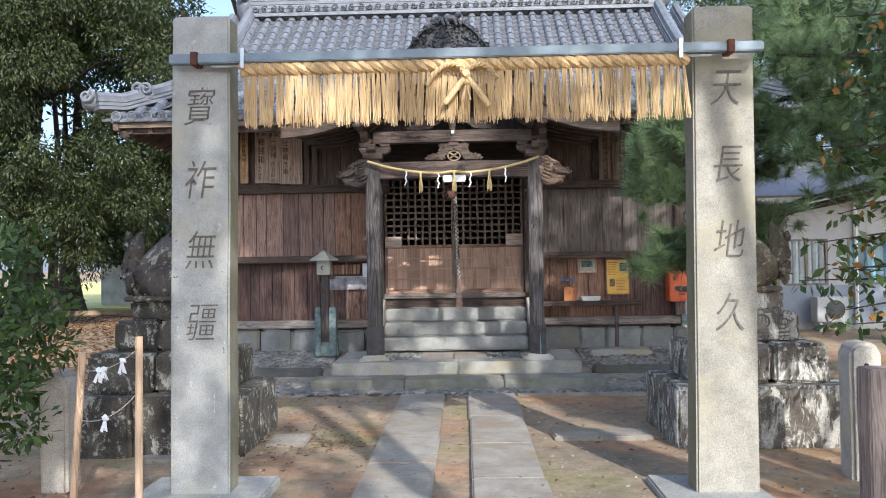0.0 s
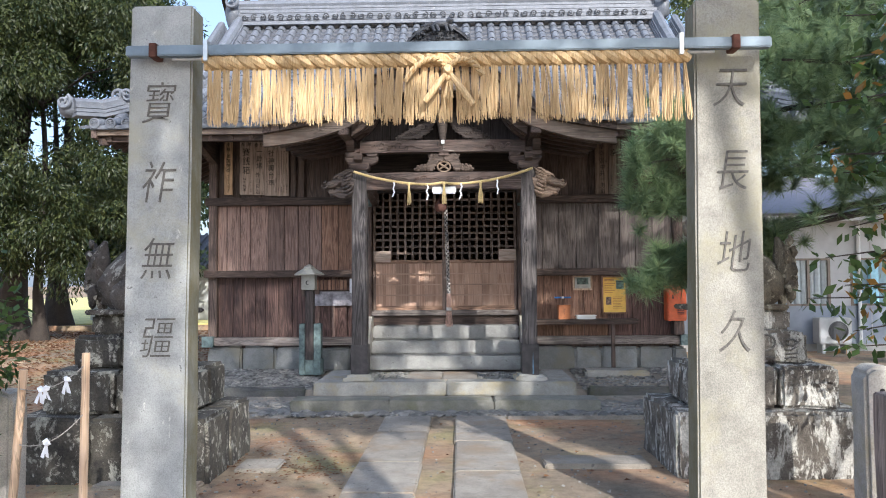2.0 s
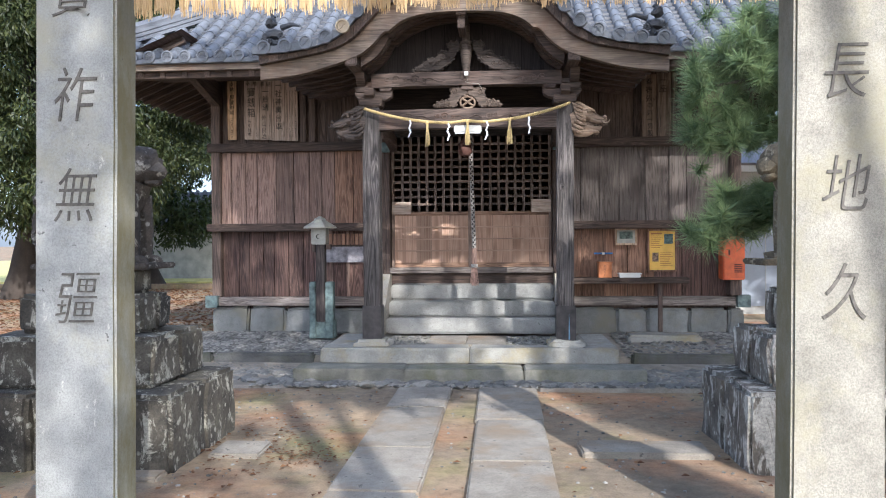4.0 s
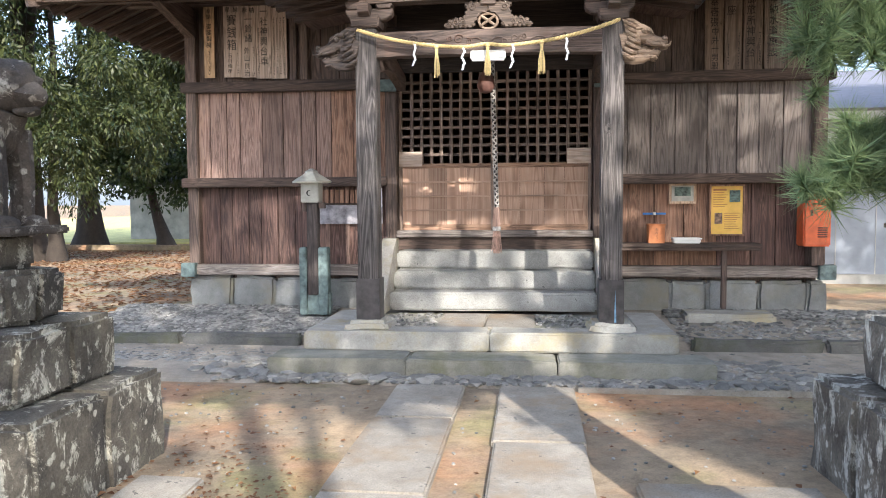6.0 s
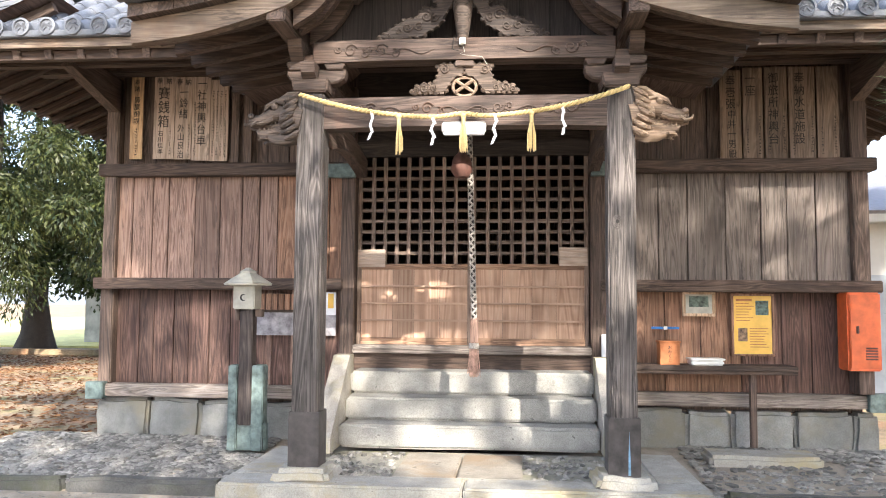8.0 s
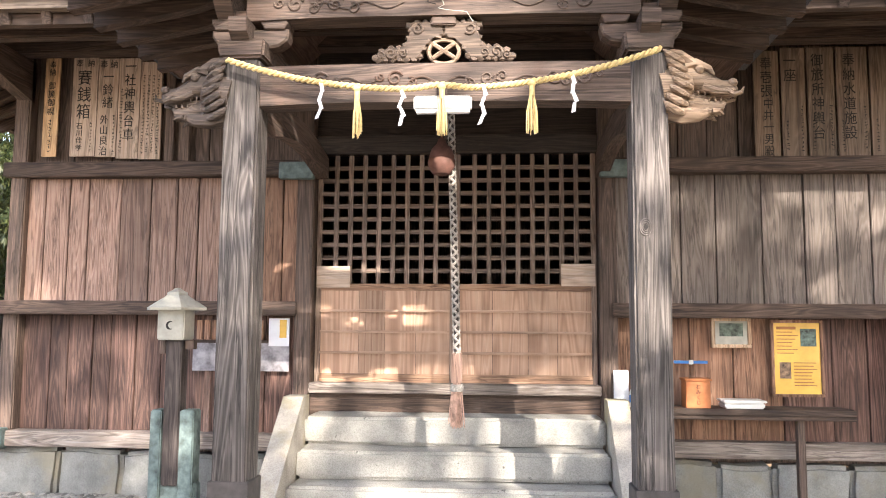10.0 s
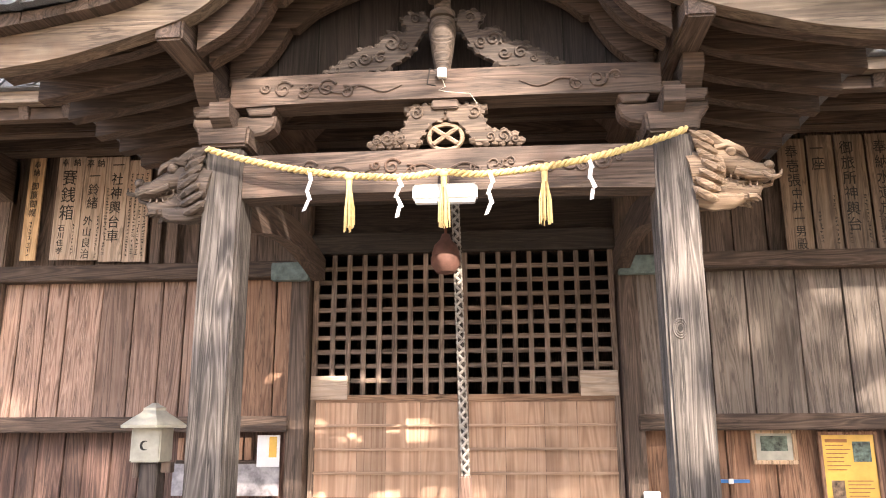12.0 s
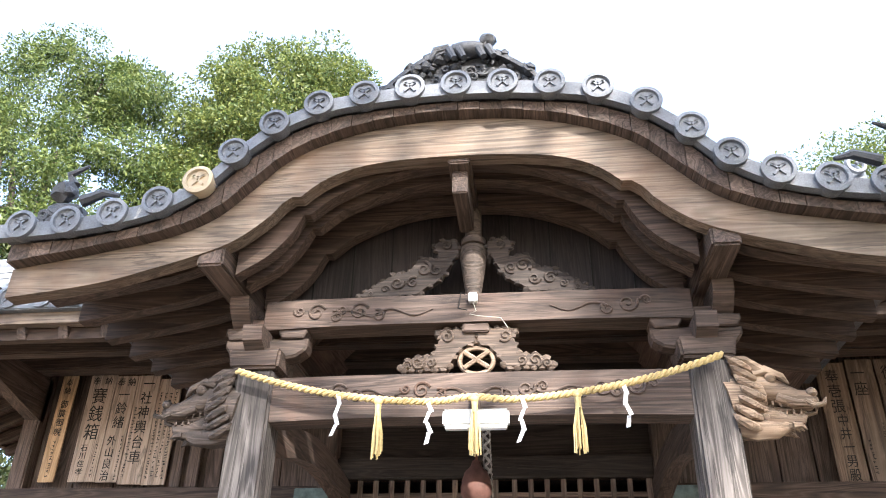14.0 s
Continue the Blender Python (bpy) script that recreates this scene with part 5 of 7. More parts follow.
for i in range(n_bundles):
    bx = SX0 + 0.03 + (SX1 - SX0 - 0.06) * i / (n_bundles - 1) + rr.uniform(-0.006, 0.006)
    lean = rr.uniform(-0.035, 0.03)
    ln = 0.33 + rr.uniform(-0.015, 0.02)
    for k in range(22):
        a = rr.uniform(0, 6.28)
        r0, r1 = rr.uniform(0, 0.009), rr.uniform(0.004, 0.028)
        top = Vector((bx + r0 * math.cos(a), 5.65 + r0 * math.sin(a), 2.685))
        low = Vector((bx + lean + r1 * math.cos(a), 5.65 + 0.7 * r1 * math.sin(a), 2.685 - ln + rr.uniform(-0.03, 0.02)))
        midp = top.lerp(low, 0.5) + Vector((rr.uniform(-0.006, 0.006), rr.uniform(-0.004, 0.004), 0))
        tube([top, midp, low], [0.0026, 0.0024, 0.0018], 3, bm, False)
part("fringe", bm, STRAW, sw, "", False, "", "stuff")
bm = bmesh.new()
for i in range(170):
    bx = rr.uniform(SX0, SX1)
    a = rr.uniform(0.2, 2.9)
    l = rr.uniform(0.02, 0.06)
    tube([(bx, 5.64, 2.71), (bx + l * math.cos(a), 5.62, 2.71 + l * math.sin(a))], [0.0018, 0.0008], 3, bm, False)
part("loose_straw", bm, STRAW, sw, "", False, "", "stuff")
for pts in ([(0.33, 5.6, 2.62), (0.26, 5.59, 2.695), (0.15, 5.59, 2.66), (0.09, 5.6, 2.55)], [(0.33, 5.6, 2.62), (0.4, 5.59, 2.68), (0.48, 5.59, 2.66), (0.52, 5.6, 2.58)]):
    P4 = [Vector(p) for p in pts]
    bez = lambda s, P4=P4: (1 - s) ** 3 * P4[0] + 3 * s * (1 - s) ** 2 * (P4[1] + Vector((0, 0, 0.03))) + 3 * s * s * (1 - s) * P4[2] + s ** 3 * P4[3]
    part("bow_cord", strand(None, None, 0.017, 2, 0.07, 6, bez), STRAW, sw, "", True)
for x1_, z1_ in ((0.2, 2.43), (0.47, 2.41)):
    part("bow_tail", tube([(0.33, 5.585, 2.6), ((0.33 + x1_) / 2, 5.58, (2.6 + z1_) / 2), (x1_, 5.585, z1_)], [0.013, 0.02, 0.017], 8), STRAW, sw, "thick cut straw tail", True)
part("bow_knot", (lambda b: (lump_ball(b, (0.33, 5.585, 2.605), 0.03, 4, 0.3), b)[1])(bmesh.new()), STRAW, sw, "", True)
bm = bmesh.new()
for k in range(24):
    a = rr.uniform(0, 6.28)
    tube([(0.33, 5.585, 2.56), (0.33 + 0.03 * math.cos(a), 5.585 + 0.02 * math.sin(a), 2.45)], 0.002, 3, bm, False)
lump_ball(bm, (0.33, 5.585, 2.56), 0.018, 1)
part("straw_tassel", bm, STRAW, sw)

# yellow rope with tassels and paper streamers
yr = thing("sacred_rope", (0.17, 10.3, 2.5), "thin yellow twisted rope with tassels and white paper streamers", "rope")


def sag(s):
    x = -0.86 + 2.07 * s
    z = 2.71 + 0.02 * s - 0.17 * (1 - abs(2 * s - 1) ** 2.2) + 0.02 * math.exp(-((s - 0.5) / 0.05) ** 2)
    return Vector((x, 10.285, z))


part("rope", strand(None, None, 0.016, 2, 0.055, 7, sag), ROPE_YELLOW, yr, "", True)
for s in (0.31, 0.506, 0.71):
    p0 = sag(s)
    bm = bmesh.new()
    lump_ball(bm, p0 + Vector((0, -0.012, -0.015)), 0.018, 2)
    tube([p0 + Vector((0, -0.012, -0.02)), p0 + Vector((0, -0.012, -0.07))], [0.014, 0.012], 8, bm)
    for k in range(26):
        a = rr.uniform(0, 6.28)
        r1 = rr.uniform(0.006, 0.026)
        tube([p0 + Vector((0.008 * math.cos(a), -0.012 + 0.008 * math.sin(a), -0.06)), p0 + Vector((r1 * math.cos(a), -0.012 + r1 * math.sin(a), -0.15)), p0 + Vector((r1 * math.cos(a) * 1.1, -0.012 + r1 * math.sin(a), -0.24 + rr.uniform(-0.015, 0.02)))], 0.0036, 4, bm)
    part("tassel", bm, ROPE_YELLOW, yr, "", True)
for s in (0.225, 0.41, 0.6, 0.8):
    p0 = sag(s)
    bm = bmesh.new()
    x, z = p0.x, p0.z
    for k in range(4):
        dx = 0.014 * (-1) ** k + rr.uniform(-0.008, 0.008)
        tilt = rr.uniform(-0.01, 0.01)
        q = [(x - 0.008, z), (x + 0.008, z), (x + 0.01 + dx, z - 0.045), (x - 0.007 + dx, z - 0.05)]
        vs1 = [bm.verts.new((a, 10.27 + tilt, c)) for a, c in q]
        vs2 = [bm.verts.new((a, 10.2715 + tilt, c)) for a, c in q]
        bm.faces.new(vs1)
        bm.faces.new(list(reversed(vs2)))
        for i in range(4):
            bm.faces.new((vs1[i], vs2[i], vs2[(i + 1) % 4], vs1[(i + 1) % 4]))
        x, z = x + dx * 0.6, z - 0.045
    part("paper_streamer", bm, PAPER, yr, "white folded paper streamer")

cl = thing("ceiling_light", (0.18, 10.6, 2.5), "slim white fluorescent light fitting behind the porch beam", "light")
part("housing", box(0.048, 0.326, 10.315, 10.366, 2.46, 2.53, 0.008), WHITE, cl)
part("diffuser", box(0.058, 0.316, 10.32, 10.36, 2.447, 2.46, 0.004), PAPER, cl)
part("stem", box(0.165, 0.205, 10.34, 10.368, 2.53, 2.6), BEAM_Z, cl)
wb = thing("wire_box", (0.175, 10.34, 3.05), "small white junction box with loose wires on the beam", "junction box")
part("casing", box(0.155, 0.195, 10.325, 10.357, 3.03, 3.075, 0.004), WHITE, wb)
part("wire", tube([(0.175, 10.34, 3.03), (0.19, 10.335, 2.985), (0.16, 10.335, 2.97), (0.2, 10.335, 2.96), (0.3, 10.34, 2.95), (0.33, 10.34, 2.9)], 0.0018, 5), CREAM, wb, "", True)
part("wire", tube([(0.155, 10.34, 3.06), (0.12, 10.34, 3.08), (0.11, 10.335, 3.0), (0.15, 10.335, 2.99)], 0.003, 5), INK, wb, "", True)

bell = thing("shrine_bell", (0.12, 11.2, 2.3), "round rust-brown copper shrine bell", "bell")
part("body", lathe(0.12, 11.2, [(0.012, 2.31), (0.05, 2.32), (0.078, 2.36), (0.08, 2.4), (0.073, 2.41), (0.075, 2.425), (0.06, 2.47), (0.03, 2.5), (0.02, 2.53)], 20), BELL, bell, "", True)
part("hanger", tube([(0.12, 11.2, 2.52), (0.12, 11.2, 2.95)], 0.008, 6), RUST, bell)
br = thing("bell_rope", (0.2, 11.2, 0.9), "grey and cream braided bell rope with a tassel end", "rope")
ROPE_GREY = plain("rope_grey", (0.42, 0.39, 0.35), 0.85, 0, 0.4, 70, 0.5)
part("cord", tube([(0.17, 11.22, 2.75), (0.195, 11.22, 2.0), (0.215, 11.22, 1.27)], 0.016, 9), plain("rope_dark", (0.06, 0.05, 0.045), 0.9, 0, 0.5, 70, 0.5), br, "dark rope core", True)
ROPE_CREAM = plain("rope_cream", (0.37, 0.34, 0.305), 0.85, 0, 0.3, 70, 0.5)
for k in range(4):
    s_ = 1 if k % 2 else -1
    part("net_strand", tube([(0.17 + 0.045 * i / 120 + 0.0175 * math.cos(s_ * (i * 0.75 + 1.571 * k)), 11.22 + 0.0175 * math.sin(s_ * (i * 0.75 + 1.571 * k)), 2.75 - 1.48 * i / 120) for i in range(121)], 0.0075, 6), ROPE_CREAM, br, "cream braid", True)
part("wooden_grip", box(0.185, 0.245, 11.19, 11.25, 1.1, 1.28, 0.008), BOARD, br)
part("collar", lathe(0.215, 11.22, [(0.035, 1.06), (0.04, 1.08), (0.035, 1.1)], 14), ROPE_GREY, br, "", True)
bm = bmesh.new()
for k in range(60):
    a = rr.uniform(0, 6.28)
    r1 = rr.uniform(0.01, 0.05)
    tube([(0.215 + 0.6 * r1 * math.cos(a), 11.22 + 0.6 * r1 * math.sin(a), 1.07), (0.215 + r1 * math.cos(a), 11.22 + r1 * math.sin(a), 0.87 + rr.uniform(-0.02, 0.02))], 0.004, 4, bm)
part("tassel", bm, plain("tassel_faded", (0.55, 0.36, 0.28), 0.85, 0, 0.4, 30), br, "faded pinkish tassel")

# ---- plaques ----


def plaque(x0, x1, z0, z1, texts, mat=PLAQUE, label="upright wooden donation board with brushed black characters"):
    p = thing("donation_plaque", ((x0 + x1) / 2, 12.26, z0), label, "plaque", "donation plaques")
    part("board", box(x0 + 0.002, x1 - 0.002, 12.245, 12.262, z0, z1, 0.002), mat, p)
    for body, h, x, z in texts:
        glyphs(body, h, (x, 12.2435, z), INK, p, "lettering", 0, 0.0012, "", 0.9)
    return p


def scribble(p, x, z0, z1, w, y=12.2435, mat=INK):
    """Writing too small to read: a column of short bars."""
    bm = bmesh.new()
    z = z1
    while z > z0:
        h = rr.uniform(0.012, 0.024)
        for b_ in range(3):
            zc, xc = z - h * rr.uniform(0.1, 0.9), x + w * rr.uniform(-0.2, 0.2)
            if rr.random() < 0.6:
                add_box(bm, xc - w * rr.uniform(0.15, 0.4), xc + w * rr.uniform(0.15, 0.4), y - 0.0012, y + 0.001, zc - 0.0014, zc + 0.0014)
            else:
                add_box(bm, xc - 0.0015, xc + 0.0015, y - 0.0014, y + 0.001, zc - h * 0.3, zc + h * 0.3)
        z -= h * 1.4
    part("small_lettering", bm, mat, p, "", False, "", "stuff")


PLAQUE_NEW = wood("plaque_new", (0.45, 0.27, 0.13), (0.6, 0.39, 0.21), (0.7, 0.5, 0.3), 2, 0.95, 1.05)
p = plaque(-2.98, -2.86, 2.68, 3.44, [("奉納", 0.06, -2.92, 3.42), ("御簾御幌", 0.066, -2.92, 3.26)], PLAQUE_NEW, "narrow new orange-brown donation board with black characters")
scribble(p, -2.92, 2.71, 2.97, 0.028)
p = plaque(-2.76, -2.56, 2.68, 3.44, [("奉", 0.065, -2.71, 3.43), ("納", 0.065, -2.62, 3.43), ("賽銭箱", 0.13, -2.665, 3.35)])
glyphs("石川佳孝", 0.055, (-2.69, 12.2435, 2.94), INK, p, "lettering", 0, 0.0012)
scribble(p, -2.6, 2.71, 2.94, 0.02)
p = plaque(-2.56, -2.4, 2.675, 3.43, [("奉", 0.07, -2.52, 3.42), ("納", 0.07, -2.44, 3.42), ("一鈴緒", 0.1, -2.48, 3.34), ("外山良治", 0.08, -2.5, 3.0)])
scribble(p, -2.425, 2.7, 3.0, 0.02)
p = plaque(-2.4, -2.23, 2.66, 3.43, [("一社神輿台車", 0.105, -2.31, 3.42)])
scribble(p, -2.37, 2.7, 3.2, 0.03)
p = plaque(-2.23, -2.06, 2.655, 3.4, [])
for k in range(4):
    scribble(p, -2.2 + 0.037 * k, 2.7, 3.3, 0.025)
for x0, x1 in ((-2.03, -1.96), (-1.92, -1.84)):
    part("wooden_strip", box(x0, x1, 12.25, 12.27, 2.64, 3.4, 0.003), BEAM_Z, None, "dark narrow wooden strip board on the wall", False, "board")
p = plaque(2.26, 2.44, 2.63, 3.4, [("奉壱張", 0.1, 2.35, 3.36), ("中井一男殿", 0.085, 2.36, 3.06)], wood("plaque_dim_a", (0.2, 0.13, 0.09), (0.33, 0.23, 0.16), (0.42, 0.31, 0.22), 2))
PLAQUE_DARK = wood("plaque_dark", (0.14, 0.1, 0.072), (0.24, 0.175, 0.128), (0.34, 0.255, 0.195), 2, 0.9, 1.1)
for x0, x1, tx in ((2.45, 2.62, "一座"), (2.63, 2.82, "御旅所神輿台"), (2.83, 3.05, "奉納水道施設"), (3.06, 3.24, "")):
    p = plaque(x0, x1, 2.62, 3.42, [(tx, 0.105, (x0 + x1) / 2 - 0.02, 3.38)] if tx else [], PLAQUE_DARK, "dark aged donation board with faded brushed characters")
    scribble(p, x1 - 0.03, 2.68, 3.0, 0.024)
    scribble(p, x0 + 0.04, 2.68, 2.9, 0.024)

# ---- shelf and notices by the door ----
shelf = thing("offering_shelf", (2.2, 12.1, 0.9), "narrow dark timber wall shelf on an upright leg", "shelf")
part("top", box(1.27, 2.78, 12.02, 12.29, 0.86, 0.9, 0.004), BEAM_X, shelf)
part("leg", box(2.42, 2.47, 12.08, 12.13, 0.24, 0.86, 0.004), BEAM_Z, shelf)
part("front_rail", box(1.27, 2.78, 12.03, 12.06, 0.83, 0.858, 0.003), BEAM_X, shelf)
pic = thing("picture_frame", (2.07, 12.27, 1.3), "small pale wooden picture frame on the wall", "picture")
for x0, x1, z0, z1 in ((1.93, 2.2, 1.295, 1.32), (1.93, 2.2, 1.48, 1.505), (1.93, 1.955, 1.32, 1.48), (2.175, 2.2, 1.32, 1.48)):
    part("frame_bar", box(x0, x1, 12.26, 12.285, z0, z1, 0.003), STAKE, pic)
part("mount", box(1.955, 2.175, 12.272, 12.28, 1.32, 1.48), CREAM, pic)
part("print", box(1.985, 2.145, 12.268, 12.271, 1.375, 1.465), plain("print_dim", (0.12, 0.16, 0.13), 0.4, 0, 0.7, 25), pic)
po = thing("notice_poster", (2.5, 12.27, 0.96), "framed yellow printed notice with small photographs", "poster")
for x0, x1, z0, z1 in ((2.33, 2.68, 0.965, 0.985), (2.33, 2.68, 1.47, 1.49), (2.33, 2.35, 0.985, 1.47), (2.66, 2.68, 0.985, 1.47)):
    part("frame_bar", box(x0, x1, 12.262, 12.285, z0, z1, 0.003), BOARD_WARM, po)
part("sheet", box(2.35, 2.66, 12.272, 12.28, 0.985, 1.47), YELLOW, po)
part("photo", box(2.53, 2.635, 12.268, 12.271, 1.31, 1.43), plain("photo_green", (0.1, 0.16, 0.14), 0.4, 0, 0.8, 30), po)
part("photo", box(2.385, 2.46, 12.268, 12.271, 1.09, 1.2), plain("photo_red", (0.22, 0.14, 0.09), 0.4, 0, 0.8, 30), po)
bm = bmesh.new()
for k in range(7):
    add_box(bm, 2.37, 2.37 + rr.uniform(0.1, 0.15), 12.269, 12.271, 1.26 + 0.024 * k, 1.266 + 0.024 * k)
for k in range(8):
    add_box(bm, 2.48, 2.48 + rr.uniform(0.1, 0.16), 12.269, 12.271, 1.04 + 0.022 * k, 1.046 + 0.022 * k)
add_box(bm, 2.37, 2.5, 12.269, 12.271, 1.425, 1.445)
part("lettering", bm, plain("print_brown", (0.4, 0.16, 0.04), 0.6), po, "", False, "", "stuff")
ob_ = thing("fortune_box", (1.78, 12.12, 0.9), "orange wooden offering box with a blue lid strip", "box")
part("body", box(1.7, 1.86, 12.06, 12.2, 0.9, 1.08, 0.004), ORANGE_WOOD, ob_)
part("lid", box(1.69, 1.87, 12.05, 12.21, 1.08, 1.095, 0.003), ORANGE_WOOD, ob_)
glyphs("おみくじ", 0.035, (1.78, 12.0585, 1.06), INK, ob_, "lettering", 0, 0.001)
bt = thing("blue_tape_holder", (1.78, 12.26, 1.19), "blue plastic strip with a white clip on the wall", "strip")
part("strip", box(1.67, 1.9, 12.265, 12.285, 1.185, 1.205, 0.002), BLUE, bt)
part("clip", box(1.77, 1.8, 12.255, 12.265, 1.18, 1.21, 0.002), WHITE, bt)
pb = thing("white_tray", (2.08, 12.12, 0.9), "flat white plastic tray with a rim on the shelf", "tray")
part("base", box(1.95, 2.21, 12.05, 12.22, 0.9, 0.94, 0.01), WHITE, pb)
part("rim", box(1.94, 2.22, 12.04, 12.23, 0.94, 0.955, 0.005), WHITE, pb)
bo = thing("spray_bottle", (1.36, 12.1, 0.9), "small white spray bottle with a yellow cap on the shelf", "bottle")
part("body", lathe(1.36, 12.1, [(0.024, 0.9), (0.026, 0.91), (0.026, 1.0), (0.012, 1.03)], 14), WHITE, bo, "", True)
part("cap", lathe(1.36, 12.1, [(0.014, 1.03), (0.014, 1.06), (0.006, 1.065)], 12), YELLOW, bo, "yellow cap", True)
part("label_band", lathe(1.36, 12.1, [(0.0268, 0.93), (0.0268, 0.98)], 14), BLUE, bo, "blue band", True)
pk = thing("paper_packet", (1.29, 12.16, 0.9), "white paper packet leaning on the wall", "packet")
part("sheet", box(1.24, 1.34, 12.16, 12.18, 0.9, 1.14, 0.004), PAPER, pk)
part("flap", box(1.25, 1.33, 12.152, 12.16, 1.05, 1.12, 0.002), WHITE, pk)
fx = thing("fire_extinguisher_box", (3.36, 12.15, 0.86), "orange-red steel fire extinguisher box on the wall", "cabinet")
part("body", box(3.18, 3.44, 12.05, 12.26, 0.87, 1.5, 0.012), ORANGE, fx)
part("door", box(3.195, 3.425, 12.038, 12.05, 0.89, 1.48, 0.005), ORANGE, fx)
part("handle", box(3.24, 3.26, 12.025, 12.038, 1.17, 1.23, 0.003), plain("dark_handle", (0.08, 0.03, 0.02), 0.5), fx, "dark handle slot")
bm = bmesh.new()
for k in range(5):
    add_box(bm, 3.31, 3.4, 12.03, 12.037, 0.96 + 0.022 * k, 0.972 + 0.022 * k)
part("vent", bm, plain("vent_dark", (0.12, 0.04, 0.03), 0.6), fx)
part("bracket", box(3.28, 3.4, 12.1, 12.3, 0.68, 0.87, 0.005), BEAM_Z, fx)
nb = thing("notice_board", (-1.4, 12.2, 1.1), "grey paper notice with small wooden name tags", "notice")
part("backing", box(-1.76, -1.05, 12.27, 12.285, 1.1, 1.3), plain("grey_print", (0.36, 0.34, 0.36), 0.5, 0, 0.4, 14), nb)
part("upper_sheet", box(-1.2, -1.05, 12.264, 12.27, 1.28, 1.48), PAPER, nb)
part("orange_slip", box(-1.12, -1.07, 12.26, 12.264, 1.34, 1.47), YELLOW, nb)
part("tag_rail", box(-1.74, -1.2, 12.262, 12.285, 1.3, 1.32, 0.002), BEAM_X, nb)
tg = mesh_of(box(-0.022, 0.022, -0.006, 0.006, -0.07, 0.07, 0.002), "name_tag", BOARD_WARM)
for k in range(9):
    piece("name_tag", tg, nb, (-1.71 + 0.056 * k, 12.265, 1.395))

# ---- lantern ----
ln = thing("shrine_lantern", (-1.65, 11.72, 0.25), "cream lantern with a crescent window on a dark timber post", "lantern")
part("post", box(-1.71, -1.6, 11.68, 11.79, 0.4, 1.33, 0.008), wood("lantern_post_dark", (0.018, 0.013, 0.012), (0.045, 0.034, 0.03), (0.1, 0.08, 0.072), 2, 0.95, 1.05), ln)
for x0, x1 in ((-1.79, -1.715), (-1.595, -1.5)):
    part("footing_board", box(x0, x1, 11.67, 11.8, 0.2, 0.88 if x0 < -1.7 else 0.88, 0.008), VERDIGRIS, ln, "green-painted brace")
part("footing", box(-1.8, -1.48, 11.7, 11.78, 0.2, 0.42, 0.008), VERDIGRIS, ln, "green-painted footing")
hb = part("light_box", box(-1.755, -1.575, 11.64, 11.82, 1.33, 1.53, 0.008), CREAM, ln)
pts = [(0.028 * math.cos(a), 0.028 * math.sin(a)) for a in [math.radians(60 + 240 * i / 12) for i in range(13)]] + [(0.008 + 0.022 * math.cos(a), 0.022 * math.sin(a)) for a in [math.radians(290 - 220 * i / 12) for i in range(13)]]
part("crescent", prism([(-1.668 + x, 1.425 + z) for x, z in pts], 11.636, 11.64), INK, hb, "dark crescent window")
part("hood", lathe(-1.665, 11.73, [(0.2, 1.525), (0.205, 1.54), (0.15, 1.575), (0.09, 1.61), (0.07, 1.625), (0.07, 1.64), (0.03, 1.66), (0.02, 1.67)], 6), CREAM, ln, "flared roof")
part("side_bracket", box(-1.76, -1.72, 11.7, 11.76, 1.24, 1.33, 0.004), BEAM_Z, ln)
part("side_bracket", box(-1.59, -1.53, 11.7, 11.76, 1.27, 1.33, 0.004), BEAM_Z, ln)

# ---- guardian statues ----


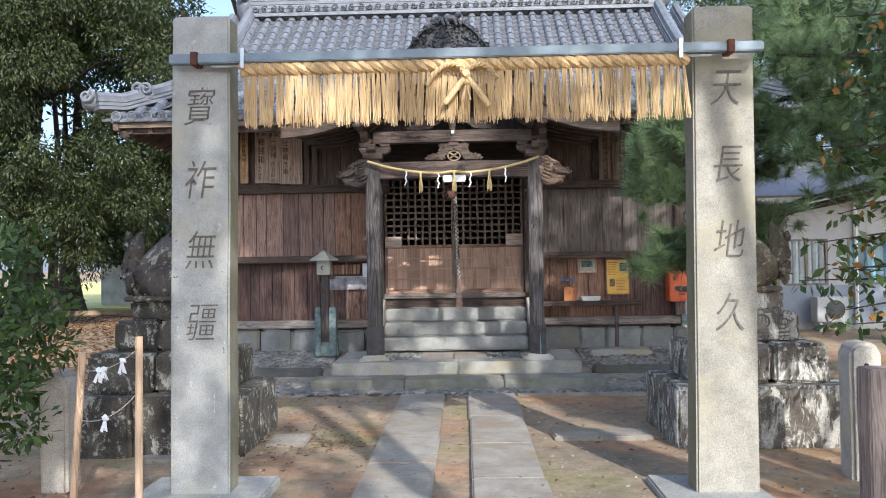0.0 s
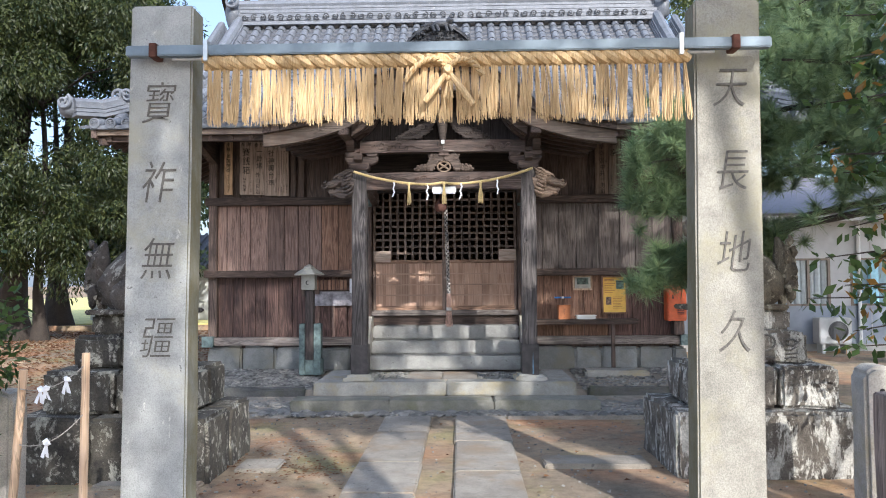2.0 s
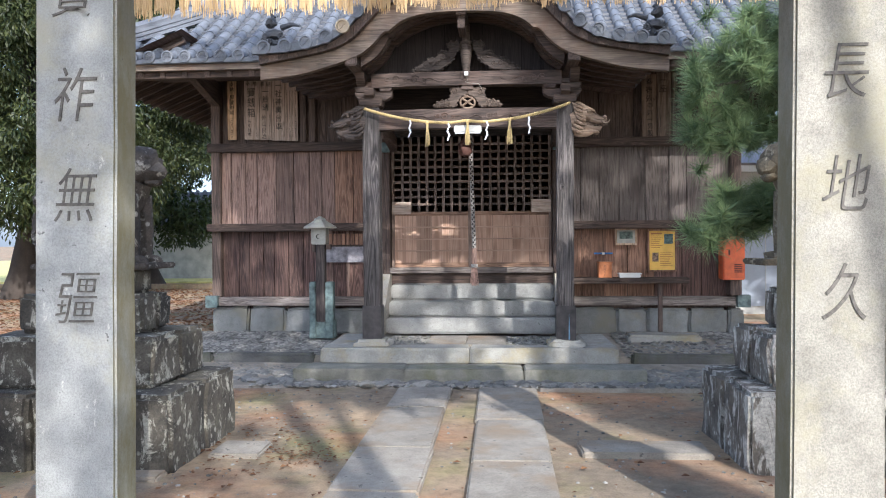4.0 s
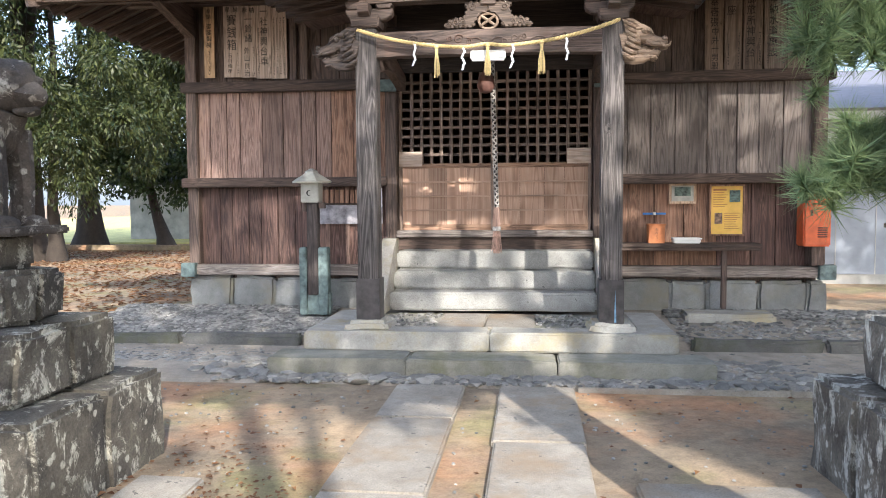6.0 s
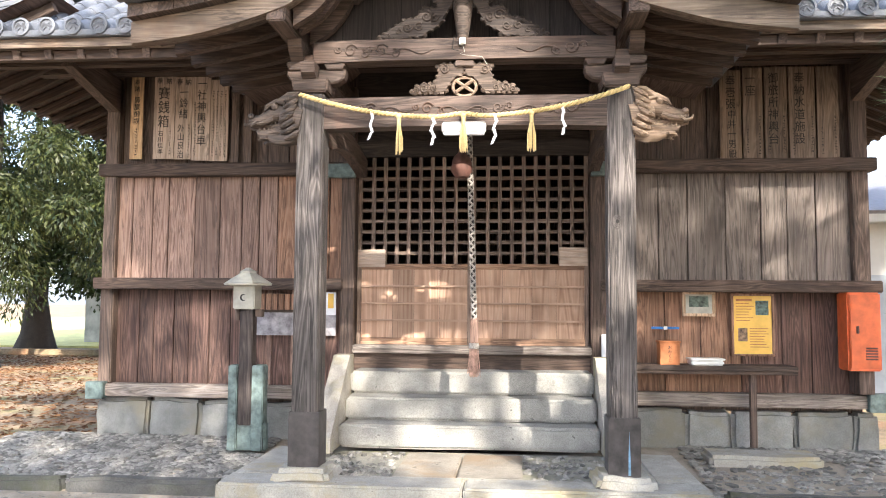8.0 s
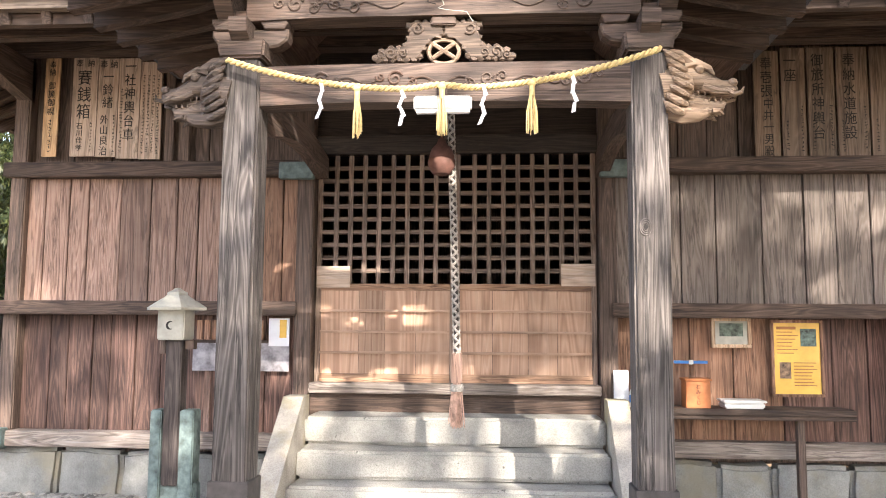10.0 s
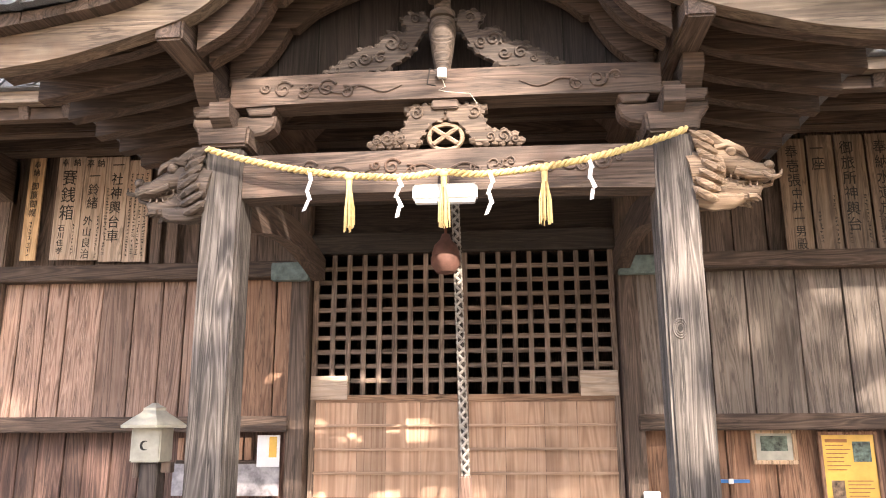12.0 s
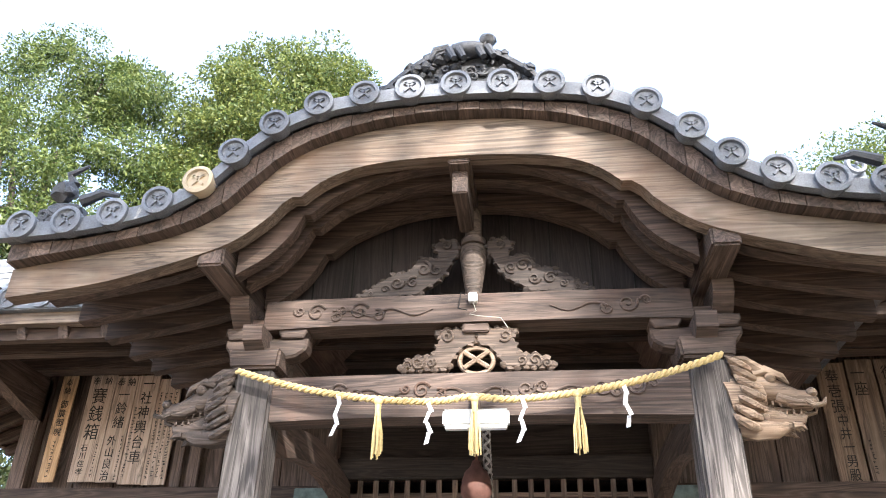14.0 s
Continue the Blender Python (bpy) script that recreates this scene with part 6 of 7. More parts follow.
def guardian(cx, cy, z, s, label, mat):
    """A seated stone lion-dog; s: the way along x that it faces."""
    bm = bmesh.new()
    X = lambda a, y, h: (cx + s * a, cy + y, z + h)
    lump_ball(bm, X(-0.2, 0, 0.2), 0.2, 1, 0.2, 3, (1.0, 0.85, 1.0))
    tube([X(-0.22, 0, 0.24), X(-0.05, 0, 0.4), X(0.12, 0, 0.5), X(0.18, 0, 0.6)], [0.17, 0.17, 0.15, 0.12], 12, bm)
    lump_ball(bm, X(0.2, 0, 0.68), 0.14, 5, 0.2, 3, (1.1, 0.95, 0.95))
    lump_ball(bm, X(0.31, 0, 0.64), 0.085, 6, 0.2, 2, (1.0, 1.1, 0.8))
    lump_ball(bm, X(0.3, 0, 0.57), 0.06, 8, 0.2, 2, (1.0, 1.1, 0.5))
    for y in (-0.1, 0.1):
        tube([X(0.17, y, 0.48), X(0.2, y, 0.25), X(0.2, y, 0.07)], [0.075, 0.055, 0.05], 9, bm)
        lump_ball(bm, X(0.24, y, 0.045), 0.06, 3, 0.3, 2, (1.3, 0.9, 0.75))
        lump_ball(bm, X(-0.1, y * 1.5, 0.14), 0.14, 4, 0.2, 2, (1.1, 0.55, 1.0))
        lump_ball(bm, X(0.02, y * 1.6, 0.045), 0.06, 3, 0.3, 2, (1.5, 0.8, 0.75))
        lump_ball(bm, X(0.16, y * 1.15, 0.78), 0.04, 3, 0.3, 2, (1.0, 0.6, 1.2))
        lump_ball(bm, X(0.28, y * 0.6, 0.73), 0.035, 3, 0.1, 2)
        for k in range(9):
            lump_ball(bm, X(0.1 - 0.07 * math.sin(k), y * (0.9 + 0.4 * math.cos(k * 1.7)), 0.75 - 0.035 * k), 0.05, k, 0.35, 1)
    for k in range(7):
        lump_ball(bm, X(-0.02 - 0.03 * k, 0.03 * math.sin(k * 2), 0.62 - 0.05 * k), 0.06, k + 20, 0.35, 1)
    tube([X(-0.36, 0, 0.12), X(-0.42, 0, 0.3), X(-0.4, 0, 0.45), X(-0.36, 0, 0.58)], [0.07, 0.1, 0.075, 0.015], 9, bm)
    for k in range(5):
        lump_ball(bm, X(-0.44 + 0.02 * (k % 2), 0.05 * math.sin(k * 2.3), 0.14 + 0.08 * k), 0.055, k + 40, 0.4, 1)
    for k in range(16):
        a = k * 2.4
        lump_ball(bm, X(-0.43 + 0.05 * math.cos(a), -0.02 + 0.06 * math.sin(a), 0.1 + 0.03 * k), 0.055 - 0.0018 * k, k + 60, 0.5, 2, (0.75, 0.75, 1.5))
        scroll(bm, (cx + s * (0.06 + 0.09 * math.cos(a)), z + 0.45 + 0.022 * k), 0.04, 1.3, 0.015, cy - 0.15 + 0.03 * abs(math.cos(a)), 0.02, -s, a)
    for v in bm.verts:
        v.co += 0.012 * noise.noise_vector(v.co * 14)
    add_box(bm, cx - 0.42, cx + 0.36, cy - 0.22, cy + 0.22, z - 0.0, z + 0.04, 0.01)
    part("guardian_lion_statue", bm, mat, None, label, True, "statue")


guardian(-2.08, 7.42, 1.188, 1, "weathered seated stone guardian lion-dog statue, lichen-spotted", STATUE)
guardian(2.58, 7.66, 1.188, -1, "weathered seated stone guardian lion-dog statue, grey and yellow", STATUE_PALE)

# ---- posts, stakes and cords ----
for x0, x1, y0, h, m, lab in ((2.86, 3.07, 6.15, 0.89, GRANITE, "short granite fence post with a rounded top"), (-2.52, -2.33, 5.95, 0.78, GRANITE, "short granite fence post beside the shrub")):
    b = rough_up(box(x0, x1, y0, y0 + 0.2, -0.05, h, 0.022), 0.006, 5, x0, 3)
    for v in b.verts:
        if v.co.z > h - 0.06:
            v.co.z -= 0.05 * (abs(v.co.x - (x0 + x1) / 2) / 0.1) ** 3
    fp = part("fence_post", b, m, None, lab, True, "post")
part("bolt_hole", tube([(2.960, 6.14, 0.740), (2.960, 6.16, 0.740)], 0.014, 10), INK, bpy.data.objects["fence_post"])
PINK_WOOD = wood("wood_pinkish", (0.26, 0.2, 0.17), (0.4, 0.32, 0.275), (0.5, 0.42, 0.37), 2, 0.95, 1.05, 0.8, 1.0, 0.6)
for x0, x1, y0, h, lab in ((2.700, 2.890, 5.6, 0.790, "weathered pinkish wooden fence post"), (-2.62, -2.46, 5.25, 0.72, "weathered grey wooden fence post by the shrub")):
    part("wooden_post", rough_up(box(x0, x1, y0, y0 + 0.16, -0.05, h, 0.01), 0.006, 5, x0, 2), PINK_WOOD if x0 > 0 else POST_GREY, None, lab, False, "post", "", "wooden posts")
for nm, a, b_ in (("a", (-2.07, 5.5, -0.05), (-2.0, 5.5, 0.96)), ("b", (-1.665, 5.5, -0.05), (-1.655, 5.5, 1.05))):
    part("wooden_stake", tube([a, tuple((Vector(a) + Vector(b_)) / 2), b_], [0.024, 0.024, 0.022], 10), STAKE, None, "slim pale peeled wooden stake in the ground", True, "stake", "", "peeled stakes")
for z0, z1, dip in ((0.86, 0.98, 0.05), (0.56, 0.72, 0.06)):
    cord = thing("cord", (-1.85, 5.5, z0), "thin grey cord tied between stakes with paper strips", "cord")
    f = lambda q: Vector((-2.0 + 0.345 * q, 5.47, z0 + (z1 - z0) * q - dip * 4 * q * (1 - q)))
    part("string", tube([f(i / 12) for i in range(13)], 0.003, 5), ROPE_GREY, cord)
    for q in ((0.35, 0.42, 0.75) if z0 > 0.6 else (0.45,)):
        bm = bmesh.new()
        p0 = f(q)
        lump_ball(bm, (p0.x, 5.46, p0.z), 0.02, q * 9, 0.8, 1, (1.1, 0.7, 0.9))
        for k in range(3):
            a, l = rr.uniform(-0.03, 0.03), rr.uniform(0.05, 0.09)
            qv = [bm.verts.new(c) for c in ((p0.x - 0.006, 5.46, p0.z), (p0.x + 0.006, 5.455, p0.z), (p0.x + a + 0.013, 5.452 + 0.006 * k, p0.z - l), (p0.x + a - 0.009, 5.458 + 0.006 * k, p0.z - l * 0.9))]
            bm.faces.new(qv)
        part("paper_strip", bm, PAPER, cord, "white paper strip")

# ---- leaves and trees ----
nrng = np.random.default_rng(5)


def leaf_cloud(centres, per, size, droop=0.3, aspect=0.45, up=0.5):
    """Many small diamond leaves round the given clump centres; returns vertex and face arrays."""
    c = np.repeat(np.array([q[:3] for q in centres], float), per, axis=0)
    r = np.repeat(np.array([q[3] for q in centres], float), per)
    n = len(c)
    d = nrng.normal(size=(n, 3))
    d /= np.linalg.norm(d, axis=1, keepdims=True)
    p = c + d * (r * nrng.uniform(0.25, 1.0, n) ** 0.6)[:, None] * np.array([1, 1, 0.75])
    axis = d * 0.7 + nrng.normal(size=(n, 3)) * 0.6 + np.array([0, 0, -droop])
    axis /= np.linalg.norm(axis, axis=1, keepdims=True)
    nor = nrng.normal(size=(n, 3)) * 0.7 + np.array([0, 0, up])
    side = np.cross(axis, nor)
    side /= np.linalg.norm(side, axis=1, keepdims=True) + 1e-9
    s = size * nrng.uniform(0.6, 1.3, n)[:, None]
    v = np.stack([p, p + axis * s * 0.5 + side * s * aspect * 0.5, p + axis * s, p + axis * s * 0.5 - side * s * aspect * 0.5], 1).reshape(-1, 3)
    f = np.arange(n * 4).reshape(-1, 4)
    return v, f


def cloud_part(name, v, f, mat, parent, label="", kind="stuff"):
    me = bpy.data.meshes.new(name)
    o = np.array(origin(parent)) if parent else np.zeros(3)
    me.from_pydata((v - o).tolist(), [], f.tolist())
    me.materials.append(mat)
    ob = new(name, me)
    if parent:
        ob.parent = parent
    return tagged(ob, label, "", "", kind if parent is None else "")


def tree(name, base, height, trunk_r, crown, clumps, per, leaf_size, mat, label, lean=(0, 0), clump_r=(0.5, 1.0), droop=0.3, limbs=7, seed=1, aspect=0.45, flare=1.0):
    """crown: centre x, y, z and three radii. A tapered trunk, limbs to some clumps and a crown of leaf clumps."""
    r = random.Random(seed)
    t = thing(name, base, label, "tree")
    bx, by, bz = base
    top = Vector((bx + lean[0], by + lean[1], height * 0.85))
    n = 8
    at = [0.0, 0.05] + [i / (n - 1) for i in range(1, n)]
    pts = [Vector(base).lerp(top, at[i]) + Vector((0.12 * math.sin(i * 1.3 + seed), 0.1 * math.cos(i * 1.7 + seed), 0)) * (i > 1) - Vector((0, 0, 0.1)) * (i == 0) for i in range(n + 1)]
    rad = [trunk_r * (1 - 0.8 * i / n) * (1 + flare * (1.0, 0.45, 0.12)[i] if i < 3 else 1) for i in range(n + 1)]
    bm = tube(pts, rad, 10)
    part("trunk", rough_up(bm, 0.03, 2.5, seed), BARK, t, "", True)
    cs = []
    while len(cs) < clumps:
        d = Vector((r.gauss(0, 1), r.gauss(0, 1), r.gauss(0, 1))).normalized() * r.uniform(0.35, 1.0) ** 0.5
        p = Vector((crown[0] + d.x * crown[3], crown[1] + d.y * crown[4], crown[2] + d.z * crown[5]))
        if noise.noise(p * 0.45 + Vector((seed, 0, 0))) > -0.22:
            cs.append((p.x, p.y, p.z, r.uniform(*clump_r)))
    for k in range(limbs):
        c = Vector(cs[k * len(cs) // limbs][:3])
        s0 = pts[r.randint(n // 2 - 1, n - 1)]
        m = s0.lerp(c, 0.5) + Vector((0, 0, 0.3))
        part("limb", tube([s0, m, c], [trunk_r * 0.35, trunk_r * 0.2, trunk_r * 0.06], 7), BARK, t, "", True)
    v, f = leaf_cloud(cs, per, leaf_size, droop, aspect)
    cloud_part("crown", v, f, mat, t)
    return t


# left and behind
LEAF_SPRAY = leaf("leaf_spray", (0.014, 0.03, 0.011), (0.09, 0.105, 0.03))
tree("camphor_tree", (-13.1, 27, 0), 12, 0.34, (-12.0, 26.0, 7.4, 4.8, 2.6, 5.2), 240, 230, 0.18, LEAF_DARK, "large dark evergreen tree with a flared trunk", (0.4, 0), (0.5, 0.95), 0.6, 8, 1, 0.4, 0.9)
tree("cedar_tree", (-10.5, 21.2, 0), 10, 0.14, (-9.3, 20.2, 5.5, 3.4, 2.2, 4.0), 280, 420, 0.125, LEAF_SPRAY, "dense dark green conifer with drooping sprays", (0, 0), (0.35, 0.7), 1.0, 6, 2, 0.3)
tree("evergreen_tree", (-10.6, 27, 0), 8, 0.17, (-10.2, 26.4, 4.3, 2.6, 1.7, 3.0), 130, 170, 0.17, LEAF_DARK, "slim leaning evergreen tree with dark leaves", (-2.0, 0), (0.5, 0.9), 0.5, 6, 3)
tree("evergreen_tree", (-14.0, 20, 0), 12, 0.4, (-13.5, 19, 6.0, 3.8, 3, 5.5), 95, 120, 0.19, LEAF_DARK, "large dark evergreen tree at the edge of the grounds", (0, 0), (0.6, 1.1), 0.5, 7, 4)
tree("broadleaf_tree", (-11.5, 21.5, 0), 15, 0.35, (-10.6, 20.9, 11.0, 3.8, 2.4, 4.2), 400, 460, 0.095, LEAF_GROVE, "tall broadleaf tree with sunlit yellow-green crown", (0.5, 0), (0.35, 0.7), 0.3, 8, 5)
tree("broadleaf_tree", (-5.0, 22.5, 0), 15, 0.3, (-5.2, 21.4, 12.2, 2.6, 1.8, 2.9), 260, 430, 0.095, LEAF_LIGHT, "tall broadleaf tree behind the hall roof", (0, 0), (0.3, 0.65), 0.3, 7, 6)
tree("broadleaf_tree", (9.5, 22.0, 0), 11, 0.3, (8.2, 21.2, 8.9, 3.3, 2.2, 2.6), 180, 520, 0.08, LEAF_LIGHT, "tall broadleaf tree with yellowing crown", (0, 0), (0.5, 0.9), 0.3, 7, 7)
tree("broadleaf_tree", (8.8, 13.0, 0), 8.5, 0.25, (7.4, 12.6, 5.4, 2.9, 2.2, 2.5), 120, 130, 0.14, LEAF_MID, "broadleaf tree with green and ochre leaves", (-0.8, 0), (0.4, 0.8), 0.3, 7, 8)
# the grove that shades the forecourt from behind
for x, y, h, seed, thick in ((5.7, -1.7, 13, 11, 30), (9.0, -2.0, 15.5, 17, 18), (1.3, -5.5, 13, 12, 44), (-1.0, -8.0, 13, 14, 42), (12.2, 7.0, 12, 15, 60)):
    tree("grove_tree", (x, y, 0), h, 0.3, (x, y, h * 0.72, 3.0, 3.0, h * 0.25), thick, 80, 0.32, LEAF_MID, "tall leafy tree of the grove round the forecourt", (0, 0), (0.5, 0.95), 0.3, 6, seed)
tree("grove_tree", (2.7, -0.9, 0), 13, 0.16, (2.4, -0.1, 9.4, 2.0, 2.0, 2.6), 24, 90, 0.3, LEAF_MID, "slim tall leafy tree of the grove", (0, 0), (0.5, 0.9), 0.3, 5, 16)

# shrub at the left of the path
cs = []
for k in range(46):
    a, q = rr.uniform(0, 6.28), rr.uniform(0, 1) ** 0.5
    cs.append((-2.72 + 0.5 * q * math.cos(a), 5.6 + 0.5 * q * math.sin(a), rr.uniform(0.35, 1.65), 0.17))
shrub = thing("shrub", (-2.85, 5.6, 0), "dense glossy green citrus-like shrub", "shrub")
for k in range(5):
    a = k * 1.3
    part("stem", tube([(-2.85, 5.6, -0.05), (-2.85 + 0.15 * math.cos(a), 5.6 + 0.15 * math.sin(a), 0.5), (-2.85 + 0.4 * math.cos(a), 5.6 + 0.35 * math.sin(a), 1.2)], [0.02, 0.015, 0.006], 6), BARK, shrub)
v, f = leaf_cloud(cs, 90, 0.075, 0.1, 0.42, 0.8)
cloud_part("foliage", v, f, LEAF_MID, shrub)
for (x, z) in ((-2.62, 1.62), (-2.66, 1.4)):
    v, f = leaf_cloud([(x + 0.03 * k, 5.4, z + 0.018 * k, 0.03) for k in range(5)], 6, 0.07, -0.2, 0.45, 1.0)
    cloud_part("young_shoot", v, f, LEAF_LIGHT, shrub)

# pine with needle tufts
pine = thing("pine_tree", (6.0, 9.9, 0), "old pine tree with long layered branches of needle tufts", "tree")
part("trunk", rough_up(tube([(6.0, 9.9, -0.1), (5.9, 9.7, 1.2), (5.5, 9.5, 2.4), (5.3, 9.3, 3.6), (4.8, 9.3, 5.0)], [0.2, 0.16, 0.14, 0.11, 0.06], 10), 0.03, 4), BARK, pine, "", True)
tufts = []
for (a, b_, cnt, spread) in (((5.5, 9.5, 2.3), (2.02, 8.1, 1.42), 66, 0.13), ((5.5, 9.5, 2.4), (2.2, 8.2, 1.52), 60, 0.16), ((5.5, 9.5, 2.6), (2.0, 8.1, 2.1), 76, 0.15), ((5.5, 9.4, 2.9), (2.05, 8.1, 2.45), 84, 0.2), ((5.4, 9.3, 3.2), (2.25, 8.2, 2.75), 80, 0.24), ((5.4, 9.3, 3.3), (3.0, 7.6, 3.2), 60, 0.36), ((5.4, 9.3, 3.2), (3.3, 7.9, 2.5), 80, 0.42), ((5.4, 9.3, 3.0), (3.7, 7.5, 2.15), 70, 0.42), ((5.2, 9.3, 4.0), (3.8, 7.5, 2.95), 90, 0.5), ((5.0, 9.3, 4.6), (3.3, 8.2, 3.8), 80, 0.5), ((5.4, 9.3, 3.2), (4.5, 8.0, 2.5), 90, 0.55), ((5.0, 9.3, 4.6), (4.5, 8.0, 3.7), 90, 0.55)):
    a, b_ = Vector(a), Vector(b_)
    m = a.lerp(b_, 0.55) + Vector((0, 0, 0.12))
    part("branch", tube([a, m, b_], [0.05, 0.03, 0.01], 7), BARK, pine, "", True)
    for k in range(cnt):
        q = 0.62 + 0.42 * (k + 0.5) / cnt
        tufts.append((a.lerp(b_, q) + Vector((rr.gauss(0, spread * 0.6), rr.gauss(0, spread * 0.6), rr.gauss(0.03, spread * 0.5))), rr.uniform(0.14, 0.19)))
vv, ff = [], []
for c, ln_ in tufts:
    ax = Vector((rr.uniform(-1, 0.2), rr.uniform(-0.8, 0.3), rr.uniform(0.1, 1.0))).normalized()
    for k in range(130):
        d = (ax * rr.uniform(-0.1, 1.0) + Vector((rr.gauss(0, 0.6), rr.gauss(0, 0.6), rr.gauss(0, 0.6)))).normalized()
        s = d.orthogonal().normalized() * 0.0042
        b0 = c + ax * rr.uniform(-0.05, 0.05)
        i0 = len(vv)
        vv += [b0 - s, b0 + s, b0 + d * ln_ * rr.uniform(0.7, 1.1)]
        ff.append((i0, i0 + 1, i0 + 2))
cloud_part("needles", np.array([tuple(q) for q in vv]), np.array(ff), NEEDLE, pine)

# broadleaf twigs hanging in at the right
twig = thing("broadleaf_sapling", (4.3, 6.6, 0), "slender broadleaf sapling with green and ochre leaves", "sapling")
part("stem", tube([(3.95, 6.7, -0.05), (3.85, 6.6, 1.2), (3.65, 6.5, 2.2), (3.7, 6.5, 3.2)], [0.05, 0.04, 0.028, 0.01], 8), BARK, twig, "", True)
ends = []
for k in range(26):
    z0 = 0.9 + 0.095 * k
    e = Vector((3.8 - rr.uniform(0.3, 1.1), 6.45 + rr.uniform(-0.4, 0.3), z0 + rr.uniform(-0.25, 0.15)))
    s0 = Vector((3.75, 6.5, z0))
    part("twig", tube([s0, s0.lerp(e, 0.5) + Vector((0, 0, 0.06)), e], [0.012, 0.008, 0.003], 5), BARK, twig)
    for q in (0.45, 0.6, 0.75, 0.88, 1.0):
        p0 = s0.lerp(e, q)
        ends.append((p0.x, p0.y, p0.z, 0.07))
v, f = leaf_cloud(ends, 6, 0.09, 0.5, 0.5, 0.6)
cloud_part("foliage", v, f, LEAF_MID, twig)
v, f = leaf_cloud(ends[::4], 4, 0.09, 0.5, 0.5, 0.6)
cloud_part("yellow_foliage", v, f, leaf("leaf_ochre", (0.2, 0.12, 0.02), (0.4, 0.2, 0.04)), twig, "ochre leaves")

# ---- house at the right ----
hs = thing("house", (9.5, 17.5, 0), "low white and pale blue prefabricated house", "house")
HY = 17.0
for x0, x1, z0, z1, m in ((4.6, 16, 0.15, 0.9, HOUSE_BLUE), (4.6, 16, 1.84, 2.6, HOUSE_WALL), (4.6, 6.8, 0.9, 1.84, HOUSE_BLUE), (7.66, 8.05, 0.9, 1.84, HOUSE_WALL), (10.2, 16, 0.9, 1.84, HOUSE_WALL)):
    part("wall", box(x0, x1, HY, HY + 0.15, z0, z1), m, hs)
part("side_wall", box(4.6, 4.75, HY + 0.15, 22, 0.15, 2.6), HOUSE_BLUE, hs)
part("plinth", box(4.62, 16, HY + 0.02, HY + 0.14, -0.05, 0.15), PLASTER, hs)
part("fascia", box(4.3, 16.3, HY - 0.45, HY - 0.4, 2.55, 2.7, 0.01), HOUSE_WALL, hs)
part("roof", prism_x([(HY - 0.5, 2.7), (HY + 5, 4.1), (HY + 5, 4.0), (HY - 0.4, 2.62)], 4.2, 16.4), plain("house_roof", (0.2, 0.2, 0.23), 0.6), hs)
part("eave_soffit", box(4.3, 16.3, HY - 0.4, HY, 2.57, 2.6), HOUSE_WALL, hs)
for x0, x1 in ((6.8, 7.66), (8.05, 10.2)):
    w = part("window", box(x0 + 0.03, x1 - 0.03, HY + 0.1, HY + 0.11, 0.92, 1.82), GLASS_DIM, hs)
    for a, b_, c, d in ((x0, x1, 0.9, 0.94), (x0, x1, 1.8, 1.84), (x0, x0 + 0.05, 0.94, 1.8), (x1 - 0.05, x1, 0.94, 1.8), ((x0 + x1) / 2 - 0.025, (x0 + x1) / 2 + 0.025, 0.94, 1.8)):
        part("frame_bar", box(a, b_, HY - 0.01, HY + 0.09, c, d), plain("bronze_frame", (0.2, 0.17, 0.14), 0.4, 0.4), w)
    for k in range(6):
        part("curtain", tube([(x0 + 0.1 + (x1 - x0 - 0.2) * k / 5, HY + 0.085, 0.94), (x0 + 0.1 + (x1 - x0 - 0.2) * k / 5, HY + 0.085, 1.81)], 0.07 if x0 < 8 else 0.1, 8), CURTAIN if x0 < 8 else plain("blue_curtain", (0.35, 0.62, 0.75), 0.7), w)
for x in (5.3, 5.9, 6.5, 8.45, 12):
    part("wall_joint", box(x - 0.006, x + 0.006, HY - 0.006, HY, 0.15, 2.55), PLASTER, hs)
part("down_pipe", tube([(8.2, HY - 0.05, 0.1), (8.2, HY - 0.05, 2.7)], 0.04, 8), WHITE, hs, "", True)
ac = thing("air_conditioner_unit", (7.85, 16.7, 0), "white outdoor air-conditioning unit with a round fan grille", "air conditioner")
part("casing", box(7.22, 7.84, 16.55, 16.85, 0.18, 0.68, 0.015), plain("casing_ivory", (0.52, 0.53, 0.52), 0.4, 0, 0.06), ac)
part("grille", lathe(0, 0, [(0.19, 0), (0.19, 0.012), (0.0, 0.013)], 22), plain("grille_grey", (0.05, 0.052, 0.055), 0.5), ac)
g_ = ac.children[-1]
g_.location, g_.rotation_euler = Vector((7.58, 16.545, 0.43)) - origin(ac), (radians(90), 0, 0)
for k in range(6):
    part("grille_ring", tube([(7.58 + (0.03 + 0.03 * k) * math.cos(a), 16.53, 0.43 + (0.03 + 0.03 * k) * math.sin(a)) for a in [2 * math.pi * i / 18 for i in range(19)]], 0.003, 4), plain("grille_wire", (0.18, 0.19, 0.2), 0.5), ac)
for x in (7.28, 7.72):
    part("foot", box(x, x + 0.06, 16.58, 16.82, -0.02, 0.18, 0.005), PALE_STEEL, ac)

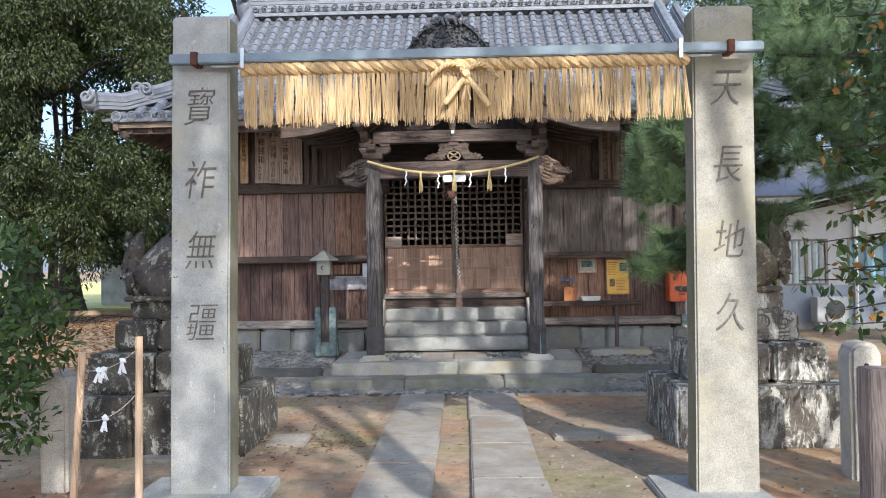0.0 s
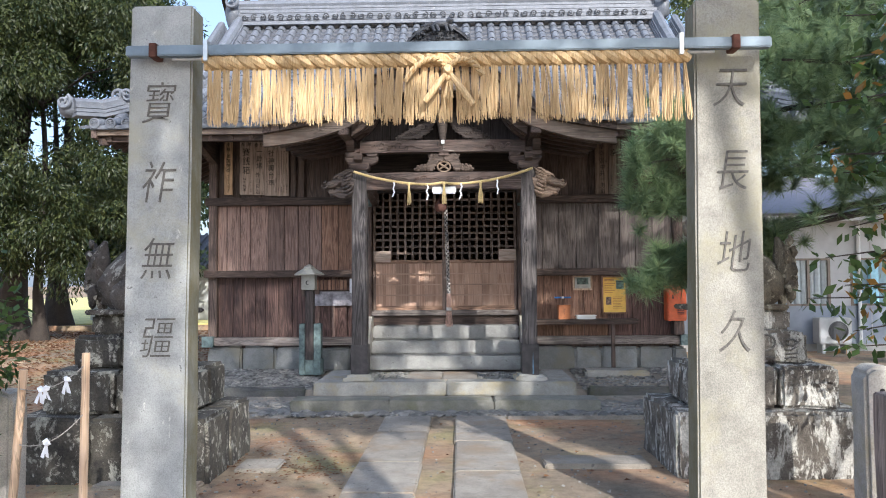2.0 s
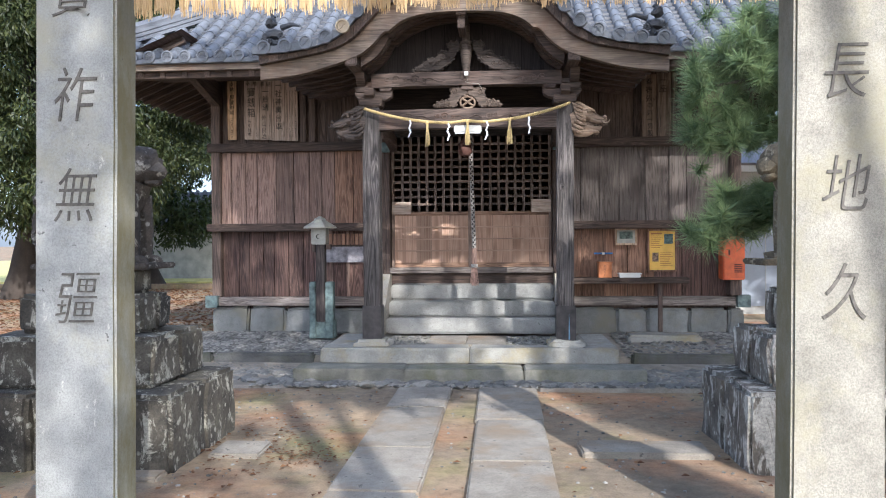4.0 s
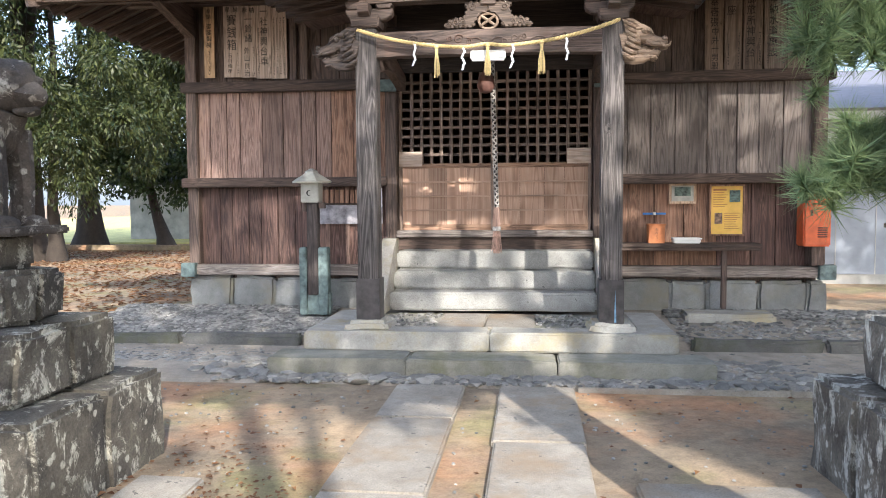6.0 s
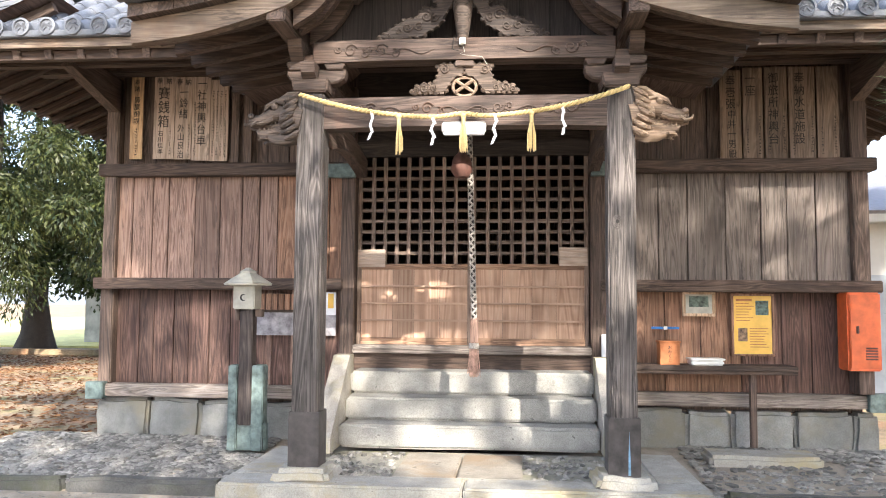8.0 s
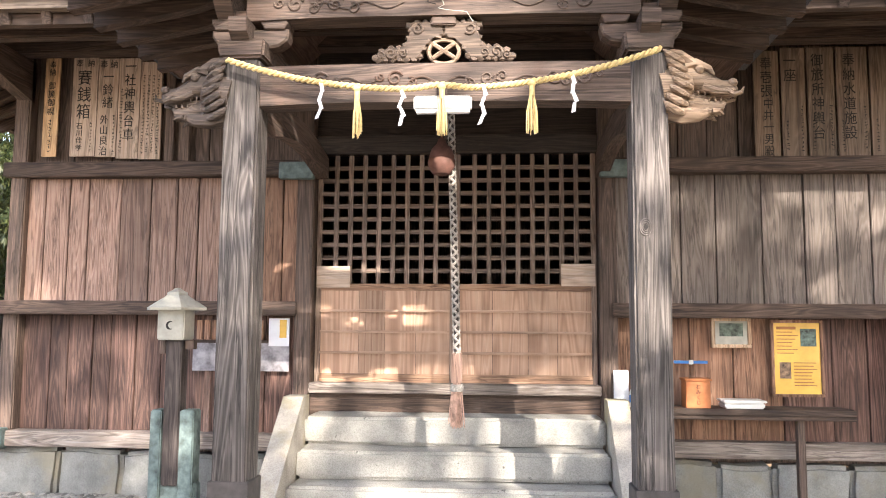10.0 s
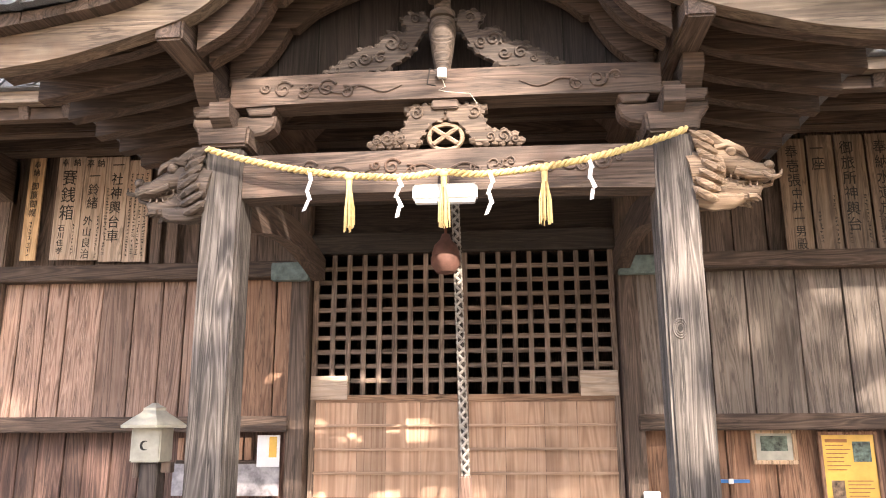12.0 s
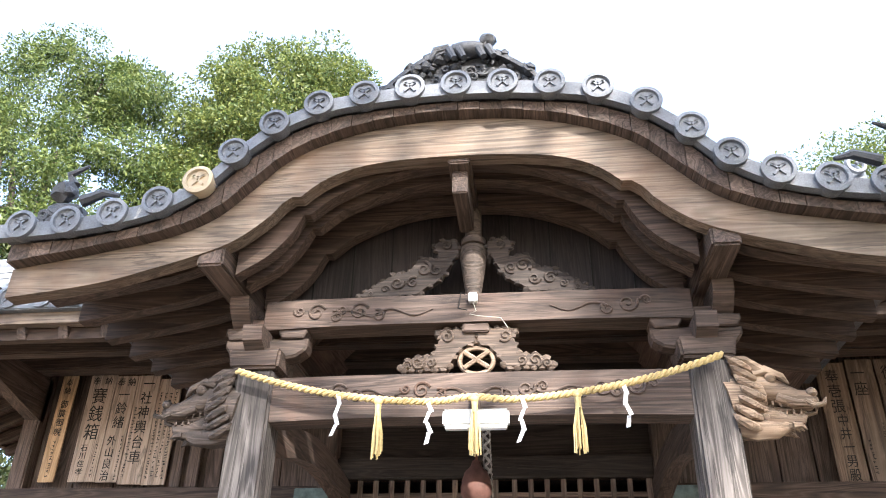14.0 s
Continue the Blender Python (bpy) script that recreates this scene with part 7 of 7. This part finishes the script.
# ---- outbuilding and field at the left ----
ou = thing("outbuilding", (-9, 31, 0), "plastered grey outbuilding under a dark tiled roof", "building")
part("wall", box(-13.9, -3.6, 31.0, 31.2, -0.05, 2.15), PLASTER, ou)
part("side_wall", box(-13.9, -13.7, 31.2, 34.6, -0.05, 2.15), PLASTER, ou)
part("roof", prism_x([(30.3, 2.05), (32.8, 3.4), (35.3, 2.05), (35.3, 1.97), (32.8, 3.3), (30.3, 1.97)], -14.3, -3.3), TILE_DARK, ou)
rt = mesh_of(tube([(0, -1.25, -0.675), (0, 1.25, 0.675)], 0.07, 6), "roof_rib", TILE_DARK)
for k in range(37):
    piece("roof_rib", rt, ou, (-14.15 + 0.295 * k, 31.55, 2.755))
part("field", box(-40, -8.5, 28.6, 90, -0.04, 0.05), FIELD, None, "sunlit yellow-green field beyond the trees", False, "field", "structure")
part("field_bank", rough_up(box(-40, -3.5, 25.3, 25.7, -0.05, 0.14, 0.05), 0.03, 1, 3, 3), SOIL, None, "low earth bank at the edge of the field", True, "bank", "structure")

# ---- cobble apron ----


def bed_height(x, y):
    return 0.012 if y < 10.95 else 0.094 + 0.12 * min(1, (y - 10.95) / 1.3)


part("apron_bed", prism_x([(9.58, -0.02), (9.62, 0.012), (10.93, 0.03), (10.97, 0.1), (12.25, 0.2), (12.4, 0.2), (12.4, -0.05)], -3.9, 4.1), BED, None, "packed earth and mortar bed of the cobble apron", False, "paving", "structure")
for x0, x1 in ((-3.9, -2.7), (-2.69, -1.55), (1.9, 3.0), (3.01, 4.1)):
    part("kerb_stone", rough_up(box(x0, x1, 10.9, 11.02, -0.02, 0.13, 0.025), 0.025, 5, x0, 3), KERB_SHADED, None, "low rough dark kerb stone along the cobble apron", True, "kerb", "structure")
for x0, x1 in ((0.86, 2.3), (2.31, 3.9)):
    part("edging_stone", rough_up(box(x0, x1, 9.55, 9.575, -0.03, 0.016, 0.006), 0.006, 5, x0, 2), SLAB, None, "thin pale stone edging flush with the soil", True, "edging", "structure")
part("foot_stone", rough_up(box(2.0, 2.85, 11.7, 12.05, 0.12, 0.24, 0.03), 0.015, 4, 2, 2), PLATFORM, None, "flat rough foot stone before the shelf", True, "stone")
base_ico = bmesh.new()
bmesh.ops.create_icosphere(base_ico, subdivisions=1, radius=1)
IV = np.array([v.co[:] for v in base_ico.verts])
base_ico.verts.ensure_lookup_table()
IF = np.array([[v.index for v in f.verts] for f in base_ico.faces])
base_ico.free()


def pebbles(n, region, size, height, flat=0.45):
    """Rounded stones strewn over a region; one array of vertices and faces."""
    vs, fs = [], []
    for i in range(n):
        x, y = region()
        s = rr.uniform(*size)
        a = rr.uniform(0, 6.28)
        sc = np.array([s * rr.uniform(0.7, 1.3), s * rr.uniform(0.6, 1.0), s * flat * rr.uniform(0.7, 1.2)])
        p = IV * sc * (1 + nrng.uniform(-0.16, 0.16, (len(IV), 1)))
        c, d = math.cos(a), math.sin(a)
        q = np.stack([p[:, 0] * c - p[:, 1] * d + x, p[:, 0] * d + p[:, 1] * c + y, p[:, 2] + height(x, y)], 1)
        vs.append(q)
        fs.append(IF + len(IV) * i)
    return np.concatenate(vs), np.concatenate(fs)


def apron():
    while True:
        x, y = rr.uniform(-3.9, 4.1), rr.uniform(9.6, 12.24)
        if y < 9.83 and -1.95 < x < 2.5 and rr.random() < 0.6:
            continue
        if y < 10.9 and x > 3.1 - 0.9 * (y - 9.6) / 1.3 + 0.8 * (y > 10.3) or x > 1.9 and y < 11.9 and rr.random() < 0.82:
            continue
        if -1.52 < x < 1.88 and y > 9.83 or (y < 10.9 and x < -1.7 and y < 10.2 - 0.3 * (x + 1.7) * 0):
            continue
        return x, y


v, f = pebbles(9500, apron, (0.016, 0.05), bed_height, 0.4)
apron_bed = bpy.data.objects["apron_bed"]
cob = []
for k in range(12):
    bm = bmesh.new()
    lump_ball(bm, (0, 0, 0), 0.03 + 0.0045 * k, k * 3.1, 0.5, 1, (1.25 - 0.1 * (k % 3), 0.8 + 0.08 * (k % 2), 0.42))
    cob.append(mesh_of(bm, "cobble", COBBLE, True))
for k in range(270):
    y = rr.uniform(9.6, 9.83) if k < 170 else rr.uniform(9.85, 10.5)
    x = rr.uniform(-1.95, 2.5) if k < 170 else rr.choice((rr.uniform(-2.2, -1.55), rr.uniform(1.92, 2.6)))
    piece("cobble", cob[k * 7 % 12], apron_bed, (x, y, 0.018), (rr.uniform(-0.15, 0.15), rr.uniform(-0.15, 0.15), rr.uniform(0, 6.28)))
tagged(cloud_part("cobbles", v, f, COBBLE, None), "flat grey cobbles of the apron round the hall", "cobbles", "", "stuff")
v, f = pebbles(420, lambda: (rr.choice((rr.uniform(-1.0, -0.3), rr.uniform(0.58, 1.36))), rr.uniform(10.5, 11.42)), (0.015, 0.035), lambda x, y: 0.258, 0.6)
tagged(cloud_part("pebbles", v, f, COBBLE, None), "dark small pebbles in the porch bed", "pebbles", "", "stuff")
v, f = pebbles(2600, lambda: (rr.uniform(-5, 5), rr.uniform(2.5, 9.5)), (0.004, 0.016), lambda x, y: ground_height(x, y) - 0.012, 0.6)
tagged(cloud_part("grit", v, f, COBBLE, None), "small stones scattered on the soil", "gravel", "", "stuff")


def dry_leaves(n, region, size):
    c = np.array([region() for _ in range(n)])
    a = nrng.uniform(0, 6.28, n)
    s = nrng.uniform(*size, n)
    z = np.array([ground_height(x, y) for x, y in c]) - 0.004
    vs = []
    for k, (l, w, h) in enumerate(((-0.5, 0, 0.1), (0, 0.28, 0.35), (0.5, 0, 0.2), (0, -0.28, 0.3))):
        vs.append(np.stack([c[:, 0] + s * (l * np.cos(a) - w * np.sin(a)), c[:, 1] + s * (l * np.sin(a) + w * np.cos(a)), z + s * h * nrng.uniform(0.2, 1, n)], 1))
    return np.stack(vs, 1).reshape(-1, 3), np.arange(4 * n).reshape(-1, 4)


sets = [dry_leaves(260, lambda: (rr.gauss(-1.2, 0.3), rr.gauss(7.6, 0.45)), (0.02, 0.05)), dry_leaves(800, lambda: (rr.uniform(-4.5, 4.5), rr.uniform(2.5, 9.5)), (0.02, 0.06)), dry_leaves(14000, lambda: (rr.uniform(-13, -3.7), rr.uniform(9.5, 25)), (0.05, 0.12)), dry_leaves(150, lambda: (rr.gauss(-0.75, 0.18), rr.gauss(7.3, 0.15)), (0.02, 0.04))]
for v, f in sets:
    tagged(cloud_part("fallen_leaves", v, f, DRY_LEAF, None), "dry brown fallen leaves on the soil", "leaves", "", "stuff")
